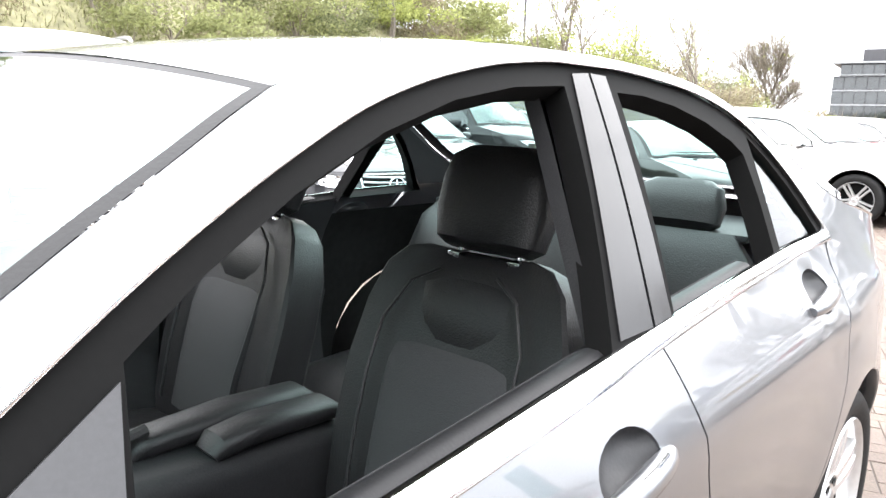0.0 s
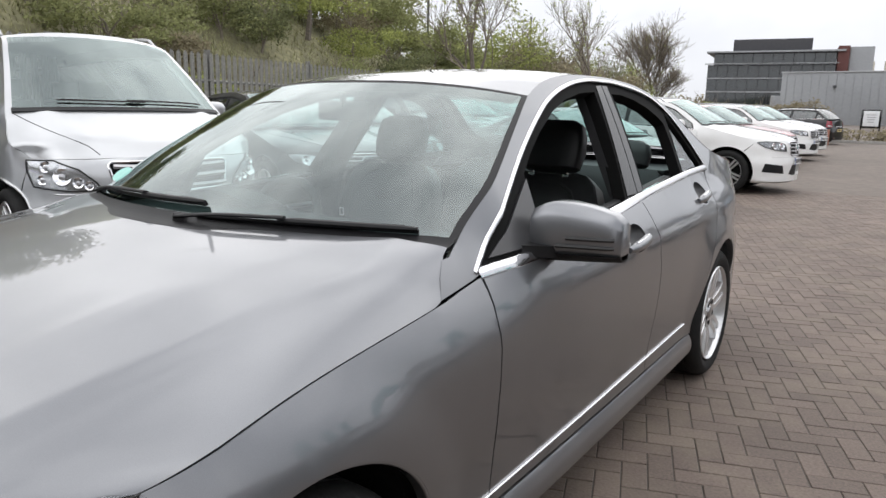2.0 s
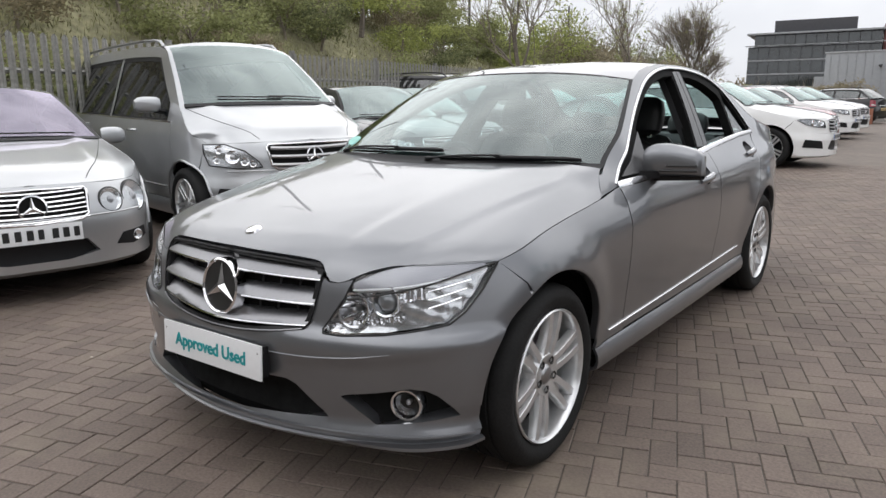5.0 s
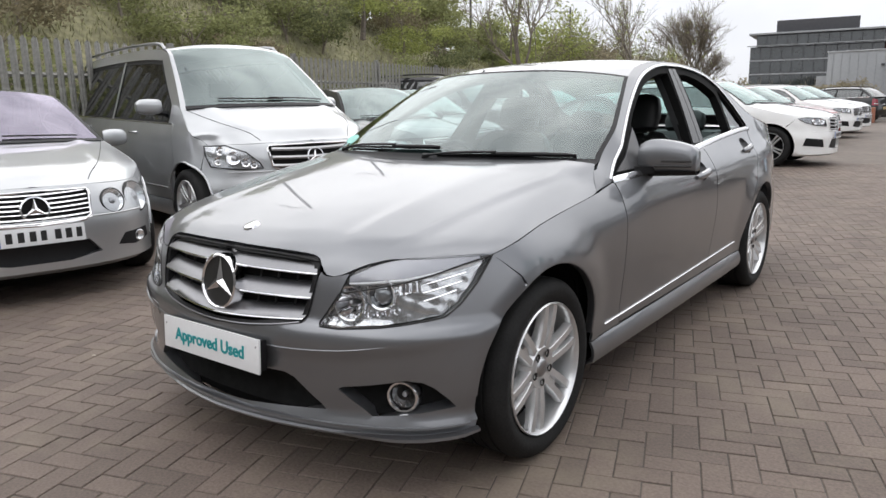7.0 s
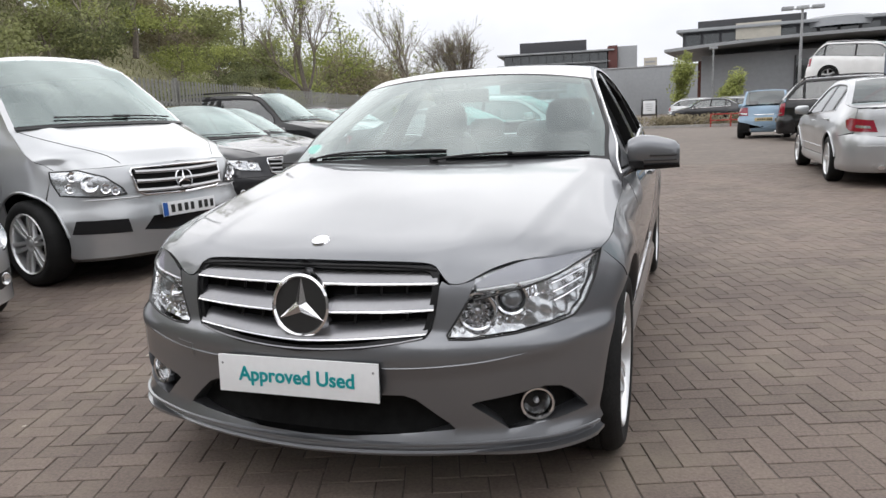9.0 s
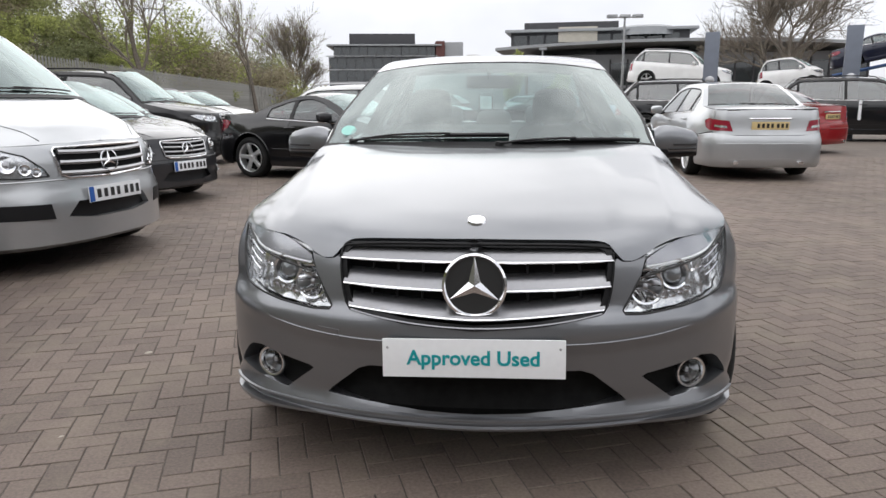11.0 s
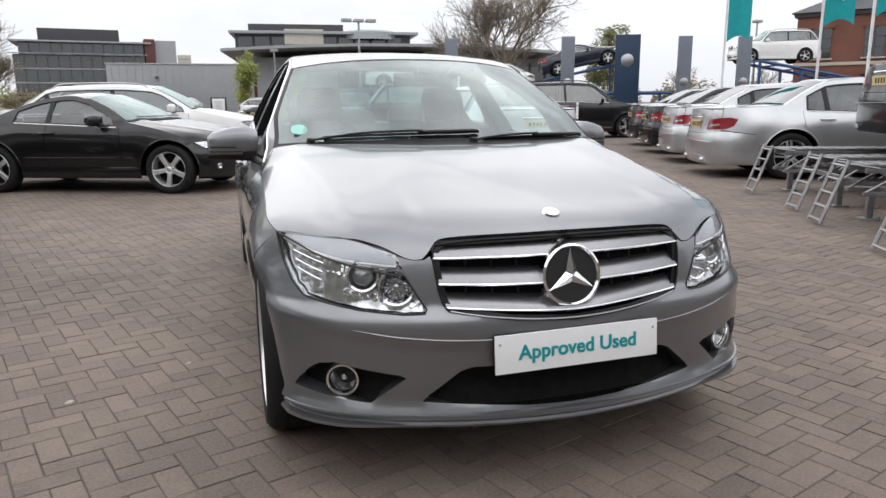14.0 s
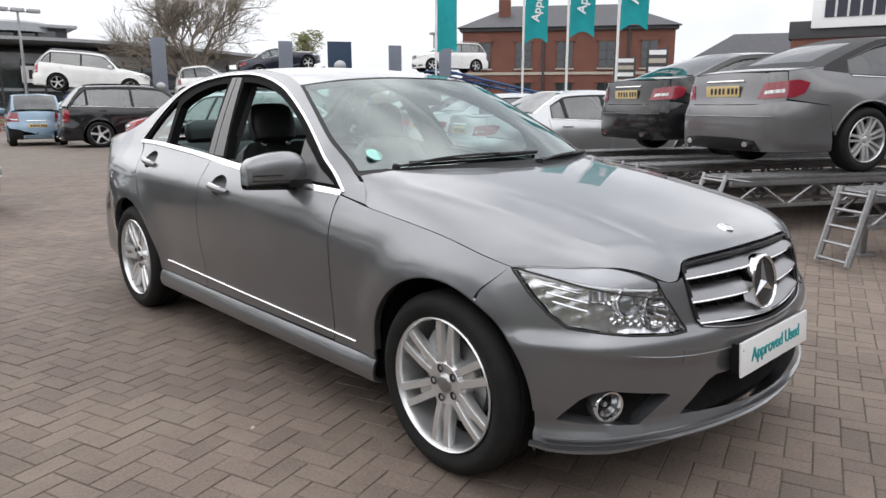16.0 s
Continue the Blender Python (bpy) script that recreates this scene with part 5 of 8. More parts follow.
part("gear_lever", moved(join(lathe([(0.0, 0.10), (0.02, 0.095), (0.026, 0.07), (0.018, 0.045), (0.01, 0.02), (0.012, -0.02)], 18, "z")), Matrix.Translation((0.01, 1.16, 0.69))), CHROME, console, "chrome-topped gear lever")
part("gear_gaiter", moved(lathe([(0.045, 0.0), (0.03, 0.02), (0.014, 0.045)], 18, "z"), Matrix.Translation((0.01, 1.16, 0.675))), LEATHER, console)
# door cards with grab bars
for doors, y0, y1 in ((front_doors, 0.72, 1.72), (rear_doors, 1.86, 2.34)):
    for g, door in ((1, doors[0]), (-1, doors[1])):
        fn = (lambda s, z: BH.at(s, z, -0.085 - 0.03 * math.exp(-(((z - 0.66) / 0.06) ** 2)))) if g > 0 else (lambda s, z: MIRROR @ BH.at(s, z, -0.085 - 0.03 * math.exp(-(((z - 0.66) / 0.06) ** 2))))
        loop = sy([(y0, 0.32), (y1, 0.32), (y1, BELT(y1) - 0.004)] + [(y, BELT(y) - 0.004) for y in np.linspace(y1, y0, 6)[1:]])
        part("door_card", patch(loop, fn, 0.06, flange=0, flip=g > 0), DASH, door, "charcoal inner door panel")
        mm = MIRROR if g < 0 else Matrix()
        part("card_trim", tube([mm @ BH.on(y, 0.80 + 0.02 * (y - y0), -0.09) for y in np.linspace(y0 + 0.05, y1 - 0.05, 8)], 0.012, 6), SATIN, door, "satin silver door strip")
        part("window_sill_rubber", tube([mm @ BH.on(y, BELT(y) + 0.006, -0.045) for y in np.linspace(y0 + 0.16 if y0 < 1 else y0 - 0.05, y1 - 0.08, 10)], [0.018] * 10, 6, 0.35), TRIM, door)
for g in (1, -1):
    mm = MIRROR if g < 0 else Matrix()
    part("seat_belt", loft([[mm @ (BH.on(y, z, -0.10) + Vector((0, dy, 0))) for dy in (-0.023, 0.023)] for y, z in ((1.80, 1.26), (1.79, 1.0), (1.76, 0.7), (1.74, 0.40))], closed=False), TRIM, hero, "black seat belt")
    part("inner_pillar", loft([[mm @ BH.on(y + dy, z, o) for dy, o in ((-0.07, -0.05), (-0.06, -0.09), (0.06, -0.09), (0.07, -0.05))] for y, z in ((1.72, 0.9), (1.77, 1.1), (1.81, 1.25), (1.84, 1.36))], closed=False), DASH, hero)
    part("inner_pillar", loft([[mm @ BH.on(y + dy, RAIL(y) - 0.02, o) for dy, o in ((0.02, -0.03), (0.06, -0.06), (0.10, -0.03))] for y in np.linspace(0.66, 1.3, 7)], closed=False), DASH, hero)
for mm in (Matrix(), MIRROR):
    part("inner_rear_pillar", moved(patch(sy([(2.78, 1.03), (2.69, 1.12), (2.60, 1.21), (2.5, 1.28), (2.42, 1.33), (2.6, 1.255), (2.8, 1.155), (2.98, 1.08), (3.02, 1.03)]), lambda s, z: BH.at(s, z, -0.03), 0.06, flange=0, flip=True), mm), DASH, hero)
mirror_in = new("inside_mirror")
mirror_in.parent = hero
part("inside_mirror_shell", box(0.23, 0.03, 0.065, 0.012, (0, 1.06, 1.262)), TRIM, mirror_in)
part("inside_mirror_stem", tube([(0, 1.055, 1.27), (0, 1.04, 1.322)], 0.01, 8), TRIM, mirror_in)
tick = rounded_rect(0.024, 0.034, 0.002, 1)
part("seat_tag", tube([(-0.60 + q[0], 1.690, 0.795 + q[1]) for q in tick + tick[:1]], 0.0018, 4), PLATE_WHITE, hero, "small white tag on the far seat")

# ---- other cars ----
def plate_on(car, m, rear=False):
    """A number plate: backing and plain bars."""
    pl = new("number_plate")
    pl.parent = car
    pl.matrix_basis = m
    part("plate", box(0.52, 0.008, 0.111, 0.002), PLATE_YELLOW if rear else PLATE_WHITE, pl, "yellow number plate" if rear else "white number plate")
    for x, w in ((-0.165, 0.05), (-0.10, 0.05), (-0.035, 0.05), (0.025, 0.045), (0.105, 0.05), (0.165, 0.05), (0.225, 0.045)):
        part("plate_bar", box(w * 0.72, 0.002, 0.062, 0, (x, -0.005, 0)), INK, pl)
    if not rear:
        part("plate_band", box(0.045, 0.0016, 0.105, 0, (-0.235, -0.005, 0)), BLUE_INK, pl)


def ring_badge(car, at, r=0.08, tilt=-8):
    b = new("badge")
    b.parent = car
    b.matrix_basis = Matrix.Translation(at) @ pose(0, 0, 0, tilt, 0, 0)
    part("badge_disc", lathe([(0.0, 0.004), (r * 0.88, 0.004)], 24, "y"), DARK_VOID, b)
    part("badge_ring", lathe([(r * 0.86, 0.02), (r * 0.87, -0.004), (r, -0.002), (r * 1.02, 0.02)], 28, "y"), CHROME, b)
    part("badge_star", point_star(r * 0.88, r * 0.2, 0.012), CHROME, b, smooth=0)


def car(name, label, paint_mat, m, fo=0.82, wb=2.8, ro=1.0, w=0.9, h=1.45, r=0.32, zn=0.76, yc=0.55, zc=0.97, yrf=1.2, yrr=2.4, yrb=3.05, zrb=1.08, zd=1.02, wr=0.57, zb=(0.90, 1.0),
        doors=4, hatch=False, lamps="sweep", glass_mat=None, rims=(5, False), grille_mat=None, group="parked cars", roof_mat=None, rails=False, tail="corner", seats=True, grille_h=0.2, pillar=0.0, gw=0.40, bars=0,
        plate_z=0.45, slot_z=0.30, slot_h=0.09, strip_z=0.535, pocket=None, screen=None, lamp_mat=None, valance=None):
    """A parked car with its main panels, glass, lamps, wheels and plates."""
    glass_mat, grille_mat = glass_mat or FAR_GLASS, grille_mat or SATIN
    c = thing(name, label, "car", group, m)
    L = wb + ro
    B = Body(
        plan=[(0, -fo), (0.18 * w, -fo + 0.003), (0.38 * w, -fo + 0.03), (0.58 * w, -fo + 0.09), (0.75 * w, -fo + 0.19), (0.87 * w, -fo + 0.34), (0.94 * w, -fo + 0.54), (0.975 * w, -0.02), (w, 0.35 * wb), (w, 0.7 * wb), (0.985 * w, wb), (0.96 * w, wb + 0.45 * ro), (0.90 * w, wb + 0.75 * ro), (0.76 * w, L - 0.09), (0.5 * w, L - 0.03), (0.2 * w, L - 0.003), (0, L)],
        front=[(0.12, -0.12), (0.19, -0.05), (0.215, 0.0), (0.25, 0.012), (0.29, 0.0), (0.45, 0.004), (0.54, 0.0), (0.58, -0.02), (zn - 0.08, -0.05), (zn, -0.09), (zn + 0.06, -0.16)],
        side=[(0.12, -0.12), (0.19, -0.05), (0.22, -0.015), (0.30, -0.012), (0.34, -0.03), (0.45, -0.02), (0.60, -0.002), (zb[0] - 0.15, 0.0), (zb[0] - 0.04, -0.025), (zb[0] + 0.05, -0.065), (lerp(zb[0], h, 0.5), -0.05 - 0.42 * (w - wr)), (h - 0.03, -(w - wr)), (h + 0.05, -(w - wr) - 0.05)],
        rear=[(0.12, -0.12), (0.2, -0.04), (0.25, 0.0), (0.5, 0.01), (0.62, 0.0), (0.68, -0.025), (zd, -0.08), (zd + 0.1, -0.12 if hatch else -0.16), (h, -0.34 if hatch else -0.5)],
        arches=[(0, r, r + 0.06), (wb, r, r + 0.06)],
        blend_front=(-fo + 0.35, -0.1),
        blend_rear=(wb + 0.35 * ro, wb + 0.75 * ro),
        flare=0.015,
    )
    rail = curve([(yc, zc), (lerp(yc, yrf, 0.5), lerp(zc, h - 0.05, 0.57)), (yrf, h - 0.07), (lerp(yrf, yrr, 0.4), h - 0.03), (yrr, h - 0.06), (lerp(yrr, yrb, 0.5), lerp(h - 0.06, zrb, 0.42)), (yrb, zrb)])
    belt = lambda y: lerp(zb[0], zb[1], (y - yc) / (yrb - yc))
    tipy = -fo + 0.46
    wing_z = curve([(tipy, zn - 0.01), (0.6 * tipy, lerp(zn, zc, 0.20)), (0.0, lerp(zn, zc, 0.54)), (yc, zc)] if pillar else [(tipy, zn - 0.01), (0.0, lerp(zn, zc, 0.45)), (yc, zc)])
    S = lambda p: [(B.sy(y), z) for y, z in p]
    X = lambda p: [(B.sx(x * w), z) for x, z in p]
    R = r + 0.06

    def flank(nm, loop, mat, out=0.0, label="", par=None, **kw):
        obs = []
        for k, g in enumerate((1, -1)):
            fn = (lambda s, z: B.at(s, z, out)) if g > 0 else (lambda s, z: MIRROR @ B.at(s, z, out))
            obs.append(part(nm, patch(loop, fn, flip=g < 0, **kw), mat, par[k] if par else c, label))
        return obs

    # nose
    half = [(0.0, zn)] + X([(0.3, zn), (0.6, zn - 0.01)]) + S([(tipy, zn - 0.012), (-0.6 * R, r + 0.8 * R)] + arc(0, r, R, 125, 200, 8) + [(-R + 0.03, 0.19)]) + X([(0.8, 0.19), (0.4, 0.19)]) + [(0.0, 0.19)]
    gx0, gz0 = 0.43, slot_z
    slot = [(B.sx(abs(x) * w) * (1 if x > 0 else -1), z) for x, z in ((gx0, gz0), (gx0 - 0.09, gz0 + slot_h), (-gx0 + 0.09, gz0 + slot_h), (-gx0, gz0), (-0.2, gz0 - 0.03), (0.2, gz0 - 0.03))]
    part("front_bumper", patch(half_outline(half), B.at, 0.06, [slot], 0.012, 0.05), paint_mat, c)
    part("lower_grille", patch([(s, z) for s, z in ((-B.sx(0.5 * w), slot_z - 0.06), (B.sx(0.5 * w), slot_z - 0.06), (B.sx(0.5 * w), slot_z + slot_h + 0.03), (-B.sx(0.5 * w), slot_z + slot_h + 0.03))], lambda s, z: B.at(s, z, -0.045), 0.08, flange=0), TRIM, c)
    flank("fog_lamp_recess", X(pocket or [(0.56, 0.32), (0.62, 0.39), (0.82, 0.40), (0.84, 0.33), (0.70, 0.30)]), TRIM, 0.004, step=0.07, flange=0.004)
    if not pocket:
        for g in (1, -1):
            p = B.at(g * B.sx(0.74 * w), 0.352, 0.004)
            part("fog_lamp", moved(lathe([(0.0, -0.002), (0.022, -0.004), (0.032, -0.010), (0.037, -0.008), (0.038, 0.01)], 18, "y"), Matrix.Translation(p) @ pose(0, 0, 0, 0, 0, g * 24)), REFLECTOR, c)
    gt, gb = zn - 0.03, zn - 0.03 - grille_h
    gl_ = X([(0.0, gb), (gw * 0.8, gb + 0.012), (gw * 0.92, gb + 0.04), (gw, gt - 0.02), (gw * 0.96, gt), (0.0, gt + 0.004)])
    gl_ = [(0.0, gb)] + gl_[1:-1] + [(0.0, gt + 0.004)]
    gr = new("radiator_grille")
    gr.parent = c
    part("grille_mesh", patch(half_outline(gl_), lambda s, z: B.at(s, z, 0.004), 0.06, flange=0.006), DARK_VOID, gr)
    part("grille_frame", tube([B.at(s, z, 0.008) for s, z in dense(half_outline(gl_), 0.06)] + [B.at(0, gb, 0.008)], 0.010, 6, caps=False), CHROME, gr)
    bars_n = bars or (3 if gw > 0.42 else 4)
    for k in range(bars_n):
        zz = lerp(gb, gt, (k + 0.5) / bars_n)
        part("slat", tube([B.at(s, zz + 0.012 * (s / B.sx(gw * w)) ** 2, 0.010) for s in np.linspace(-B.sx(gw * w * 0.93), B.sx(gw * w * 0.93), 13)], {3: 0.021, 4: 0.014}.get(bars_n, 0.007), 6, 0.8), grille_mat, gr)
    ring_badge(c, B.at(0, lerp(gb, gt, 0.5), 0.022), 0.085)
    for g in (1, -1):
        hl = new("headlamp")
        hl.parent = c
        fn = (lambda s, z, o: B.at(s, z, o)) if g > 0 else (lambda s, z, o: MIRROR @ B.at(s, z, o))
        if lamps == "round":
            for x, rr in ((0.57, 0.082), (0.785, 0.108)):
                p = fn(B.sx(x * w), zn - 0.125, 0.0)
                mm = Matrix.Translation(p) @ pose(0, 0, 0, -14, 0, g * (20 if x < 0.7 else 38))
                part("lamp_ring", moved(lathe([(rr + 0.004, 0.03), (rr + 0.004, -0.006), (rr - 0.004, -0.012)], 28, "y"), mm), INK, hl)
                part("reflector", moved(lathe([(0.0, 0.02), (rr * 0.5, 0.014), (rr - 0.006, -0.008)], 24, "y"), mm), REFLECTOR, hl)
                part("bulb_shield", moved(lathe([(0.0, -0.01), (rr * 0.28, -0.006), (rr * 0.32, 0.02)], 16, "y"), mm), SATIN, hl)
                part("lens", moved(lathe([(0.0, -0.022), (rr * 0.6, -0.019), (rr - 0.004, -0.011)], 24, "y"), mm), CLEAR, hl)
        else:
            lo = zn - (0.17 if lamps == "sweep" else 0.25)
            bowls = ((B.sx(0.62 * w), lo + 0.08, 0.05), (B.sx(0.76 * w), lo + 0.08, 0.048))
            loop = X([(0.50, lo), (0.74, lo + 0.02), (0.86, lo + 0.06)]) + S([(tipy - 0.0, zn - 0.035)]) + X([(0.86, zn - 0.02), (0.66, zn - 0.035), (0.53, zn - 0.07)])
            if lamps == "tall":
                loop = X([(0.52, zn - 0.215), (0.70, zn - 0.222)]) + S([(tipy - 0.06, zn - 0.200), (tipy + 0.0, zn - 0.10), (tipy + 0.02, zn - 0.022)]) + X([(0.82, zn - 0.018), (0.66, zn - 0.075), (0.55, zn - 0.165)])
                bowls = ((B.sx(0.60 * w), zn - 0.185, 0.030), (B.sx(0.665 * w), zn - 0.165, 0.036), (B.sx(0.76 * w), zn - 0.125, 0.058), (B.sx(0.85 * w), zn - 0.065, 0.036), (B.sx(0.86 * w), zn - 0.150, 0.034))
            part("reflector", patch(loop, lambda s, z: fn(s, z, 0.003), 0.05, flange=0.006, flip=g < 0), lamp_mat or LAMP_HOUSE, hl)
            lo_path = [fn(s, z, 0.006) for s, z in dense(loop, 0.06)]
            part("lamp_seal", tube(lo_path + [lo_path[0]], 0.006, 5, caps=False), INK, hl)
            part("cover", patch(loop, lambda s, z: fn(s, z, 0.008), 0.06, flange=0.0, flip=g < 0), CLEAR, hl)
            for sb, zb_, rr in bowls:
                p = fn(sb, zb_, 0.004)
                mm = Matrix.Translation(p) @ pose(0, 0, 0, -14, 0, g * 30)
                part("lamp_bowl", moved(lathe([(0.0, -0.004), (rr * 0.5, 0.002), (rr * 0.8, -0.004), (rr, -0.007), (rr + 0.006, 0.004)], 20, "y"), mm), CHROME, hl)
                part("lamp_ball", moved(lathe([(0.0, -0.012), (rr * 0.34, -0.008), (rr * 0.4, 0.0)], 16, "y"), mm), SATIN, hl)
    part("bumper_strip", tube([B.at(s, strip_z, 0.001) for s in np.linspace(-B.sx(0.8 * w), B.sx(0.8 * w), 17)], 0.006, 6), paint_mat, c)
    plate_on(c, Matrix.Translation(B.at(0, plate_z, 0.012)) @ pose(0, 0, 0, -3, 0, 0))
    # bonnet
    ns = np.linspace(0, B.sy(tipy), 40)
    nz = np.array([B.at(float(s), zn - 0.012 * smooth01(float(s), 0, B.sy(tipy))) for s in ns])
    ed = np.array([B.on(float(y), wing_z(float(y))) for y in np.linspace(tipy, yc, 14)])
    eb = (ed[:, 1] - ed[0, 1]) / (ed[-1, 1] - ed[0, 1])
    ey, ez = ed[-1, 1], ed[-1, 2]
    ycc = yc - 0.22
    front_c = lambda q: (float(np.interp(q * nz[-1, 0], nz[:, 0], nz[:, 1])), float(np.interp(q * nz[-1, 0], nz[:, 0], nz[:, 2])))
    cowl_c = lambda q: (ycc + (ey - ycc) * q**2.2, zc + 0.02 + (ez - zc - 0.02) * q**3)
    bfn = crown(front_c, cowl_c, curve([(0, zn), (0.06, zn + 0.028), (0.2, lerp(zn, zc, 0.38)), (0.5, lerp(zn, zc, 0.68)), (1, zc + 0.02)]), curve(list(zip(eb, ed[:, 2]))), curve(list(zip(eb, ed[:, 0]))), 3.0,
                lambda q, b: 0.012 * math.exp(-(((q - lerp(0.5, 0.72, b)) / 0.08) ** 2)) * smooth01(b, 0, 0.15))
    part("bonnet", sheet(lambda a, b: bfn(math.sin(math.pi * (a - 0.5)) * 0.995, lerp(0.004, 1, b**1.3)), 36, 20, 0.012), paint_mat, c, smooth=40)
    for g in (1, -1):
        part("bonnet_seam", tube([bfn(g * lerp(gw + 0.08, 0.95, b), lerp(0.05, 0.98, b)) for b in np.linspace(0, 1, 20)], 0.003, 5), INK, c)
    # flanks
    y1 = yc + 0.06
    yB = lerp(yc, yrb, 0.46) if doors == 4 else lerp(yc, yrb, 0.58)
    arch_top = r + R
    flank("front_wing", S([(tipy, zn - 0.012)] + [(y, wing_z(y)) for y in np.linspace(tipy + 0.03, yc, 14)] + [(y1, belt(y1)), (y1 - 0.02, 0.6), (y1, 0.35), (R + 0.01, 0.35)] + arc(0, r, R, 5, 125, 12)), paint_mat, step=0.07)
    seam = [(wb - R - 0.02, 0.35), (wb - R - 0.01, 0.5), (wb - 0.75 * R, r + 0.75 * R), (wb - 0.4 * R, r + R + 0.05), (wb - 0.35 * R, belt(wb - 0.35 * R))]
    if doors == 4:
        flank("front_door", S([(y1 + 0.005, belt(y1)), (y1 - 0.014, 0.6), (y1 + 0.006, 0.354), (yB, 0.354), (yB + 0.01, 0.6), (yB - 0.02, belt(yB))]), paint_mat, step=0.09)
        flank("rear_door", S([(yB - 0.014, belt(yB)), (yB + 0.016, 0.6), (yB + 0.006, 0.354)] + [(y - 0.006, z) for y, z in seam]), paint_mat, step=0.09)
    else:
        flank("front_door", S([(y1 + 0.005, belt(y1)), (y1 - 0.014, 0.6), (y1 + 0.006, 0.354), (yB, 0.354), (yB + 0.03, 0.6), (yB, belt(yB))]), paint_mat, step=0.09)
        seam = [(yB + 0.008, 0.354), (yB + 0.037, 0.6), (yB + 0.007, belt(yB))]
    flank("sill", S([(R + 0.01, 0.20), (wb - R - 0.01, 0.20), (wb - R - 0.02, 0.348), (R + 0.01, 0.348)]), paint_mat, step=0.08)
    # window line, set in from the roof rail
    if hatch:
        yend = yrb - 0.10
    else:
        yend = yrb - 0.30
    top = [(y, max(rail(y) - 0.6 * pillar - (0.055 if y > yrf - 0.2 else 0.075 + 0.7 * pillar), belt(y) + 0.012)) for y in np.linspace(yc + 0.16 + pillar, yend, 16)]
    dlo = top + [(yend + 0.02, belt(yend) + 0.01)] + [(y, belt(y) + 0.008) for y in np.linspace(yend, yc + 0.12 + pillar, 6)]
    qp = [(y, rail(y)) for y in np.linspace(yc, yrb, 20)]
    if hatch:
        qp += [(L - 0.22, zrb - 0.1), (L - 0.2, 0.70)]
    else:
        qp += [(lerp(yrb, L - 0.2, 0.5), lerp(zrb, zd, 0.6)), (L - 0.2, zd), (L - 0.2, 0.72)]
    qp += [(wb + R + 0.1, 0.66), (wb + R + 0.02, 0.40)] + arc(wb, r, R, 14, 178, 16)
    qp += seam + [(y, belt(y)) for y in np.linspace(seam[-1][0] - 0.05, y1, 6)]
    flank("body_side", S(qp), paint_mat, step=0.08, holes=[S(dlo)], hole_flange=0.02)
    if roof_mat:
        ya, yz = yc + 0.55, yend + 0.03
        cloth = [(y, rail(y) + 0.004) for y in np.linspace(ya, yrb, 14)] + [(yrb + 0.02, zrb - 0.03), (yz, belt(yz) + 0.03)] + [(y, z + 0.006) for y, z in reversed(top) if y > ya]
        flank("fabric_side", S(cloth), roof_mat, 0.004, "black fabric roof side", step=0.08, flange=0.006)
    # panes and pillars
    cuts = [yB]
    if doors == 4 or hatch:
        cuts.append(lerp(yB, yend, 0.74))
    flank("window_rubber", S(dlo), TRIM, -0.012, step=0.09, flange=0.0, holes=[[(lerp(s, B.sy(yB), 0.03), lerp(z, belt(yB) + 0.18, 0.10)) for s, z in S(dlo)]])
    flank("side_window", [(lerp(s, B.sy(yB), 0.02), lerp(z, belt(yB) + 0.18, 0.06)) for s, z in S(dlo)], glass_mat, -0.016, "tinted side glass", step=0.09, flange=0.0)
    for yq in cuts:
        zt = rail(yq) - 0.05
        if zt > belt(yq) + 0.08:
            flank("window_pillar", S([(yq - 0.035, belt(yq) + 0.005), (yq + 0.035, belt(yq) + 0.005), (yq + 0.055, zt), (yq - 0.015, zt)]), paint_mat if pillar and yq == cuts[0] else TRIM, -0.008, step=0.1, flange=0.0)
    for g in (1, -1):
        mm = MIRROR if g < 0 else Matrix()
        part("belt_trim", tube([mm @ B.on(y, belt(y) + 0.004, 0.002) for y in np.linspace(yc + 0.1, yend, 12)], 0.008, 6), CHROME, c)
        part("rubbing_strip", tube([mm @ B.on(y, 0.47, 0.002) for y in np.linspace(R + 0.1, wb - R - 0.08, 10)], 0.010, 6, 0.5), paint_mat, c)
        ys = [yc + 0.95] + ([yB + 0.72] if doors == 4 else [])
        for y in ys:
            part("door_handle", tube([mm @ B.on(y + d, belt(y) - 0.10, o) for d, o in ((0, 0.0), (0.03, 0.028), (0.10, 0.034), (0.17, 0.028), (0.20, 0.0))], 0.013, 6), paint_mat, c)
        for cy in (0, wb):
            part("arch_lip", tube([mm @ B.on(y, z, 0.002) for y, z in arc(cy, r, R + 0.004, 8, 172, 18)], 0.011, 6, caps=False), paint_mat, c)
        mir = new("door_mirror")
        mir.parent = c
        p0 = B.on(yc + 0.30 + pillar, belt(yc + 0.3) + 0.03 + 0.9 * pillar)
        rings = []
        for t in (0, 0.12, 0.35, 0.6, 0.85, 1.0):
            k = (0.75, 0.95, 1, 1, 0.9, 0.55)[(0, 0.12, 0.35, 0.6, 0.85, 1.0).index(t)]
            rings.append([Vector((p0.x + 0.03 + 0.21 * t, p0.y + 0.06 * t + 0.11 * k * u * (1 if u > 0 else 0.9), p0.z + 0.055 + 0.145 * k * v)) for u, v in rounded_rect(1, 1, 0.36, 3)])
        part("mirror_shell", moved(loft(rings), mm), paint_mat, mir)
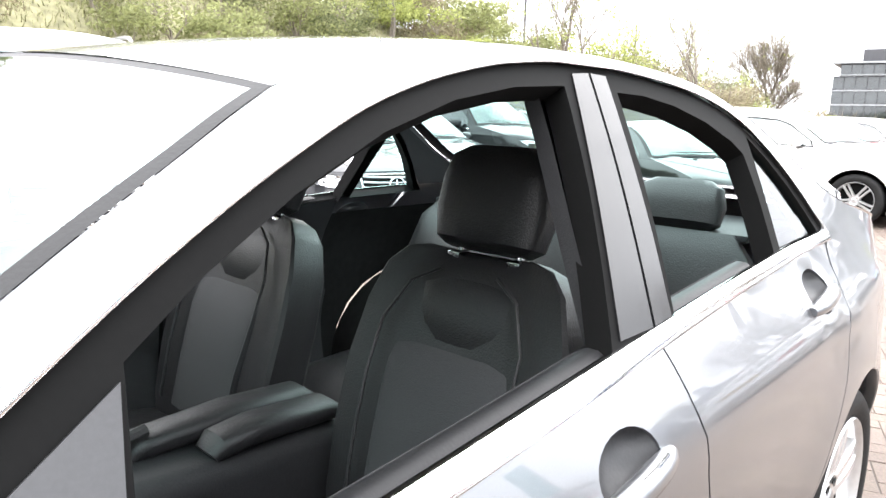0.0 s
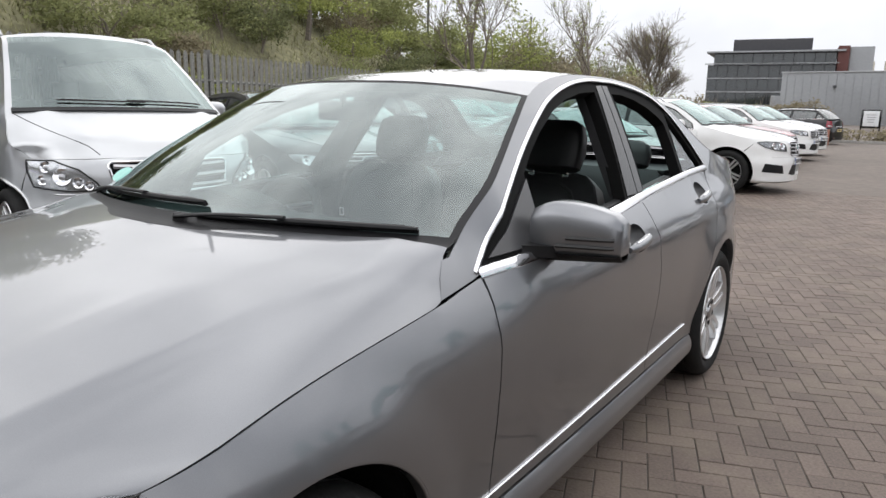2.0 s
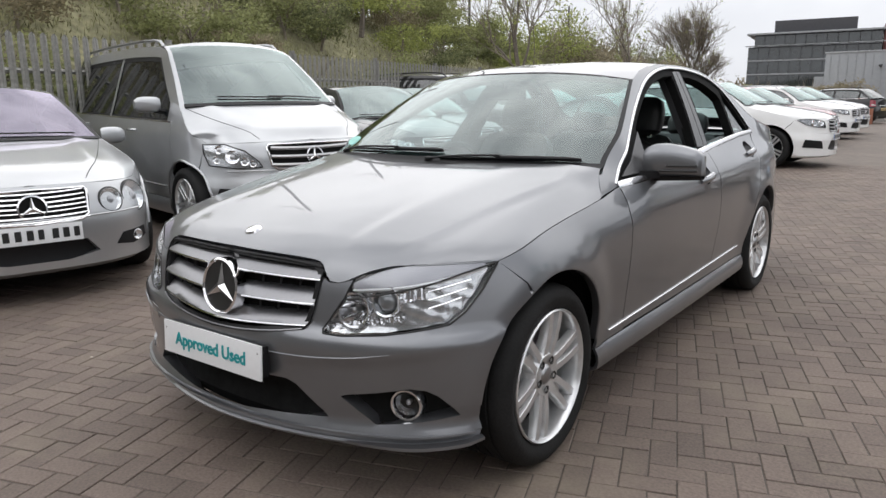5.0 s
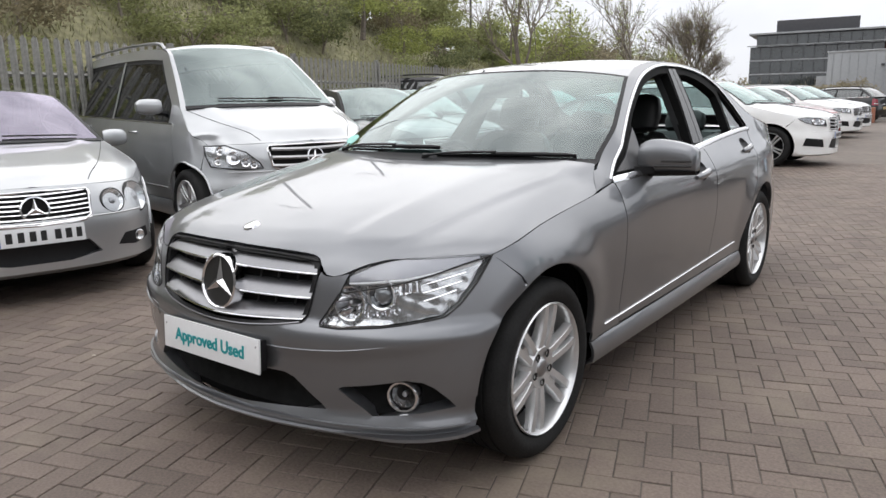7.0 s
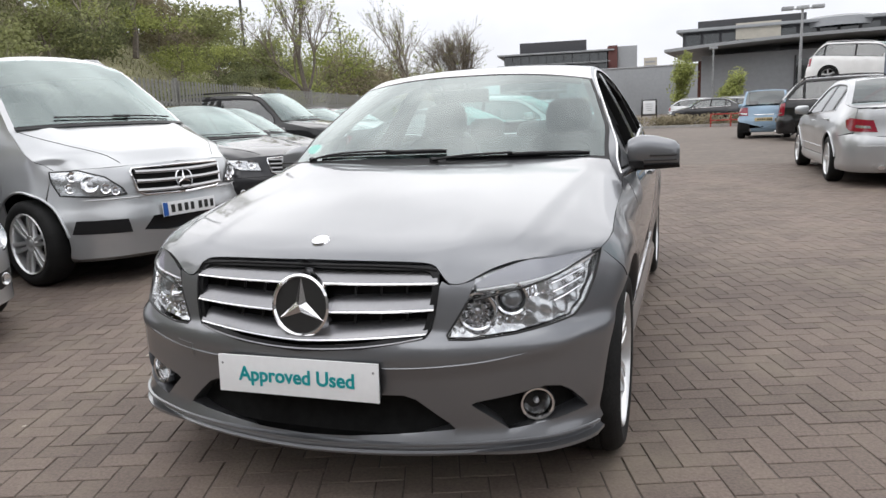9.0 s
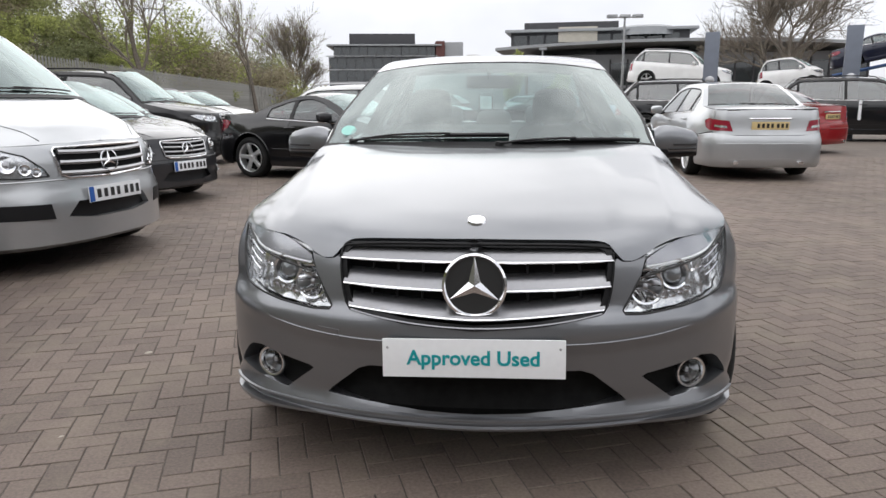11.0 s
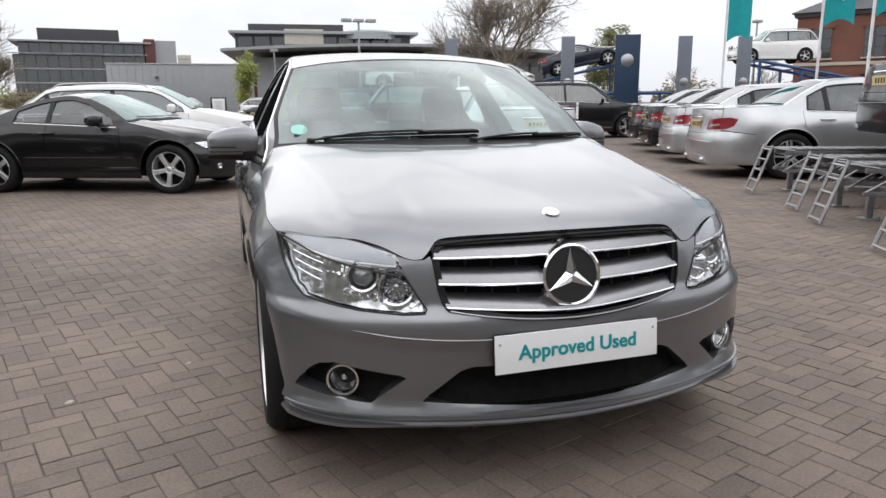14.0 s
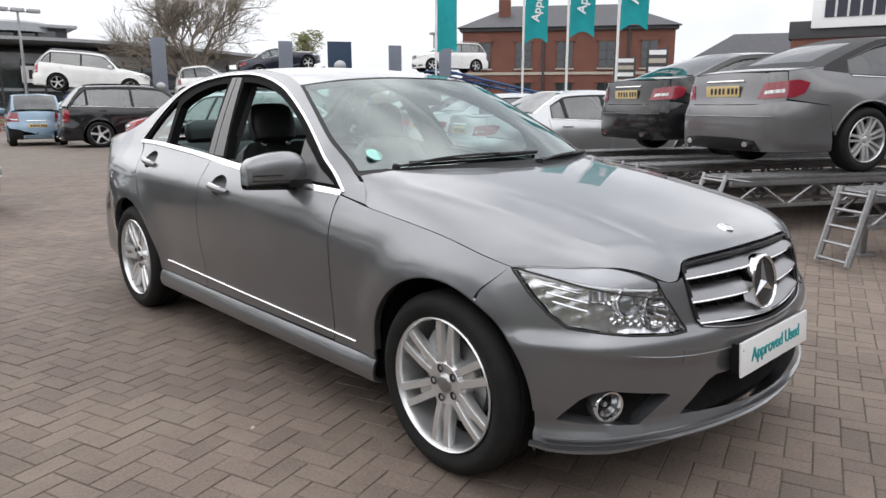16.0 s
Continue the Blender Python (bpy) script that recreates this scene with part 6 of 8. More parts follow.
        part("mirror_arm", moved(tube([p0 + Vector((-0.02, 0, -0.01)), p0 + Vector((0.08, 0.01, 0.0))], 0.028, 6), mm), TRIM, mir)
        if rails:
            part("roof_rail", tube([mm @ (B.on(y, rail(y)) + Vector((-0.02, 0, dz))) for y, dz in [(yrf + 0.05, 0.0), (yrf + 0.14, 0.05)] + [(y, 0.06) for y in np.linspace(yrf + 0.3, yrr - 0.2, 8)] + [(yrr - 0.08, 0.05), (yrr, 0.0)]], 0.016, 6), SATIN if paint_mat != BLACK_PAINT else TRIM, c, "roof rail")
    # glass and roof
    E = lambda y: B.on(y, rail(y))

    def span(ya, yb_, n=7):
        pts = [E(lerp(ya, yb_, b)) for b in np.linspace(0, 1, n)]
        t = np.linspace(0, 1, n)
        return curve(list(zip(t, [p.x for p in pts]))), curve(list(zip(t, [p.z for p in pts])))

    sxx, szz = span(yc, yrf)
    top_y = yrf - 0.10
    ws = crown(cowl_c, lambda q: (top_y + 0.10 * q**2.2, h - 0.012 + (rail(yrf) - h + 0.012) * q**2.4), curve([(0, zc + 0.02), (0.5, lerp(zc, h, 0.555)), (1, h - 0.012)]), szz, sxx)
    part("windscreen", sheet(lambda a, b: ws((2 * a - 1) * 0.95, b * (0.93 if pillar else 1)), 16, 10), screen or CAR_SCREEN, c, "windscreen").visible_shadow = False
    part("windscreen_border", join(*[sheet(lambda a, b: ws(lerp(p, q, a), b), 2, 10) for p, q in ((0.95, 1.0), (-1.0, -0.95))], *([sheet(lambda a, b: ws((2 * a - 1) * 0.95, lerp(0.93, 1, b)), 10, 2)] if pillar else [])), paint_mat if pillar else TRIM, c, kind="stuff")
    part("scuttle", sheet(lambda a, b: ws((2 * a - 1) * 0.96, lerp(-0.01, 0.035, b)) + Vector((0, -0.01, 0.006)), 12, 2, 0.008), TRIM, c)
    for x0, x1 in ((0.62, -0.02), (0.12, -0.50)) if pillar else ((0.55, 0.02), (-0.05, -0.58)):
        part("wiper", tube([ws(x / sxx(0.1), 0.08 + 0.03 * abs(x - x0)) + Vector((0, -0.012, 0.012)) for x in np.linspace(x0, x1, 7)], 0.0065, 5), TRIM, c)
    rx, rz = span(yrf, yrr, 8)
    rf = crown(lambda q: (top_y + 0.10 * q**2.2, h - 0.012 + (rail(yrf) - h + 0.012) * q**2.4), lambda q: (yrr + 0.04 * (1 - q * q), h - 0.02 + (rail(yrr) - h + 0.02) * q**2.4), curve([(0, h - 0.012), (0.4, h + 0.012), (1, h - 0.02)]), rz, rx, 2.6)
    part("roof", sheet(lambda a, b: rf(2 * a - 1, b), 16, 12), roof_mat or paint_mat, c)
    bx, bz = span(yrr, yrb, 6)
    back_y = L - 0.10 if hatch else yrb + 0.04
    rs = crown(lambda q: (yrr + 0.04 * (1 - q * q), h - 0.02 + (rail(yrr) - h + 0.02) * q**2.4), lambda q: (back_y + (yrb - back_y) * q**2.2, zrb + 0.02 - 0.02 * q**2), curve([(0, h - 0.02), (0.5, lerp(h, zrb, 0.44)), (1, zrb + 0.02)]), bz, bx)
    rk, rt = (0.66, 0.25) if roof_mat else (0.90, 0.06)
    part("rear_window", sheet(lambda a, b: rs((2 * a - 1) * rk, lerp(rt, 0.97 if not roof_mat else 0.86, b)), 12, 8), glass_mat, c, "tinted rear window")
    part("rear_window_border", join(*[sheet(lambda a, b: rs(lerp(p, q, a), b), 2, 8) for p, q in ((rk, 1.0), (-1.0, -rk))], sheet(lambda a, b: rs((2 * a - 1), lerp(0, rt, b)), 8, 4), *([sheet(lambda a, b: rs((2 * a - 1), lerp(0.86, 1, b)), 8, 2)] if roof_mat else [])), roof_mat or paint_mat, c, kind="stuff")
    # tail
    ztop = zrb - 0.02 if hatch else zd
    T = lambda p: [((B.L - s), z) for s, z in p]
    tf = lambda t, z: B.at(B.L - t, z) if t >= 0 else MIRROR @ B.at(B.L + t, z)
    hb = [(0.0, 0.20)] + T([(B.sxr(0.6 * w), 0.20)]) + T(S([(wb + R + 0.02, 0.21), (wb + R + 0.03, 0.42), (wb + R + 0.1, 0.655), (L - 0.21, 0.70)])) + T([(B.sxr(0.5 * w), 0.66)]) + [(0.0, 0.66)]
    part("rear_bumper", patch(half_outline(hb), tf, 0.07, flip=True), paint_mat, c)
    hb = [(0.0, 0.665)] + T([(B.sxr(0.66 * w), 0.67), (B.sxr(0.66 * w), ztop - 0.02)]) + [(0.0, ztop)]
    part("boot_lid", patch(half_outline(hb), tf, 0.07, flip=True), paint_mat, c)
    for g in (1, -1):
        lp_ = T([(B.sxr(0.655 * w), 0.672), (B.sxr(0.655 * w), ztop - 0.012)]) + T(S([(L - 0.19, ztop - 0.012), (L - 0.19, 0.70)]))
        part("corner_panel", patch(lp_, (lambda t, z: B.at(B.L - t, z, -0.002)) if g > 0 else (lambda t, z: MIRROR @ B.at(B.L - t, z, -0.002)), 0.06, flange=0, flip=g > 0), paint_mat, c)
    hi = min(ztop - 0.02, 0.66 + (0.42 if hatch else 0.24))
    for g in (1, -1):
        lp_ = T([(B.sxr((0.62 if hatch else 0.56) * w), 0.72), (B.sxr((0.66 if hatch else 0.62) * w), hi - 0.03)]) + T(S([(L - 0.24, hi), (L - 0.24, 0.73)] if hatch else [(L - 0.30, hi + 0.005), (L - 0.42, hi - 0.025), (L - 0.36, 0.775), (L - 0.26, 0.735)]))
        part("tail_lamp", patch(lp_, (lambda t, z: B.at(B.L - t, z, 0.008)) if g > 0 else (lambda t, z: MIRROR @ B.at(B.L - t, z, 0.008)), 0.06, flange=0.012, flip=g > 0), LENS_RED, c, "red tail lamp")
        mid_ = T([(B.sxr((0.66 if hatch else 0.64) * w), 0.765), (B.sxr((0.67 if hatch else 0.66) * w), 0.80)]) + T(S([(L - 0.17, 0.815), (L - 0.17, 0.78)]))
        part("reversing_lamp", patch(mid_, (lambda t, z: B.at(B.L - t, z, 0.011)) if g > 0 else (lambda t, z: MIRROR @ B.at(B.L - t, z, 0.011)), 0.06, flange=0.004, flip=g > 0), LAMP_HOUSE, c, "clear reversing lamp")
        part("exhaust", tube([(g * 0.5 * w, L - 0.10, 0.27), (g * 0.5 * w, L + 0.005, 0.27)], 0.04, 10, 0.7), CHROME, c)
    val = [(0.0, 0.205)] + T([(B.sxr(0.66 * w), 0.205), (B.sxr(0.60 * w), 0.31), (B.sxr(0.3 * w), 0.33)]) + [(0.0, 0.33)]
    part("rear_valance", patch(half_outline(val), lambda t, z: tf(t, z) + Vector((0, 0.006, 0)), 0.08, flip=True, flange=0.006), valance or paint_mat, c, "lower bumper")
    part("bumper_strip", tube([tf(t, 0.545) + Vector((0, 0.001, 0)) for t in np.linspace(-(B.L - B.sxr(0.78 * w)), B.L - B.sxr(0.78 * w), 15)], 0.007, 6), paint_mat, c)
    plate_on(c, Matrix.Translation(B.at(B.L, 0.60 if hatch else 0.80, 0.012)) @ pose(0, 0, 0, 3, 0, 180), True)
    part("boot_handle", tube([tf(t, 0.90 if not hatch else 0.75) + Vector((0, 0.008, 0)) for t in np.linspace(-0.3, 0.3, 6)], 0.012, 6), CHROME, c)
    if not hatch:
        dx = curve([(b, B.on(lerp(yrb, L - 0.2, b), lerp(zrb, zd, b)).x) for b in np.linspace(0, 1, 5)])
        dk = crown(lambda q: (yrb + 0.04 * (1 - q * q), zrb + 0.02 - 0.02 * q**2), lambda q: (L - 0.075 - 0.125 * q**2.4, zd + 0.004), curve([(0, zrb + 0.02), (0.85, zd + 0.025), (1, zd + 0.004)]), curve([(0, zrb), (1, zd)]), dx)
        part("boot_deck", sheet(lambda a, b: dk(2 * a - 1, b), 12, 6), paint_mat, c)
    # under parts
    for g in (1, -1):
        for cy in (0, wb):
            a = [Vector((g * (w - 0.10), y, z)) for y, z in arc(cy, r, R + 0.006, -15, 195, 12)]
            b = [Vector((g * 0.4, y, z)) for y, z in arc(cy, r, R + 0.006, -15, 195, 12)]
            part("wheel_arch_liner", join(loft([a, b], False), (b, [tuple(range(len(b)))])), DARK_VOID, c)
            wheel(c, (g * (w - 0.105), cy, r), g, r=r, rim=r * 0.71, width=0.21, spokes=rims[0], twin=rims[1], turn=7 * cy + 13 * g, detail=False)
    part("floor_pan", box(2 * w - 0.4, L + fo - 0.5, 0.04, 0, (0, (L - fo) / 2, 0.24)), DARK_VOID, c)
    part("bulkhead", box(2 * w - 0.35, 0.05, 0.6, 0, (0, yc - 0.1, 0.58)), DARK_VOID, c)
    part("dashboard", box(2 * w - 0.42, 0.35, 0.16, 0.04, (0, yc + 0.22, zc - 0.09)), DASH, c)
    if seats:
        for x in (-0.38, 0.38):
            for yy in (yB - 0.05, min(yrb - 0.45, yB + 0.85)):
                st = new("seat")
                st.parent = c
                part("seat_back", box(0.48, 0.13, 0.55, 0.05, (x, yy, zb[0] - 0.25 + (h - 1.45) * 0.5)), LEATHER, st)
                part("headrest", box(0.26, 0.09, 0.17, 0.035, (x, yy + 0.02, zb[0] + 0.14 + (h - 1.45) * 0.5)), LEATHER, st)
    return c


def at_front(x, y, deg, fo=0.82, z=0.0):
    """The pose of a car whose nose stands at x, y, turned by deg from facing -y."""
    a = radians(deg)
    return pose(x - math.sin(a) * fo, y + math.cos(a) * fo, z, 0, 0, deg)

# ---- the rows of parked cars; all stand nearly parallel ----
SALOON = dict(fo=0.83, wb=2.86, ro=1.10, w=0.91, h=1.46, zn=0.77, yc=0.55, zc=0.97, yrf=1.25, yrr=2.45, yrb=3.12, zrb=1.08, zd=1.03, wr=0.57, zb=(0.90, 1.0))
COUPE = dict(fo=0.88, wb=2.885, ro=1.20, w=0.92, h=1.39, zn=0.74, yc=0.62, zc=0.95, yrf=1.40, yrr=2.35, yrb=3.25, zrb=1.03, zd=0.99, wr=0.55, zb=(0.87, 0.95), doors=2)
ROADSTER = dict(fo=0.78, wb=2.43, ro=0.87, w=0.885, h=1.30, zn=0.70, yc=0.58, zc=0.93, yrf=1.22, yrr=1.75, yrb=2.42, zrb=1.0, zd=0.97, wr=0.54, zb=(0.85, 0.93), doors=2)
SUV = dict(fo=0.86, wb=2.92, ro=1.02, w=0.955, h=1.78, r=0.37, zn=0.98, yc=0.50, zc=1.17, yrf=1.15, yrr=3.25, yrb=3.72, zrb=1.15, zd=1.05, wr=0.63, zb=(1.10, 1.18), hatch=True, rails=True)
CROSS = dict(fo=0.88, wb=2.70, ro=0.86, w=0.90, h=1.50, r=0.345, zn=0.86, yc=0.45, zc=1.06, yrf=1.12, yrr=2.75, yrb=3.30, zrb=1.05, zd=1.0, wr=0.58, zb=(0.99, 1.08), hatch=True, rails=True, slot_z=0.33, slot_h=0.14, plate_z=0.53, strip_z=0.60, pocket=[(0.58, 0.34), (0.62, 0.47), (0.86, 0.50), (0.88, 0.37)], lamp_mat=LAMP_DARK, valance=TRIM, grille_h=0.23)
VAN = dict(fo=0.74, wb=3.36, ro=1.22, w=0.94, h=1.85, r=0.335, zn=0.90, yc=0.21, zc=1.19, yrf=0.99, yrr=4.10, yrb=4.40, zrb=1.15, zd=1.05, wr=0.62, zb=(1.06, 1.14), hatch=True, rails=True, gw=0.47, grille_h=0.215, plate_z=0.535, slot_z=0.40, slot_h=0.10, strip_z=0.655, pocket=[(0.52, 0.395), (0.54, 0.50), (0.84, 0.51), (0.86, 0.41)])
MICRO = dict(fo=0.55, wb=1.87, ro=0.34, w=0.78, h=1.54, r=0.29, zn=0.86, yc=0.10, zc=1.02, yrf=0.72, yrr=1.75, yrb=2.10, zrb=1.05, zd=0.95, wr=0.58, zb=(0.93, 1.02), hatch=True, doors=2, grille_h=0.12)

car("coupe_car", "silver coupe with four round headlamps on brick paving", SILVER_PAINT, at_front(-2.66, -0.12, 75, 0.88), lamps="round", grille_mat=CHROME, screen=VIOLET_SCREEN, bars=7, **dict(COUPE, w=0.85))
car("van", "silver people carrier van with dark rear windows", SILVER_PAINT, at_front(-2.80, 2.36, 78, 0.74), glass_mat=PRIVACY, rims=(6, True), lamps="tall", pillar=0.08, **VAN)
car("saloon_car", "dark grey saloon car parked beside the silver van", DARK_PAINT, at_front(-3.62, 5.45, 72, 0.83), **SALOON)
car("saloon_car", "black saloon car parked nose-out by the fence", BLACK_PAINT, at_front(-4.75, 7.9, 74, 0.83), **SALOON)
car("suv_car", "black off-road car with roof rails", BLACK_PAINT, at_front(-5.25, 11.0, 92, 0.86), **SUV)
car("estate_car", "silver estate car in the row by the fence", SILVER_PAINT, at_front(-6.6, 14.2, 70, 0.88), **CROSS)
car("estate_car", "white estate car in the row by the fence", WHITE_PAINT, at_front(-7.1, 17.2, 70, 0.88), **CROSS)
car("roadster_car", "black two-door roadster with its roof closed", BLACK_PAINT, pose(-1.33, 8.15, 0, 0, 0, 67.5), rims=(5, False), **ROADSTER)
car("crossover_car", "white crossover car with a black lower grille", WHITE_PAINT, pose(-1.0, 12.1, 0, 0, 0, 88), rims=(5, True), **CROSS)
car("saloon_car", "pale grey saloon car in the row", SILVER_PAINT, at_front(-1.15, 15.3, 80, 0.83), **SALOON)
car("saloon_car", "dark red saloon car in the row", RED_PAINT, at_front(-1.05, 18.2, 80, 0.83), **SALOON)
car("crossover_car", "white crossover car further along the row", WHITE_PAINT, at_front(-0.95, 21.2, 80, 0.88), **CROSS)
car("crossover_car", "white crossover car at the end of the row", WHITE_PAINT, at_front(-1.1, 24.2, 76, 0.88), **CROSS)
car("hatchback_car", "black hatchback parked beyond the row", BLACK_PAINT, pose(-5.1, 35.2, 0, 0, 0, 255), **CROSS)

car("saloon_car", "silver saloon car seen from behind with a yellow plate", SILVER_PAINT, pose(3.87, 9.05 + 2.86, 0, 0, 0, 180), **SALOON)
car("saloon_car", "red saloon car behind the silver one", RED_PAINT, at_front(7.2 - 4.79 * 0.574, 13.6 + 4.79 * 0.819, 215, 0.83), **SALOON)
film_car = car("suv_car", "black off-road car with a white sticker on its door pillar", BLACK_PAINT, pose(11.7, 18.6, 0, 0, 0, 72), rims=(5, True), **SUV)
part("door_film", box(0.006, 0.08, 0.52, 0.002, (-0.958, 1.62, 0.86)), PLATE_WHITE, film_car, "white protective film strip")
BIG = dict(SALOON, wb=3.03, ro=1.18, w=0.935, h=1.48, r=0.34)
car("saloon_car", "large silver saloon car seen from behind", SILVER_PAINT, pose(10.1, 5.66, 0, 0, 0, 68), rims=(5, True), **BIG)
car("saloon_car", "silver saloon car behind the large one", SILVER_PAINT, pose(10.9, 8.1, 0, 0, 0, 68), **SALOON)
car("saloon_car", "black saloon car at the end of the silver cars", BLACK_PAINT, pose(11.9, 10.4, 0, 0, 0, 68), **SALOON)
car("saloon_car", "dark saloon car further along that row", DARK_PAINT, pose(13.2, 13.1, 0, 0, 0, 68), **SALOON)
car("micro_car", "pale blue two-seat micro car seen from behind", BLUE_PAINT, pose(3.75, 24.6, 0, 0, 0, 170), **MICRO)
car("suv_car", "black off-road car beside the micro car", BLACK_PAINT, pose(4.7 + 2.8, 21.2 - 0.5, 0, 0, 0, 80), **SUV)
car("estate_car", "silver estate car beyond the hedge", SILVER_PAINT, pose(3.5, 44, 0, 0, 0, 80), seats=False, **CROSS)
car("saloon_car", "white saloon car beyond the hedge", WHITE_PAINT, pose(8.5, 43, 0, 0, 0, 260), seats=False, **SALOON)
car("saloon_car", "red saloon car beyond the hedge", RED_PAINT, pose(13.5, 41, 0, 0, 0, 250), seats=False, **SALOON)
car("saloon_car", "dark saloon car beyond the hedge", DARK_PAINT, pose(0.8, 42.5, 0, 0, 0, 258), seats=False, **SALOON)
car("hatchback_car", "silver hatchback beyond the hedge", SILVER_PAINT, pose(5.8, 46, 0, 0, 0, 85), seats=False, **CROSS)
car("estate_car", "white estate car far down the lot", WHITE_PAINT, pose(-6.5, 47, 0, 0, 0, 260), seats=False, **CROSS)

# two cars up on the aluminium display ramps
DECK = 0.565
car("convertible_car", "grey convertible with a black fabric roof on a ramp", paint("mid_grey_paint", (0.16, 0.16, 0.165), 0.6), pose(8.47, 0.30, DECK, 0, 0, 64), rims=(7, True), roof_mat=TRIM, valance=TRIM, **dict(COUPE, wb=2.76, ro=1.1, w=0.895))
car("coupe_car", "black coupe on the ramp beside it", BLACK_PAINT, pose(9.85, 2.50, DECK, 0, 0, 67), rims=(5, True), valance=TRIM, **dict(COUPE, wb=2.76, ro=1.1, w=0.895))


def ramp(label, m, length=4.9, lean=0.20, aside=0.28):
    """An aluminium display ramp: two lattice beams, tread plates, legs and ladder-like drive-on rails."""
    rp = thing("display_ramp", label, "ramp", "display ramps", m)
    top = DECK - 0.01
    for g in (-1, 1):
        part("tread", box(0.42, length, 0.03, 0.006, (g * 0.72, length / 2, top - 0.015)), ALUMINIUM, rp)
        for k in range(int(length / 0.16)):
            part("tread_bar", box(0.40, 0.02, 0.008, 0, (g * 0.72, 0.1 + k * 0.16, top + 0.003)), ALUMINIUM, rp)
        for dx in (-0.2, 0.2):
            x = g * 0.72 + dx
            part("beam", box(0.05, length, 0.05, 0.006, (x, length / 2, top - 0.06)), ALUMINIUM, rp)
            part("lower_beam", box(0.04, length, 0.04, 0.006, (x, length / 2, top - 0.28)), ALUMINIUM, rp)
            for k in range(8):
                y = k * length / 8
                part("brace", tube([(x, y, top - 0.28), (x, y + length / 16, top - 0.07), (x, y + length / 8, top - 0.28)], 0.014, 6), ALUMINIUM, rp)
        for y in (0.15, length / 2, length - 0.15):
            part("leg", box(0.06, 0.06, top - 0.3, 0.006, (g * 0.72, y, (top - 0.3) / 2 + 0.02)), ALUMINIUM, rp)
            part("foot", box(0.16, 0.16, 0.02, 0.004, (g * 0.72, y, 0.01)), STEEL, rp)
        ld = new("ladder")
        ld.parent = rp
        tagged(ld, "aluminium drive-on ladder leaning on the ramp")
        xl = g * 0.72 + aside
        for dx in (-0.15, 0.15):
            part("rail", tube([(xl + dx, -0.24 - lean, 0.022), (xl + dx, -0.24, top + 0.05)], 0.026, 6, 0.6), ALUMINIUM, ld)
            part("hook", tube([(xl + dx, -0.245, top + 0.02), (xl + dx, 0.02, top - 0.02)], 0.018, 6, 0.7), ALUMINIUM, ld)
        for t in (0.05, 0.26, 0.48, 0.70, 0.91):
            y, z = lerp(-0.24 - lean, -0.24, t), lerp(0.022, top + 0.05, t)
            part("rung", tube([(xl - 0.15, y, z), (xl + 0.15, y, z)], 0.018, 6, 0.7), ALUMINIUM, ld)
    for y in (0.3, length / 2, length - 0.3):
        part("cross_beam", box(1.9, 0.05, 0.05, 0.006, (0, y, top - 0.27)), ALUMINIUM, rp)
    return rp


ramp("aluminium car display ramp with ladders under a convertible", pose(4.55, 2.22, 0, 0, 0, -116), 5.3)
ramp("aluminium car display ramp with ladders under a coupe", pose(5.58, 4.31, 0, 0, 0, -113), 5.1)
ramp("empty aluminium car display ramp with ladders", pose(3.64, -0.34, 0, 0, 0, -118), 4.9, 0.16)

# car transporters at the far side of the lot
BLUE_STEEL = material("blue_painted_steel", (0.02, 0.06, 0.16), 0.45, 0.1, grain=0.1, scale=20, stain=0.25, stain_scale=2)


def transporter(label, m, length=11.0, lift=0.0, perch=None):
    t = thing("car_transporter", label, "transporter", "car transporters", m)
    for g in (-1, 1):
        part("deck_rail", tube([(g * 1.1, y, 1.55 + lift * y / length) for y in (0, length)], 0.09, 6), BLUE_STEEL, t)
        part("chassis_rail", tube([(g * 1.0, y, 0.75) for y in (0, length)], 0.13, 6), BLUE_STEEL, t)
        for k in range(5):
            y = k * length / 4
            part("post", box(0.12, 0.12, 0.95 + lift * k / 4, 0.01, (g * 1.1, y, 1.1 + lift * k / 8)), BLUE_STEEL, t)
        for y in (1.2, 2.3, length - 1.5):
            wheel(t, (g * 1.0, y, 0.48), g, r=0.48, rim=0.3, width=0.28, spokes=8, twin=False, detail=False)
    if perch:
        x, y0, z0, y1, z1 = perch
        for g in (-0.72, 0.72):
            part("perch_rail", tube([(x + g, y0, z0), (x + g, y1, z1)], 0.07, 6), BLUE_STEEL, t)
            for y in (lerp(y0, y1, 0.12), lerp(y0, y1, 0.85)):
                z = lerp(z0, z1, (y - y0) / (y1 - y0))
                part("perch_post", box(0.09, 0.09, z - 1.5, 0.008, (x + g, y, (z + 1.5) / 2)), BLUE_STEEL, t)
    for k in range(9):
        y = k * length / 8
        part("deck_bar", tube([(-1.1, y, 1.55 + lift * y / length), (1.1, y, 1.55 + lift * y / length)], 0.05, 6), BLUE_STEEL, t)
    return t


transporter("blue steel car transporter carrying three cars", pose(20.6, 29.3, 0, 0, 0, 70), 14, 0.0, (-0.5, 2.3, 3.02, 6.3, 2.17))
car("suv_car", "white off-road car up on the transporter", WHITE_PAINT, pose(9.9, 33.0, 1.60, 4, 0, 70), seats=False, **SUV)
car("micro_car", "white and black micro car up on the transporter", WHITE_PAINT, pose(13.9, 31.6, 1.60, -6, 0, 72), seats=False, **MICRO)
car("hatchback_car", "navy car tilted up on the transporter", NAVY_PAINT, pose(17.5, 29.9, 2.93, -12, 0, 70), seats=False, **ROADSTER)
transporter("blue steel car transporter with a white car", pose(35.2, 28.0, 0, 0, 0, 75), 9, 1.62)
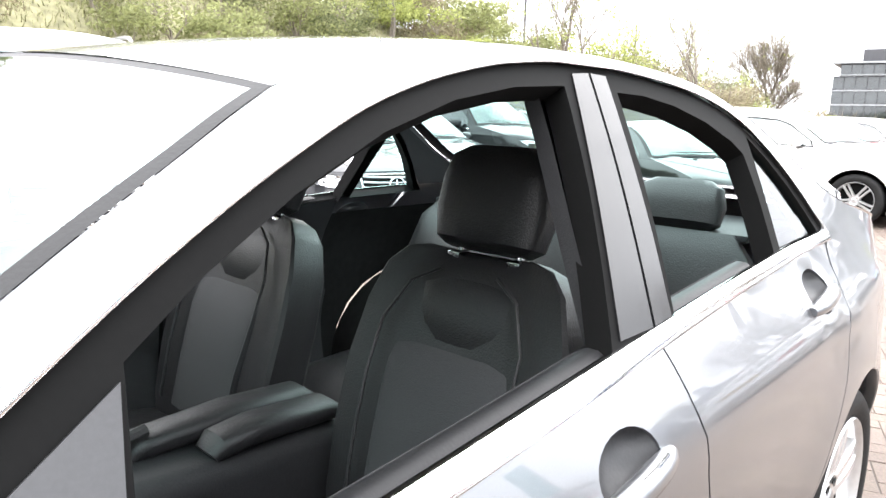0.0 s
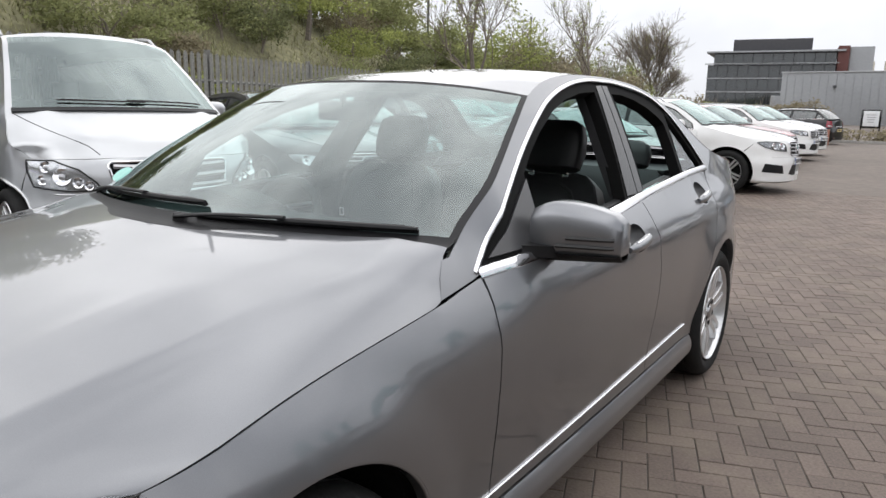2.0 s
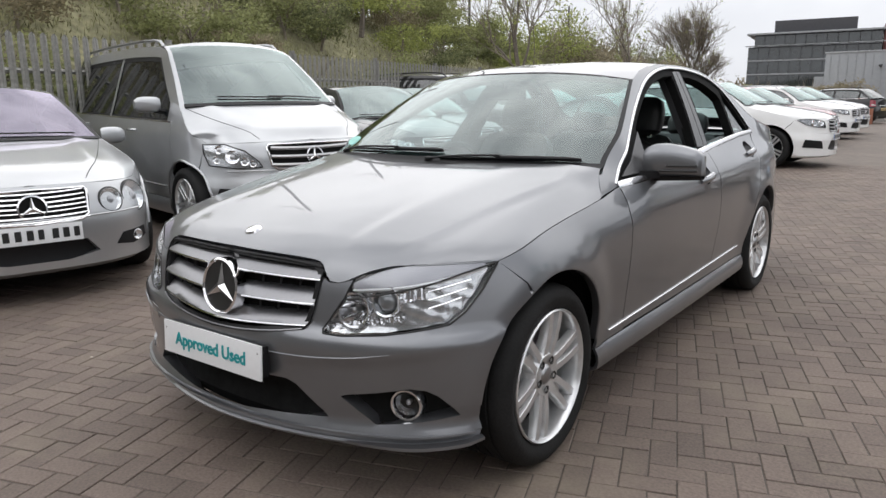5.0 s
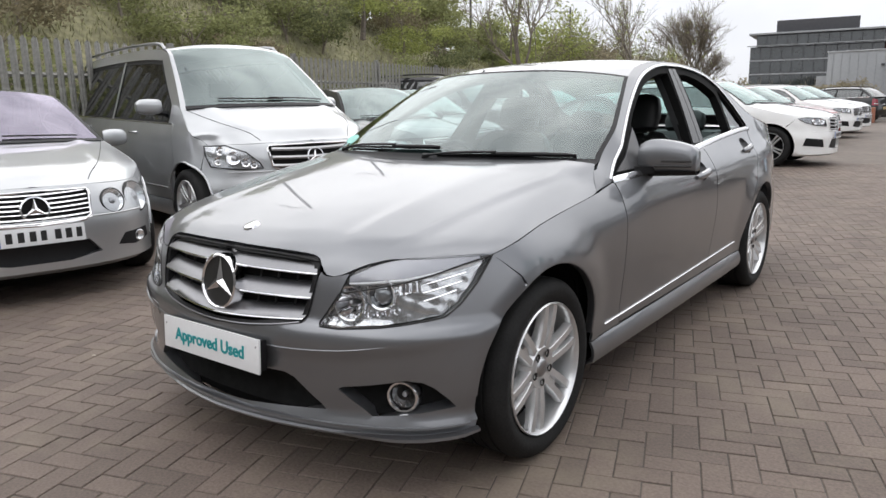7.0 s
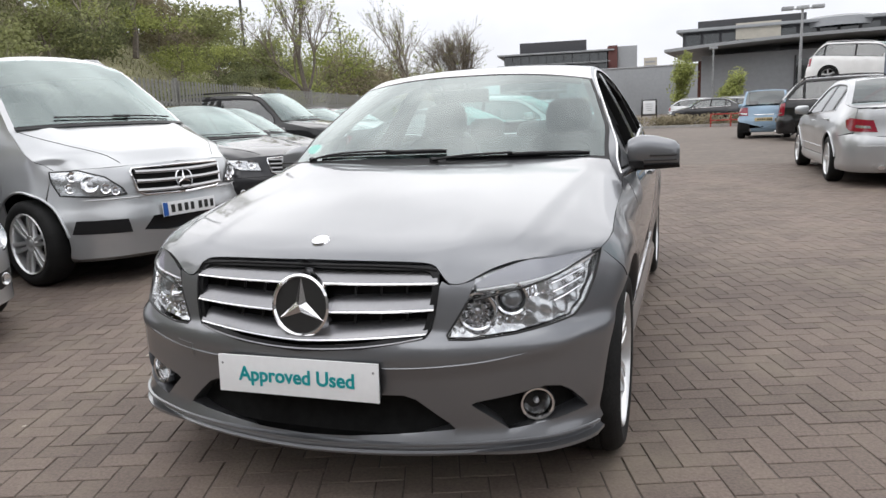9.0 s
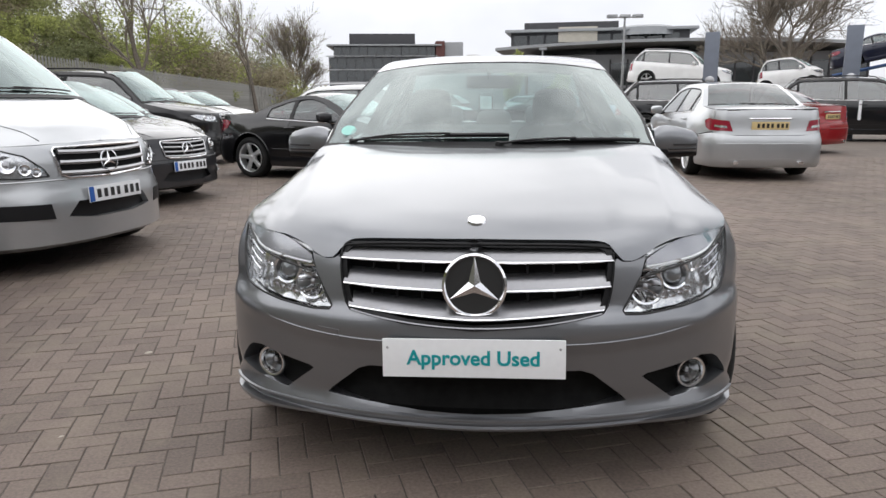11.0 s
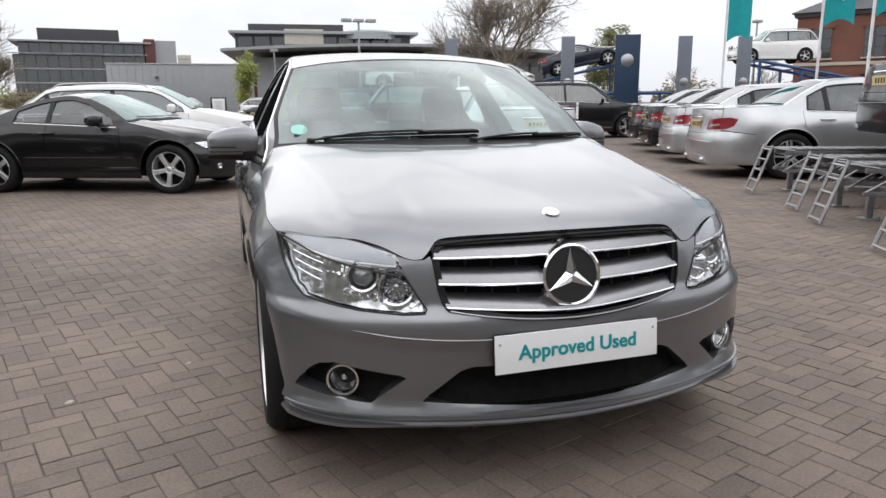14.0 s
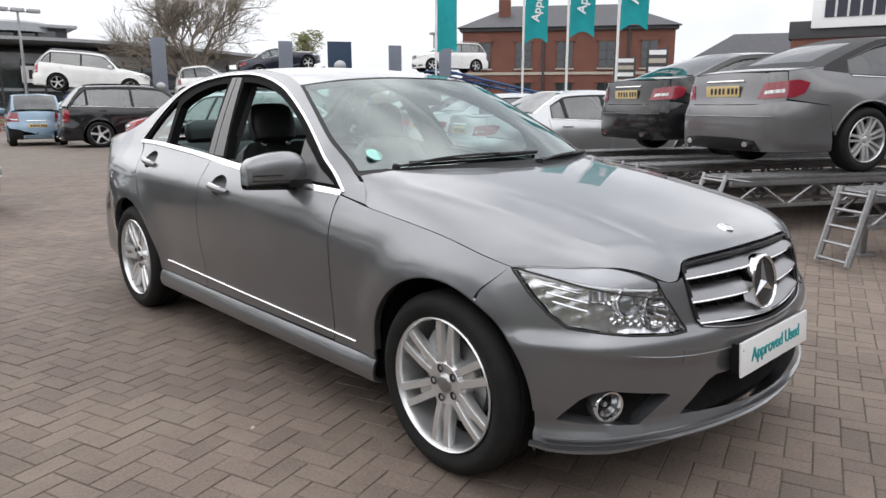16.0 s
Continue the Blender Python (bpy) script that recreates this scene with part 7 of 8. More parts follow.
car("suv_car", "white off-road car on the second transporter", WHITE_PAINT, pose(27.3, 31.8, 3.17, 0, 0, 250), seats=False, **SUV)

# ---- ground: brick paving in herringbone, laid about 19 degrees askew ----
BRICK = material("brown_paver", (0.138, 0.106, 0.088), 0.78, 0, grain=0.22, scale=90, bump=0.5, stain=0.16, stain_scale=1.1, rand=0.15, dust=(0.225, 0.188, 0.140))
BRICK_JOINED = material("brown_paver_field", (0.138, 0.106, 0.088), 0.78, 0, grain=0.22, scale=90, bump=0.5, stain=0.18, stain_scale=0.6, island=0.15, dust=(0.225, 0.188, 0.140))
SAND = material("joint_sand", (0.085, 0.073, 0.062), 0.95, 0, grain=0.3, scale=60, stain=0.2, stain_scale=1.0)


def far_paving():
    """Paving too far off to show its joints: brick tone with broad wear, faint courses at the pavers' size."""
    m = material("brick_paving_far", (0.124, 0.100, 0.083), 0.8, 0, grain=0.2, scale=7, stain=0.12, stain_scale=0.25, dust=(0.20, 0.168, 0.136))
    return m


GROUND = far_paving()
ground = part("ground", ([Vector((x, y, -0.0036)) for x, y in ((-900, -900), (900, -900), (900, 900), (-900, 900))], [(0, 1, 2, 3)]), SAND, smooth=0)
tagged(ground, "jointing sand and ground under the paving", kind="structure")
LAY = pose(0, 0, 0, 0, 0, 19.2) @ pose(0.037, 0.076, 0)
BW, BL_, GAP = 0.092, 0.184, 0.0044


def herring(reach):
    """Cells of the herringbone: middle and turn of each paver within reach."""
    n = int(reach / BW) + 4
    for i in range(-n, n):
        for j in range(-n, n):
            k = (i - j) % 4
            if k == 0:
                yield (i + 1) * BW, (j + 0.5) * BW, 0
            elif k == 2:
                yield (i + 0.5) * BW, (j + 0.0) * BW, 1


def paver(l, w):
    """A chamfered block without its hidden underside."""
    a, b, c = l / 2, w / 2, 0.0022
    V = [(-a, -b, -0.012), (a, -b, -0.012), (a, b, -0.012), (-a, b, -0.012), (-a, -b, -c), (a, -b, -c), (a, b, -c), (-a, b, -c), (-a + c, -b + c, 0), (a - c, -b + c, 0), (a - c, b - c, 0), (-a + c, b - c, 0)]
    F = [(8, 9, 10, 11)]
    for k in range(4):
        n = (k + 1) % 4
        F += [(k, n, 4 + n, 4 + k), (4 + k, 4 + n, 8 + n, 8 + k)]
    return V, F


paving = tagged(new("pavement"), "brown brick paving laid in herringbone", "paving", kind="structure")
field_v, field_f, single = [], [], []
pv, pf = paver(BL_ - GAP, BW - GAP)
rng = random.Random(7)
for x, y, t in herring(20.0):
    p = LAY @ Vector((x, y, 0))
    if not (-7.5 < p.x < 8.0 and -3.4 < p.y < 12.5):
        continue
    dz, rx, ry = rng.uniform(-0.0015, 0.0015), rng.uniform(-0.5, 0.5), rng.uniform(-0.4, 0.4)
    m = LAY @ pose(x, y, dz, rx, ry, 90 * t)
    near = (-1.75 < p.x < 1.75 and -1.95 < p.y < -0.85)
    if near and len(single) < 300:
        single.append(m)
    else:
        k = len(field_v)
        field_v += [m @ Vector(v) for v in pv]
        field_f += [tuple(i + k for i in f) for f in pf]
part("paver_field", (field_v, field_f), BRICK_JOINED, paving, smooth=0, kind="stuff")
pm = bpy.data.meshes.new("paver")
pm.from_pydata(pv, [], pf)
pm.materials.append(BRICK)
for m in single:
    ob = new("paver", pm)
    ob.parent = paving
    ob.matrix_basis = m
# the rest of the lot
o = 900
quads = [((-o, -o), (o, -o), (o, -3.4), (-o, -3.4)), ((-o, 12.5), (o, 12.5), (o, o), (-o, o)), ((-o, -3.4), (-7.5, -3.4), (-7.5, 12.5), (-o, 12.5)), ((8.0, -3.4), (o, -3.4), (o, 12.5), (8.0, 12.5))]
part("far_paving", join(*[([Vector((x, y, -0.003)) for x, y in q], [(0, 1, 2, 3)]) for q in quads]), GROUND, paving, smooth=0)

# ---- fence, bank, plants ----
PALE = material("weathered_palisade", (0.25, 0.245, 0.225), 0.65, 0.3, grain=0.2, scale=25, stain=0.3, stain_scale=2.5, island=0.15)
FX, FY, FDX, FDY = -6.8, 1.2, -0.186, 0.983


def along(l, off=0.0, z=0.0):
    return Vector((FX + FDX * l - FDY * off, FY + FDY * l + FDX * off, z))


fence = thing("palisade_fence", "grey steel palisade fence with pointed pales", "fence")
pv_, pf_ = [], []
PITCH = 0.138
TOPZ = 2.05


def pale_shape(h):
    """A W-shaped pale with a split pointed head."""
    w = 0.045
    prof = [(-w, 0.0), (-w * 0.4, -0.014), (0.0, -0.004), (w * 0.4, -0.014), (w, 0.0)]
    V, F = [], []
    for z, k in ((0.06, 1.0), (h - 0.10, 1.0), (h - 0.03, 0.85), (h, 0.25)):
        V += [Vector((x * k, y, z)) for x, y in prof]
    for i in range(3):
        for j in range(4):
            F.append((i * 5 + j, i * 5 + j + 1, (i + 1) * 5 + j + 1, (i + 1) * 5 + j))
    return V, F


pale_mesh = bpy.data.meshes.new("pale")
ps = pale_shape(TOPZ)
pale_mesh.from_pydata([tuple(v) for v in ps[0]], [], ps[1])
pale_mesh.materials.append(PALE)
rest = []
ang = math.degrees(math.atan2(FDY, FDX))
for k in range(-100, 470):
    l = k * PITCH
    m = Matrix.Translation(along(l)) @ pose(0, 0, 0, 0, 0, ang)
    if -22 <= k < 255:
        ob = new("pale", pale_mesh)
        ob.parent = fence
        ob.matrix_basis = m
    else:
        rest.append(moved(ps, m))
part("far_pale", join(*rest), PALE, fence, kind="stuff")
for z in (0.45, 1.62):
    part("rail", tube([along(-14, 0.03, z), along(66, 0.03, z)], 0.03, 4), PALE, fence)
for k in range(-5, 24):
    part("post", box(0.06, 0.08, 2.1, 0.004, along(k * 2.75, 0.06, 1.05)), PALE, fence)

GRASS = material("rough_grass_bank", (0.185, 0.175, 0.10), 0.95, 0, grain=0.35, scale=6, bump=0.8, stain=0.45, stain_scale=0.5)


def bank_z(off, l):
    k = smooth01(off, 0.6, 10.0)
    return 5.6 * k * lerp(1.0, 0.5, smooth01(l, 8, 45)) + 0.25 * noise.noise(Vector((off * 0.5, l * 0.35, 0))) * smooth01(off, 0.3, 2)


rows_ = [along(l, off, bank_z(off, l) - 0.02) for off in (0.3, 0.8, 1.6, 2.6, 3.6, 4.8, 6.0, 7.4, 8.8, 10.2, 13, 30) for l in np.linspace(-60, 130, 96)]
nb = 96
bank = part("embankment", (rows_, [(i * nb + j + 1, i * nb + j, (i + 1) * nb + j, (i + 1) * nb + j + 1) for i in range(11) for j in range(nb - 1)]), GRASS, smooth=180)
tagged(bank, "grassy embankment behind the fence", "embankment", kind="structure")

LEAF = [material("spring_leaf", c, 0.6, 0, grain=0.2, scale=3, island=0.35, spec=0.2) for c in ((0.26, 0.275, 0.125), (0.185, 0.20, 0.10), (0.32, 0.35, 0.12), (0.27, 0.235, 0.155))]
for mt in LEAF:
    nt = mt.node_tree
    pr, ou = nt.nodes["Principled BSDF"], nt.nodes["Material Output"]
    tr, mx = nt.nodes.new("ShaderNodeBsdfTranslucent"), nt.nodes.new("ShaderNodeMixShader")
    mx.inputs[0].default_value = 0.45
    nt.links.new(pr.inputs["Base Color"].links[0].from_socket, tr.inputs[0])
    nt.links.new(pr.outputs[0], mx.inputs[1])
    nt.links.new(tr.outputs[0], mx.inputs[2])
    nt.links.new(mx.outputs[0], ou.inputs[0])
TWIG = material("bare_twig", (0.21, 0.18, 0.145), 0.9, 0, grain=0.2, scale=12, island=0.25)
BARK = material("bark", (0.14, 0.118, 0.098), 0.9, 0, grain=0.3, scale=18, bump=0.6)


def leaf_cloud(rnd, blobs, count, size):
    """Small bent leaves scattered over uneven clumps."""
    V, F = [], []
    for _ in range(count):
        c, r = rnd.choice(blobs)
        d = Vector((rnd.gauss(0, 1), rnd.gauss(0, 1), rnd.gauss(0, 1))).normalized()
        p = Vector(c) + Vector((d.x * r[0], d.y * r[1], d.z * r[2])) * rnd.uniform(0.35, 1.05)
        if p.z < 0.03:
            continue
        u = Vector((rnd.gauss(0, 1), rnd.gauss(0, 1), rnd.gauss(0, 0.7))).normalized()
        v = u.orthogonal().normalized()
        s = size * rnd.uniform(0.6, 1.3)
        k = len(V)
        V += [p - u * s, p + v * s * 0.45, p + u * s, p - v * s * 0.45]
        F += [(k, k + 1, k + 2, k + 3)]
    return V, F


def branches(rnd, base, height, spread, levels=4, r0=0.10, fan=4, lean=0.25, trunk=0.3):
    """A bare branching crown, thinning outwards."""
    out = [[], [], []]

    def grow(p, d, length, r, lev):
        pts, q, dd = [p], p.copy(), d.copy()
        for _ in range(3):
            dd = (dd + Vector((rnd.gauss(0, 0.10), rnd.gauss(0, 0.10), rnd.gauss(0.03, 0.06)))).normalized()
            q = q + dd * (length / 3)
            pts.append(q.copy())
        out[min(2, levels - lev)].append(tube(pts, [r, r * 0.86, r * 0.72, r * 0.55], 5 if lev > 1 else 3, caps=False))
        if lev <= 0:
            return
        for k in range(fan):
            t = rnd.choice((1, 2, 3, 3))
            a = rnd.uniform(0, 2 * math.pi)
            side = dd.orthogonal().normalized()
            side = (side * math.cos(a) + dd.cross(side) * math.sin(a)).normalized()
            nd = (dd * rnd.uniform(0.7, 1.0) + side * spread * rnd.uniform(0.5, 1.1) + Vector((0, 0, lean))).normalized()
            grow(pts[t], nd, length * rnd.uniform(0.55, 0.8), r * 0.52, lev - 1)

    grow(Vector(base), Vector((0, 0, 1)), height * trunk, r0, levels)
    return out


def shrub(x, y, z, w, h, seed, mat, n=2600, size=0.055):
    rnd = random.Random(seed)
    t = thing("shrub", ("olive", "dark green", "bright green", "brownish")[LEAF.index(mat)] + " spring shrub on the embankment", "shrub", "embankment shrubs", Matrix.Translation((x, y, z)))
    part("stem", join(*sum(branches(rnd, (0, 0, -0.1), h * 1.35, 0.9, 3, 0.045, 4, 0.3, 0.42), [])), TWIG, t)
    blobs = [((rnd.uniform(-w, w) * 0.5, rnd.uniform(-w, w) * 0.4, rnd.uniform(0.2, 0.85) * h), (rnd.uniform(0.2, 0.4) * w, rnd.uniform(0.2, 0.4) * w, rnd.uniform(0.12, 0.3) * h)) for _ in range(9)]
    part("foliage", leaf_cloud(rnd, blobs, n, size), mat, t, smooth=0, kind="stuff")
    return t


rnd = random.Random(3)
for k in range(110):
    l = -9 + k * 0.42 if k < 60 else 16 + (k - 60) * 1.1
    l += rnd.uniform(-0.6, 0.6)
    off = rnd.choice((1.8, 3.2, 5.0, 7.0, 8.8)) + rnd.uniform(-0.8, 0.8)
    w = rnd.uniform(1.6, 2.8)
    h = rnd.uniform(0.9, 1.7) if l < 12 else rnd.uniform(1.0, 1.9)
    p = along(l, off)
    shrub(p.x, p.y, bank_z(off, l), w, h, k, rnd.choices(LEAF, (4, 4, 3, 3))[0])
# taller growth along the crest
for k in range(34):
    l, off = 3 + k * 1.75 + rnd.uniform(-0.8, 0.8), rnd.uniform(8.0, 11.5)
    h = rnd.uniform(2.2, 3.8) * (0.5 if l < 22 else 0.8)
    p = along(l, off)
    shrub(p.x, p.y, bank_z(off, l), rnd.uniform(2.6, 4.2), h, 400 + k, rnd.choices(LEAF, (4, 5, 2, 3))[0], 3000, 0.085)
# undergrowth all over the bank
tuft_v, tuft_f = [], []
for _ in range(90000):
    l, off = (rnd.uniform(-12, 14) if rnd.random() < 0.6 else rnd.uniform(14, 55)), rnd.uniform(0.4, 11)
    p = along(l, off)
    z = bank_z(off, l)
    a, s, hh = rnd.uniform(0, math.pi), rnd.uniform(0.006, 0.022), rnd.uniform(0.05, 0.26)
    k = len(tuft_v)
    d = Vector((math.cos(a) * s, math.sin(a) * s, 0))
    tip = Vector((rnd.gauss(0, 0.06), rnd.gauss(0, 0.06), hh))
    b0 = Vector((p.x, p.y, z - 0.02))
    tuft_v += [b0 - d, b0 + d, b0 + tip]
    tuft_f.append((k, k + 1, k + 2))
GRASS_BLADE = material("grass_tufts", (0.25, 0.245, 0.13), 0.8, 0, grain=0.2, scale=4, island=0.45, spec=0.2)
tagged(part("grass", (tuft_v, tuft_f), GRASS_BLADE, smooth=0), "rough grass and weeds on the bank", "grass", kind="stuff")


def bare_tree(name, label, x, y, z, h, seed, spread=0.8, levels=5, r0=0.16, fan=4, leaves=0, mat=None, trunk=0.3, lean=0.25, clump=0.16):
    rnd = random.Random(seed)
    t = thing(name, label, "tree", "trees", Matrix.Translation((x, y, z)))
    stem, limbs, twigs = branches(rnd, (0, 0, -0.2), h, spread, levels, r0, fan, lean, trunk)
    part("trunk", join(*stem), BARK, t)
    for limb in limbs:
        part("limb", limb, BARK, t)
    part("bare_crown", join(*twigs), TWIG, t, kind="stuff")
    if leaves:
        tips = [q for tw in twigs for q in tw[0][-3:]]
        blobs = [(tuple(rnd.choice(tips)), (clump, clump, clump * 0.9)) for _ in range(160)]
        part("crown", leaf_cloud(rnd, blobs, int(leaves * 1.3), 0.075 if clump < 0.3 else 0.10), mat or LEAF[2], t, smooth=0, kind="stuff")
    return t


p = along(24, 4)
bare_tree("tree", "tall thin bare tree on the bank", p.x + 1.5, p.y, 1.6, 7.0, 11, 0.55, 5, 0.13, 4, 500, LEAF[2], 0.34)
p = along(33, 3)
bare_tree("tree", "thin bare tree with a few buds", p.x + 3.4, p.y, 0.8, 9.0, 12, 0.55, 5, 0.12, 4, 250, LEAF[2], 0.30)
p = along(17, 6)
bare_tree("tree", "bare tree among the shrubs", p.x, p.y, 3.6, 6.0, 13, 0.6, 4, 0.11, 4, 300, LEAF[2], 0.34)
bare_tree("tree", "rounded budding tree at the end of the bank", -17.2, 56.0, 0.2, 15.0, 14, 0.8, 4, 0.15, 8, 500, LEAF[2], 0.20, 0.34)
for k in range(22):
    l, off = 30 + 1.7 * k + rnd.uniform(-0.6, 0.6), rnd.uniform(0.8, 5.0)
    p = along(l, off)
    shrub(p.x, p.y, bank_z(off, l), rnd.uniform(3.0, 4.4), rnd.uniform(3.4, 4.8) * (1 - 0.4 * smooth01(k, 10, 21)), 700 + k, rnd.choices(LEAF, (4, 2, 3, 4))[0], 2600, 0.09)
for k in range(7):
    shrub(-15.5 + 1.5 * k, 60 + rnd.uniform(-2, 2), 0, 2.4, rnd.uniform(1.6, 2.4), 740 + k, rnd.choices(LEAF, (4, 3, 1, 3))[0], 1500, 0.1)
bare_tree("tree", "large spreading bare tree beyond the lot", 14.5, 36.0, 0.0, 14.0, 21, 0.92, 5, 0.20, 6, 0, None, 0.23, 0.24)
bare_tree("tree", "small tree in fresh leaf", 19.5, 33.0, 0.0, 6.2, 22, 0.6, 4, 0.14, 5, 2600, LEAF[0], 0.3, 0.25, 0.34)
bare_tree("tree", "young lime-green tree by the showroom", 0.4, 50.0, 0.0, 4.6, 23, 0.32, 4, 0.06, 5, 3600, LEAF[2], 0.34, 0.3, 0.42)
bare_tree("tree", "young lime-green tree by the showroom", 3.4, 49.0, 0.0, 4.4, 24, 0.42, 4, 0.08, 5, 3600, LEAF[2], 0.32, 0.3, 0.46)
for k, (x, y) in enumerate(((55, 62), (63, 58), (70, 50), (48, 66))):
    bare_tree("tree", "distant bare tree beyond the roofs", x, y, 0, 8.0, 31 + k, 0.7, 4, 0.15, 5)

# wooded skyline behind the buildings
rnd = random.Random(77)
wood_blobs = []
for k in range(170):
    x = lerp(-85, 150, k / 169) + rnd.uniform(-1.5, 1.5)
    y = 215 - 0.55 * max(0.0, x - 20) + rnd.uniform(-6, 6)
    hh = rnd.uniform(3.0, 6.5)
    wood_blobs += [((x + rnd.uniform(-1.5, 1.5), y, hh * f), (rnd.uniform(1.5, 3.0), 2.0, hh * 0.4)) for f in (0.35, 0.7)]
woods = tagged(part("far_woods", leaf_cloud(rnd, wood_blobs, 26000, 0.55), LEAF[3], smooth=0), "brown-green belt of distant spring woods", "woods", kind="stuff")

# hedge strip with kerb, sign, barrier
HEDGE = LEAF[3]
hedge = thing("hedge", "low clipped hedge strip along the far kerb", "hedge")
rnd = random.Random(8)
part("foliage", leaf_cloud(rnd, [((rnd.uniform(-9, 16), 37.5 + rnd.uniform(-0.5, 0.5), 0.3), (0.8, 0.5, 0.38)) for _ in range(60)], 9000, 0.09), HEDGE, hedge, smooth=0, kind="stuff")
KERB = material("concrete_kerb", (0.33, 0.32, 0.30), 0.85, 0, grain=0.12, scale=30, stain=0.15, stain_scale=2)
for k in range(28):
    tagged(part("kerb", box(0.9, 0.15, 0.16, 0.015, (-9.5 + 0.915 * k, 36.6, 0.05)), KERB), "grey concrete kerb stone", "kerb", "kerbs", "structure")
board = thing("sign_board", "black-framed white notice board on legs", "sign", m=pose(-1.15, 44.0, 0, 0, 0, 4) @ Matrix.Scale(0.8, 4))
for x in (-0.55, 0.55):
    part("post", box(0.09, 0.09, 1.95, 0.008, (x, 0, 0.98)), GLOSS_BLACK, board)
part("frame", box(1.1, 0.06, 1.25, 0.01, (0, 0, 1.33)), GLOSS_BLACK, board)
part("panel", box(0.92, 0.02, 1.0, 0.004, (0, -0.035, 1.35)), PLATE_WHITE, board)
for k in range(4):
    part("text_bar", box(0.6 - 0.08 * k, 0.006, 0.05, 0, (0, -0.048, 1.6 - 0.16 * k)), SATIN, board)
RED_STEEL = material("red_painted_steel", (0.33, 0.03, 0.02), 0.5, 0, grain=0.1, scale=20)
bar = thing("barrier", "red painted steel barrier", "barrier", m=pose(3.4, 36.0, 0))
for x in np.linspace(-1.2, 3.5, 6):
    part("post", tube([(x, 0, 0), (x, 0, 0.65)], 0.035, 6), RED_STEEL, bar)
for z in (0.32, 0.62):
    part("rail", tube([(-1.2, 0, z), (3.5, 0, z)], 0.035, 6), RED_STEEL, bar)
TERRACOTTA = material("red_brick_planter", (0.30, 0.11, 0.06), 0.85, 0, grain=0.2, scale=18)
tagged(part("planter", box(0.9, 0.9, 0.65, 0.02, (-2.4, 33.3, 0.32)), TERRACOTTA), "square red-brown planter box", "planter")

# ---- buildings ----
CLAD = material("grey_metal_cladding", (0.30, 0.31, 0.32), 0.55, 0.2, grain=0.05, scale=3, stain=0.08, stain_scale=0.2)
CLAD_DARK = material("dark_cladding", (0.05, 0.05, 0.055), 0.6, 0.1, grain=0.1, scale=2)
PALE_CLAD = material("pale_stone_cladding", (0.45, 0.42, 0.36), 0.8, 0, grain=0.06, scale=3)
OFFICE_GLASS = material("office_glass", (0.03, 0.036, 0.038), 0.06, 0.15, grain=0.25, scale=0.6, coat=1.0)
REDBRICK = material("red_brickwork", (0.155, 0.066, 0.048), 0.9, 0, grain=0.2, scale=14, stain=0.15, stain_scale=0.6)
SLATE = material("grey_slate", (0.06, 0.06, 0.068), 0.7, 0, grain=0.2, scale=5)
STONE = material("pale_stone", (0.42, 0.38, 0.32), 0.85, 0, grain=0.08, scale=6)


def glazed_block(parent, x0, x1, z0, z1, depth, floors, bays, y=0.0, name="window"):
    """Storeys of separate panes between mullions and floor bands on the front face."""
    part("wall", box(x1 - x0, depth, z1 - z0, 0.02, ((x0 + x1) / 2, y + depth / 2, (z0 + z1) / 2)), CLAD_DARK, parent)
    fh, bw = (z1 - z0) / floors, (x1 - x0) / bays
    for f in range(floors):
        for b in range(bays):
            part(name, box(bw - 0.14, 0.10, fh - 0.55, 0.0, (x0 + (b + 0.5) * bw, y - 0.03, z0 + (f + 0.5) * fh)), OFFICE_GLASS, parent)
        part("floor_band", box(x1 - x0 + 0.1, 0.25, 0.32, 0.02, ((x0 + x1) / 2, y - 0.05, z0 + f * fh)), CLAD, parent)


office = thing("office_building", "five-storey glass and dark-clad office block", "building", m=pose(-26.85, 168.2, 0, 0, 0, 8) @ Matrix.Diagonal((1.045, 1, 0.93, 1)))
glazed_block(office, -14, 10, 0, 12.4, 16, 4, 12)
glazed_block(office, -13, 10, 12.4, 15.2, 14, 1, 12, 1.5)
part("roof_slab", box(26, 16, 0.4, 0.05, (-1.5, 8.5, 15.4)), CLAD, office)
part("plant_room", box(15, 10, 2.8, 0.05, (-2.0, 8, 17.0)), CLAD_DARK, office)
part("stair_tower", box(2.0, 6, 16.4, 0.05, (11.2, 4, 8.2)), material("maroon_cladding", (0.10, 0.035, 0.03), 0.7, 0, grain=0.1, scale=4), office)
part("end_wall", box(4.2, 12, 16.2, 0.05, (14.4, 8, 8.1)), CLAD, office)
part("awning", box(25, 1.2, 0.15, 0.02, (-2, -0.7, 12.6)), CLAD, office)

hall = thing("warehouse", "long plain grey metal-clad hall", "building", m=pose(-0.8, 98.5, 0, 0, 0, -1))
part("wall", box(28, 12, 6.3, 0.03, (0, 6, 3.15)), CLAD, hall)
part("annex", box(1.4, 8, 3.5, 0.03, (-14.6, 5, 1.75)), CLAD, hall)
for k in range(30):
    part("cladding_rib", box(0.05, 0.06, 6.2, 0, (-13.4 + k * 0.92, -0.02, 3.1)), CLAD, hall)
part("coping", box(28.2, 12.2, 0.16, 0.02, (0, 6, 6.32)), SATIN, hall)
part("door_canopy", box(3.2, 0.5, 0.3, 0.02, (9.5, -0.2, 2.8)), PALE_CLAD, hall)
for x in (-8, 2):
    part("wall_lamp", box(0.35, 0.4, 0.25, 0.03, (x, -0.2, 4.6)), CLAD_DARK, hall)

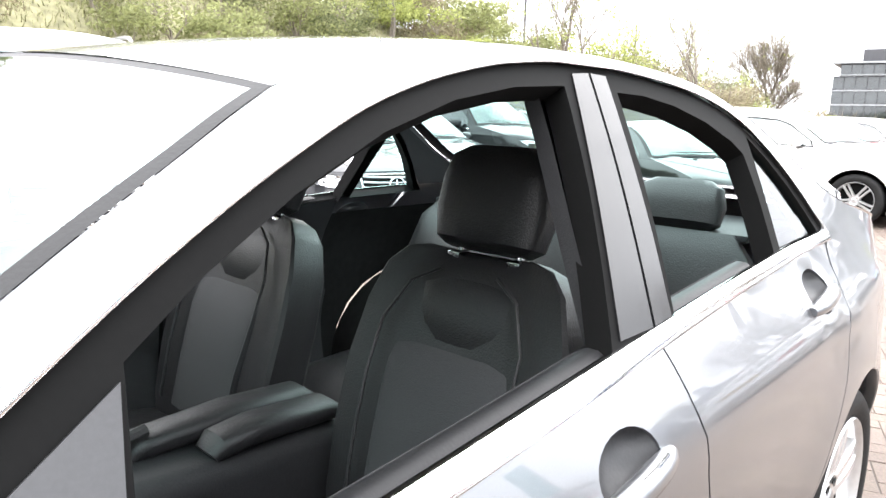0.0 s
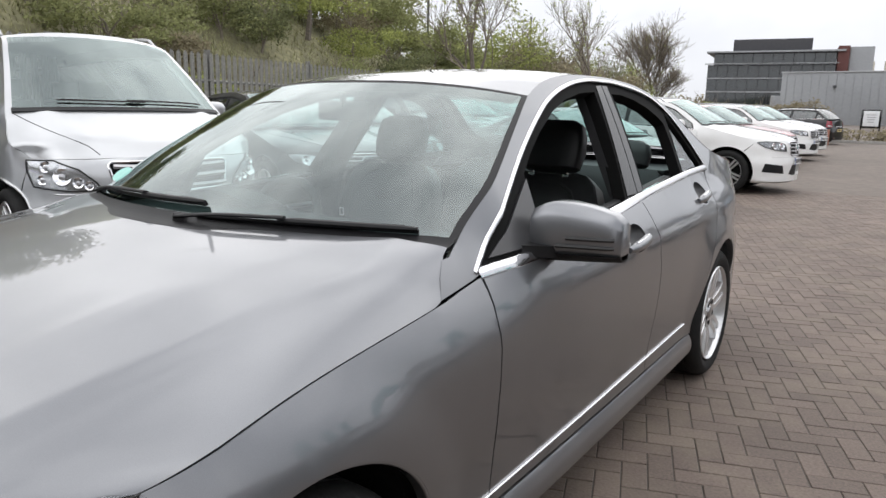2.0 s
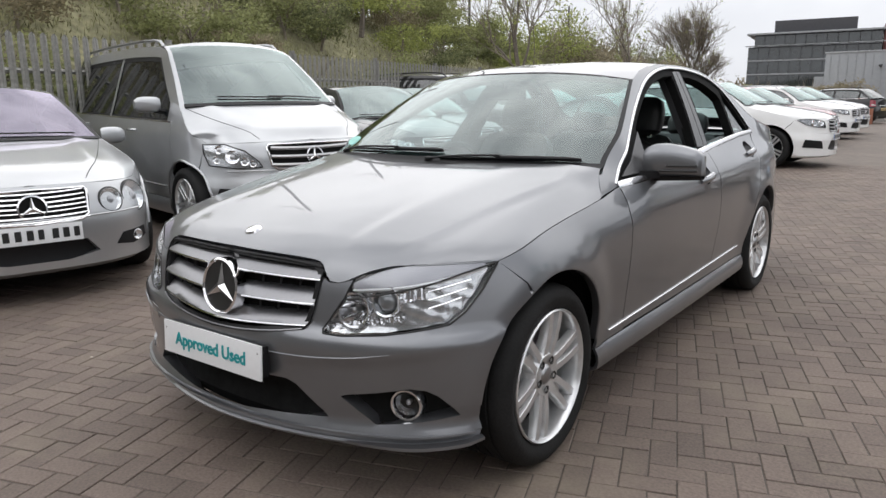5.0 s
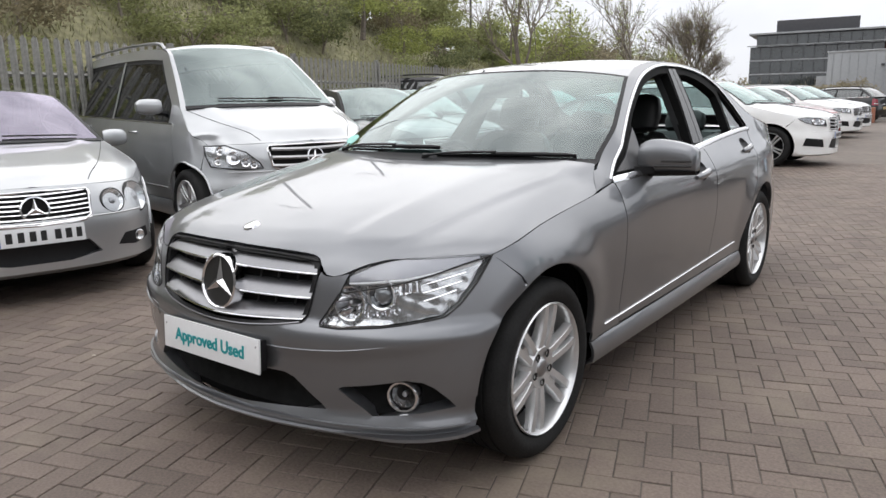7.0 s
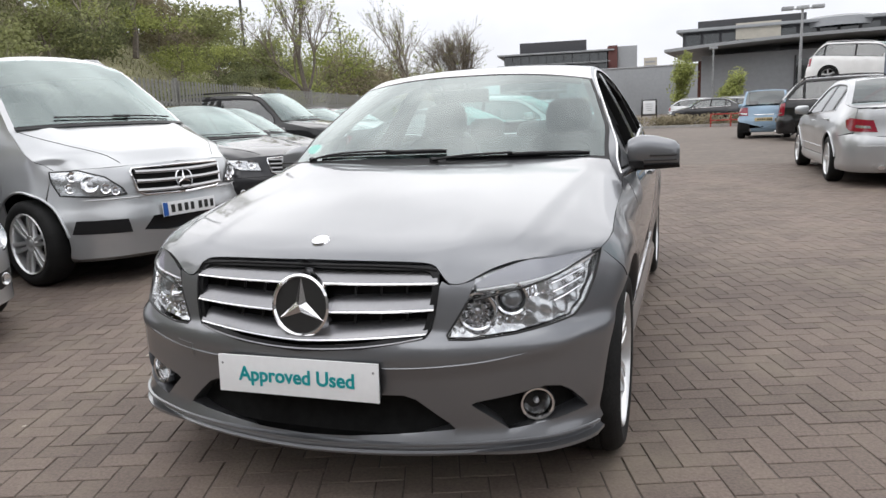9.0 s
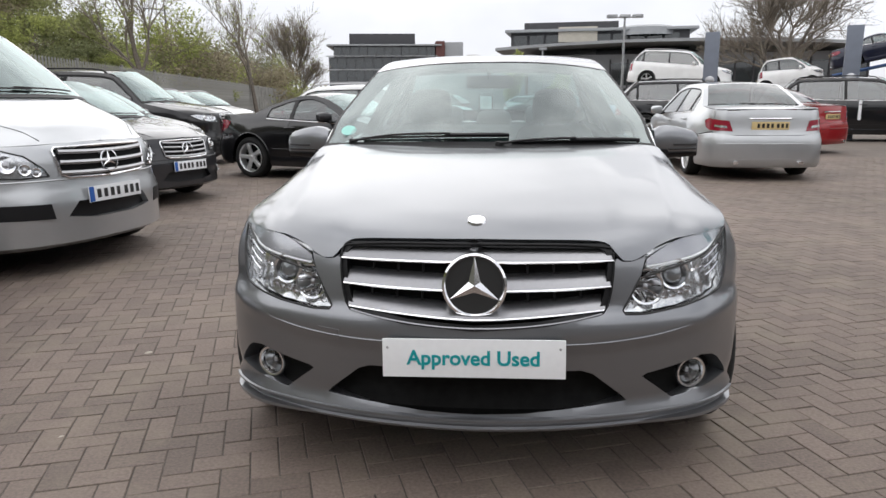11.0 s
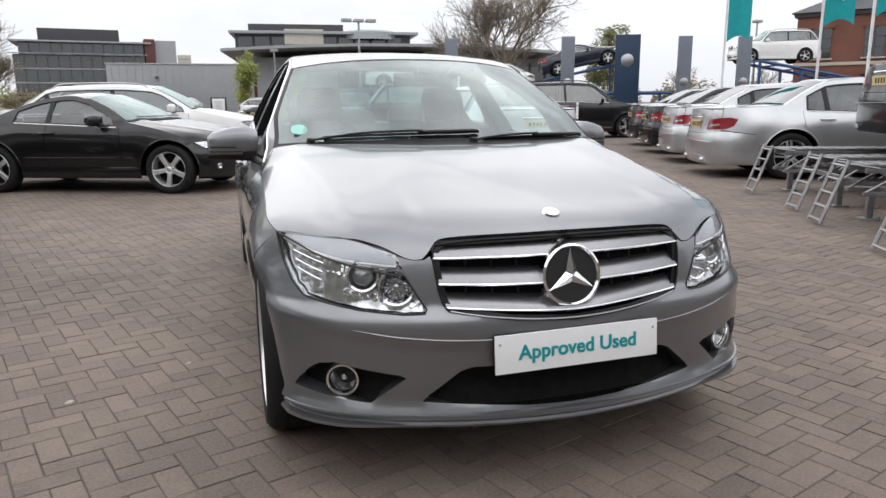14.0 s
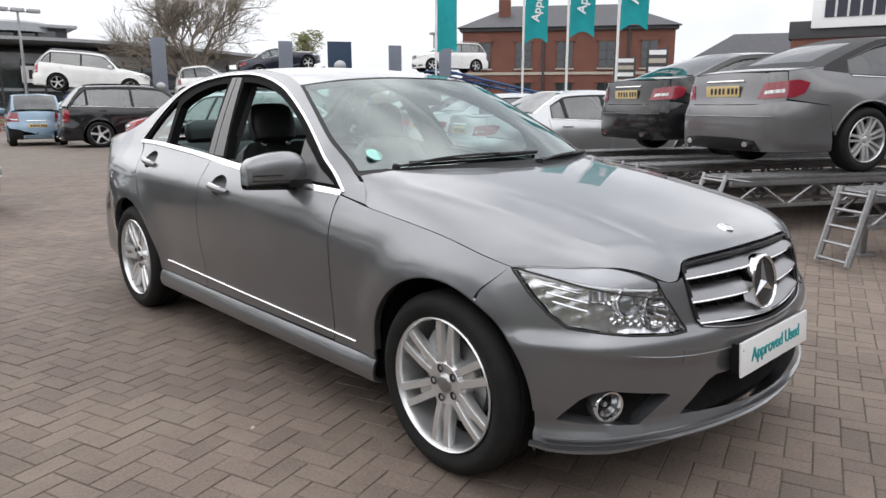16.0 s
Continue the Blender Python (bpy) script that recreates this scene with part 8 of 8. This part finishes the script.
show = thing("showroom", "low showroom with a curved oversailing metal roof", "building", m=pose(12.0, 62, 0, 0, 0, -6) @ Matrix.Diagonal((1, 1, 0.86, 1)))
part("wall", box(27, 14, 6.0, 0.03, (3.5, 8, 3.0)), CLAD, show)
for b in range(14):
    for f in range(2):
        part("window", box(1.35, 0.1, 2.2, 0, (-2 + b * 1.5, 0.95, 1.5 + f * 2.5)), OFFICE_GLASS, show)
for b in range(15):
    part("mullion", box(0.14, 0.2, 5.4, 0, (-2.75 + b * 1.5, 0.9, 2.8)), CLAD_DARK, show)
eave = [[Vector((x, y, z + 0.9 * (1 - ((x - 2) / 18) ** 2))) for y, z in ((-2.6, 6.0), (-2.6, 6.28), (9, 7.0), (15, 6.6), (15, 6.0))] for x in np.linspace(-12.6, 20, 13)]
part("roof", loft(eave), CLAD, show, "curved pale metal roof")
part("upper_storey", box(16.4, 8, 2.0, 0.03, (-3.8, 9, 7.8)), CLAD_DARK, show)
for b in range(10):
    part("clerestory", box(1.3, 0.1, 1.1, 0, (-11.1 + b * 1.55, 4.95, 7.9)), OFFICE_GLASS, show)
part("upper_roof", box(17.6, 9.5, 0.3, 0.05, (-3.7, 9, 8.9)), CLAD, show)
part("stone_panel", box(3.6, 0.4, 1.6, 0.02, (-5.7, 4.7, 8.45)), PALE_CLAD, show)
part("roof_drum", moved(lathe([(0.0, 0.55), (2.4, 0.5), (2.75, 0.3), (2.8, -0.5)], 36, "z"), Matrix.Translation((0.6, 6.5, 8.75))), CLAD, show, "low rounded roof drum")
part("plant_room", box(9.0, 6, 1.1, 0.03, (-6.4, 10, 9.5)), CLAD_DARK, show)
part("red_fin", box(0.3, 4, 5.4, 0.03, (-10.2, 4, 2.9)), material("maroon_post", (0.12, 0.04, 0.03), 0.7, 0, grain=0.1, scale=4), show)
signb = new("name_board")
signb.parent = show
part("board", box(3.4, 0.12, 1.5, 0.02, (1.8, 0.5, 4.1)), PLATE_WHITE, signb, "white name board")
for k in range(5):
    part("letter_bar", box(0.28, 0.04, 0.8, 0, (0.75 + 0.5 * k, 0.42, 4.1)), INK, signb)

for x, w_, z in ((-40, 9, 36), (-25, 9, 36)):
    tw = thing("tower_block", "distant pale high-rise block", "building", "tower blocks", pose(x, 560, 0))
    part("wall", box(w_, 9, z, 0.1, (0, 0, z / 2)), PALE_CLAD, tw)
    for f in range(11):
        part("window_band", box(w_ - 2.0, 0.3, 1.2, 0, (0, -4.5, 4 + f * 2.9)), CLAD, tw)

brick = thing("brick_building", "red-brick hall with a hipped slate roof", "building", m=pose(42.5, 32.0, 0, 0, 0, -52) @ Matrix.Diagonal((1, 1, 0.84, 1)))
part("wall", box(15.8, 12, 8.2, 0.03, (-0.7, 6, 4.1)), REDBRICK, brick)
part("cornice", box(16.2, 12.4, 0.35, 0.05, (-0.7, 6, 8.1)), CLAD_DARK, brick)
hip = [Vector((-9.0, -0.4, 8.25)), Vector((7.6, -0.4, 8.25)), Vector((7.6, 12.4, 8.25)), Vector((-9.0, 12.4, 8.25)), Vector((-5.2, 6, 11.0)), Vector((3.6, 6, 11.0))]
part("roof", (hip, [(0, 1, 5, 4), (1, 2, 5), (2, 3, 4, 5), (3, 0, 4)]), SLATE, brick, smooth=0)
part("chimney", box(0.9, 0.9, 2.2, 0.02, (-5.6, 3.0, 10.0)), REDBRICK, brick)
for b in range(5):
    for f in range(2):
        wn_ = new("window")
        wn_.parent = brick
        x, z = -7.0 + b * 3.1, 2.2 + f * 3.6
        part("pane", box(1.15, 0.1, 2.3, 0, (x, -0.02, z)), OFFICE_GLASS, wn_)
        part("glazing_bar", box(0.07, 0.14, 2.3, 0, (x, -0.03, z)), CLAD_DARK, wn_)
        for dz in (-0.4, 0.4):
            part("glazing_bar", box(1.15, 0.13, 0.07, 0, (x, -0.03, z + dz)), CLAD_DARK, wn_)
        part("lintel", box(1.5, 0.2, 0.28, 0.02, (x, -0.04, z + 1.3)), REDBRICK, wn_)
        part("sill", box(1.4, 0.24, 0.12, 0.02, (x, -0.06, z - 1.22)), STONE, wn_)
for x in (-2.4, 3.9):
    part("downpipe", tube([(x, -0.12, 0.0), (x, -0.12, 8.0)], 0.09, 6), CLAD_DARK, brick)
part("string_course", box(15.9, 0.12, 0.25, 0.01, (-0.7, -0.03, 4.2)), STONE, brick)
for x, y, w_, h_ in ((26.2, 17.0, 0.9, 1.9), (24.9, 14.6, 0.8, 2.1)):
    nb_ = thing("notice_board", "tall narrow board with rows of white and dark name strips", "sign", "name boards", pose(x, y, 0, 0, 0, -50))
    for dx in (-w_ / 2, w_ / 2):
        part("post", box(0.08, 0.08, h_ + 1.5, 0.006, (dx, 0.05, (h_ + 1.5) / 2)), CLAD_DARK, nb_)
    part("panel", box(w_, 0.05, h_, 0.006, (0, 0, 1.4 + h_ / 2)), CLAD_DARK, nb_)
    for k in range(6):
        part("name_strip", box(w_ * 0.86, 0.02, h_ / 11, 0, (0, -0.035, 1.5 + (k + 0.45) * h_ / 6.2)), PLATE_WHITE if k % 2 else STONE, nb_)
low = thing("brick_building", "low brick hall with a pitched slate roof", "building", m=pose(56, 22, 0, 0, 0, -60))
part("wall", box(14, 9, 4.6, 0.03, (0, 4, 2.3)), REDBRICK, low)
hip = [Vector((-7.3, -0.5, 4.6)), Vector((7.3, -0.5, 4.6)), Vector((7.3, 8.7, 4.6)), Vector((-7.3, 8.7, 4.6)), Vector((-3.5, 4, 7.0)), Vector((3.5, 4, 7.0))]
part("roof", (hip, [(0, 1, 5, 4), (1, 2, 5), (2, 3, 4, 5), (3, 0, 4)]), SLATE, low, smooth=0)
store = thing("trade_store", "clad trade store with a white shop sign", "building", m=pose(44, 11.5, 0, 0, 0, -72))
part("wall", box(22, 12, 5.2, 0.03, (6, 6, 2.6)), REDBRICK, store)
part("parapet", box(22.3, 12.2, 1.0, 0.03, (6, 6, 5.5)), CLAD_DARK, store)
sg = new("shop_sign")
sg.parent = store
part("panel", box(5.6, 0.2, 2.1, 0.02, (-1.2, -0.2, 6.6)), PLATE_WHITE, sg, "white sign panel")
for k in range(5):
    part("dark_bar", box(0.5, 0.06, 0.95, 0, (-3.1 + 0.62 * k, -0.33, 6.6)), NAVY_PAINT, sg)
for k in range(3):
    part("red_bar", box(0.4, 0.06, 0.95, 0, (0.1 + 0.55 * k, -0.33, 6.6)), RED_STEEL, sg)

# ---- flags, totems, lamp posts ----
FLAG = material("teal_flag_cloth", (0.0, 0.30, 0.32), 0.7, 0, grain=0.06, scale=6, stain=0.08, stain_scale=2)
WHITE_POLE = material("white_pole", (0.7, 0.7, 0.7), 0.4, 0, grain=0.03, scale=10)
for k, (x, y, word) in enumerate(((12.6, 14.8, ""), (12.0, 10.8, "Approved"), (11.5, 9.0, "Approved"), (10.94, 7.25, "Approved"))):
    fl_ = thing("flag", "tall teal feather flag on a white pole", "flag", "teal flags", pose(x, y, 0, 0, 0, -38))
    part("pole", tube([(0, 0, 0), (0, 0, 5.1)], 0.03, 8), WHITE_POLE, fl_)
    part("base", lathe([(0.0, 0.05), (0.25, 0.04), (0.28, 0.0)], 16, "z"), STEEL, fl_)
    part("cloth", sheet(lambda a, b: Vector((0.04 + 0.60 * a, 0.05 * math.sin(6 * a + 3 * b + k) * a, lerp(2.75 + 0.15 * math.sin(3 * a), 5.05, b))), 12, 18), FLAG, fl_, "teal cloth")
    if word:
        writing("flag_writing", word, 0.30, PLATE_WHITE, fl_, pose(0.38, -0.055, 3.9, 90, -82, 0), "white lettering")
TOTEM = material("grey_blue_totem", (0.17, 0.19, 0.23), 0.45, 0.3, grain=0.05, scale=5)
for x, y in ((6.4, 20.5), (9.86, 18.94), (13.52, 17.9), (15.58, 17.59)):
    tt = thing("totem", "grey-blue rectangular totem sign", "totem", "totems", pose(x, y, 0, 0, 0, -20))
    part("panel", box(0.42, 0.16, 3.2, 0.015, (0, 0, 1.6)), TOTEM, tt)
    part("mark", lathe([(0.0, -0.012), (0.12, -0.010), (0.14, 0.0)], 24, "y"), SATIN, tt, "round pale mark").matrix_basis = Matrix.Translation((0.0, -0.08, 1.75))


NAVY_SIGN = material("navy_sign_panel", (0.012, 0.035, 0.075), 0.35, 0.1, grain=0.06, scale=4)
panel_ = thing("totem", "broad dark blue totem sign on short feet", "totem", m=pose(12.75, 20.1, 0, 0, 0, -30))
part("panel", box(0.85, 0.16, 3.3, 0.02, (0, 0, 1.77)), NAVY_SIGN, panel_)
part("mark", lathe([(0.0, -0.012), (0.20, -0.010), (0.22, 0.0)], 28, "y"), SATIN, panel_, "round pale mark").matrix_basis = Matrix.Translation((0.0, -0.085, 2.55))
for dx in (-0.3, 0.3):
    part("foot", box(0.14, 0.3, 0.14, 0.01, (dx, 0, 0.07)), STEEL, panel_)


def lamp_post(x, y, h, heads, label):
    lp_ = thing("street_lamp", label, "street lamp", "lamp posts", pose(x, y, 0))
    part("pole", tube([(0, 0, 0), (0, 0, h)], [0.08, 0.05], 8), STEEL, lp_)
    for dx in heads:
        hd = part("lamp_head", box(0.5, 0.32, 0.16, 0.03, (dx, 0, h + 0.02)), STEEL, lp_)
        if dx:
            part("arm", tube([(0, 0, h - 0.05), (dx, 0, h)], 0.03, 6), STEEL, lp_)
    return lp_


lamp_post(5.9, 34.3, 5.2, (-0.62, 0, 0.62), "grey lamp post with three flood heads")
lamp_post(2.6, 47.5, 4.6, (0,), "grey lamp post with one head")
lamp_post(29.0, 33.0, 5.6, (0,), "grey lamp post with one head")
for k, (l, off, h) in enumerate(((13, 8.5, 8.0), (21, 9.5, 8.5), (34, 9.5, 8.0), (52, 9.0, 7.5))):
    p = along(l, off, 0)
    mast = thing("railway_mast", "thin dark overhead-line mast on the bank", "mast", "railway masts", Matrix.Translation((p.x, p.y, bank_z(off, l))))
    part("post", tube([(0, 0, -0.2), (0, 0, h * 0.75)], 0.07, 6), CLAD_DARK, mast)
    part("bracket", tube([(0, 0, h * 0.7), (-1.6, -0.2, h * 0.72)], 0.03, 5), CLAD_DARK, mast)
# an unseen wall, made up to close the place behind the camera
back = thing("showroom", "unseen grey wall added behind the camera", "building", m=pose(4, -14, 0, 0, 0, 180))
part("wall", box(70, 4, 7.0, 0.03, (0, 2, 3.5)), material("grey_back_wall", (0.16, 0.155, 0.15), 0.85, 0, grain=0.15, scale=12, stain=0.15, stain_scale=0.5), back)
# pale grit lying on the paving
for x, y, r_ in ((-1.598, 0.433, 0.014), (-1.167, 0.743, 0.011), (-1.486, -0.421, 0.007)):
    rnd_ = random.Random(int(1000 * (x + y)))
    grit = part("pebble", moved(lathe([(0.0, 0.55 * r_), (0.6 * r_, 0.45 * r_), (r_, 0.1 * r_), (0.7 * r_, 0.0)], 9, "z"), pose(x, y, 0.0, 0, 0, 40) @ Matrix.Diagonal((1.4, 0.8, 1, 1))), STONE)
    tagged(grit, "small pale stone lying on the brick paving", "stone")
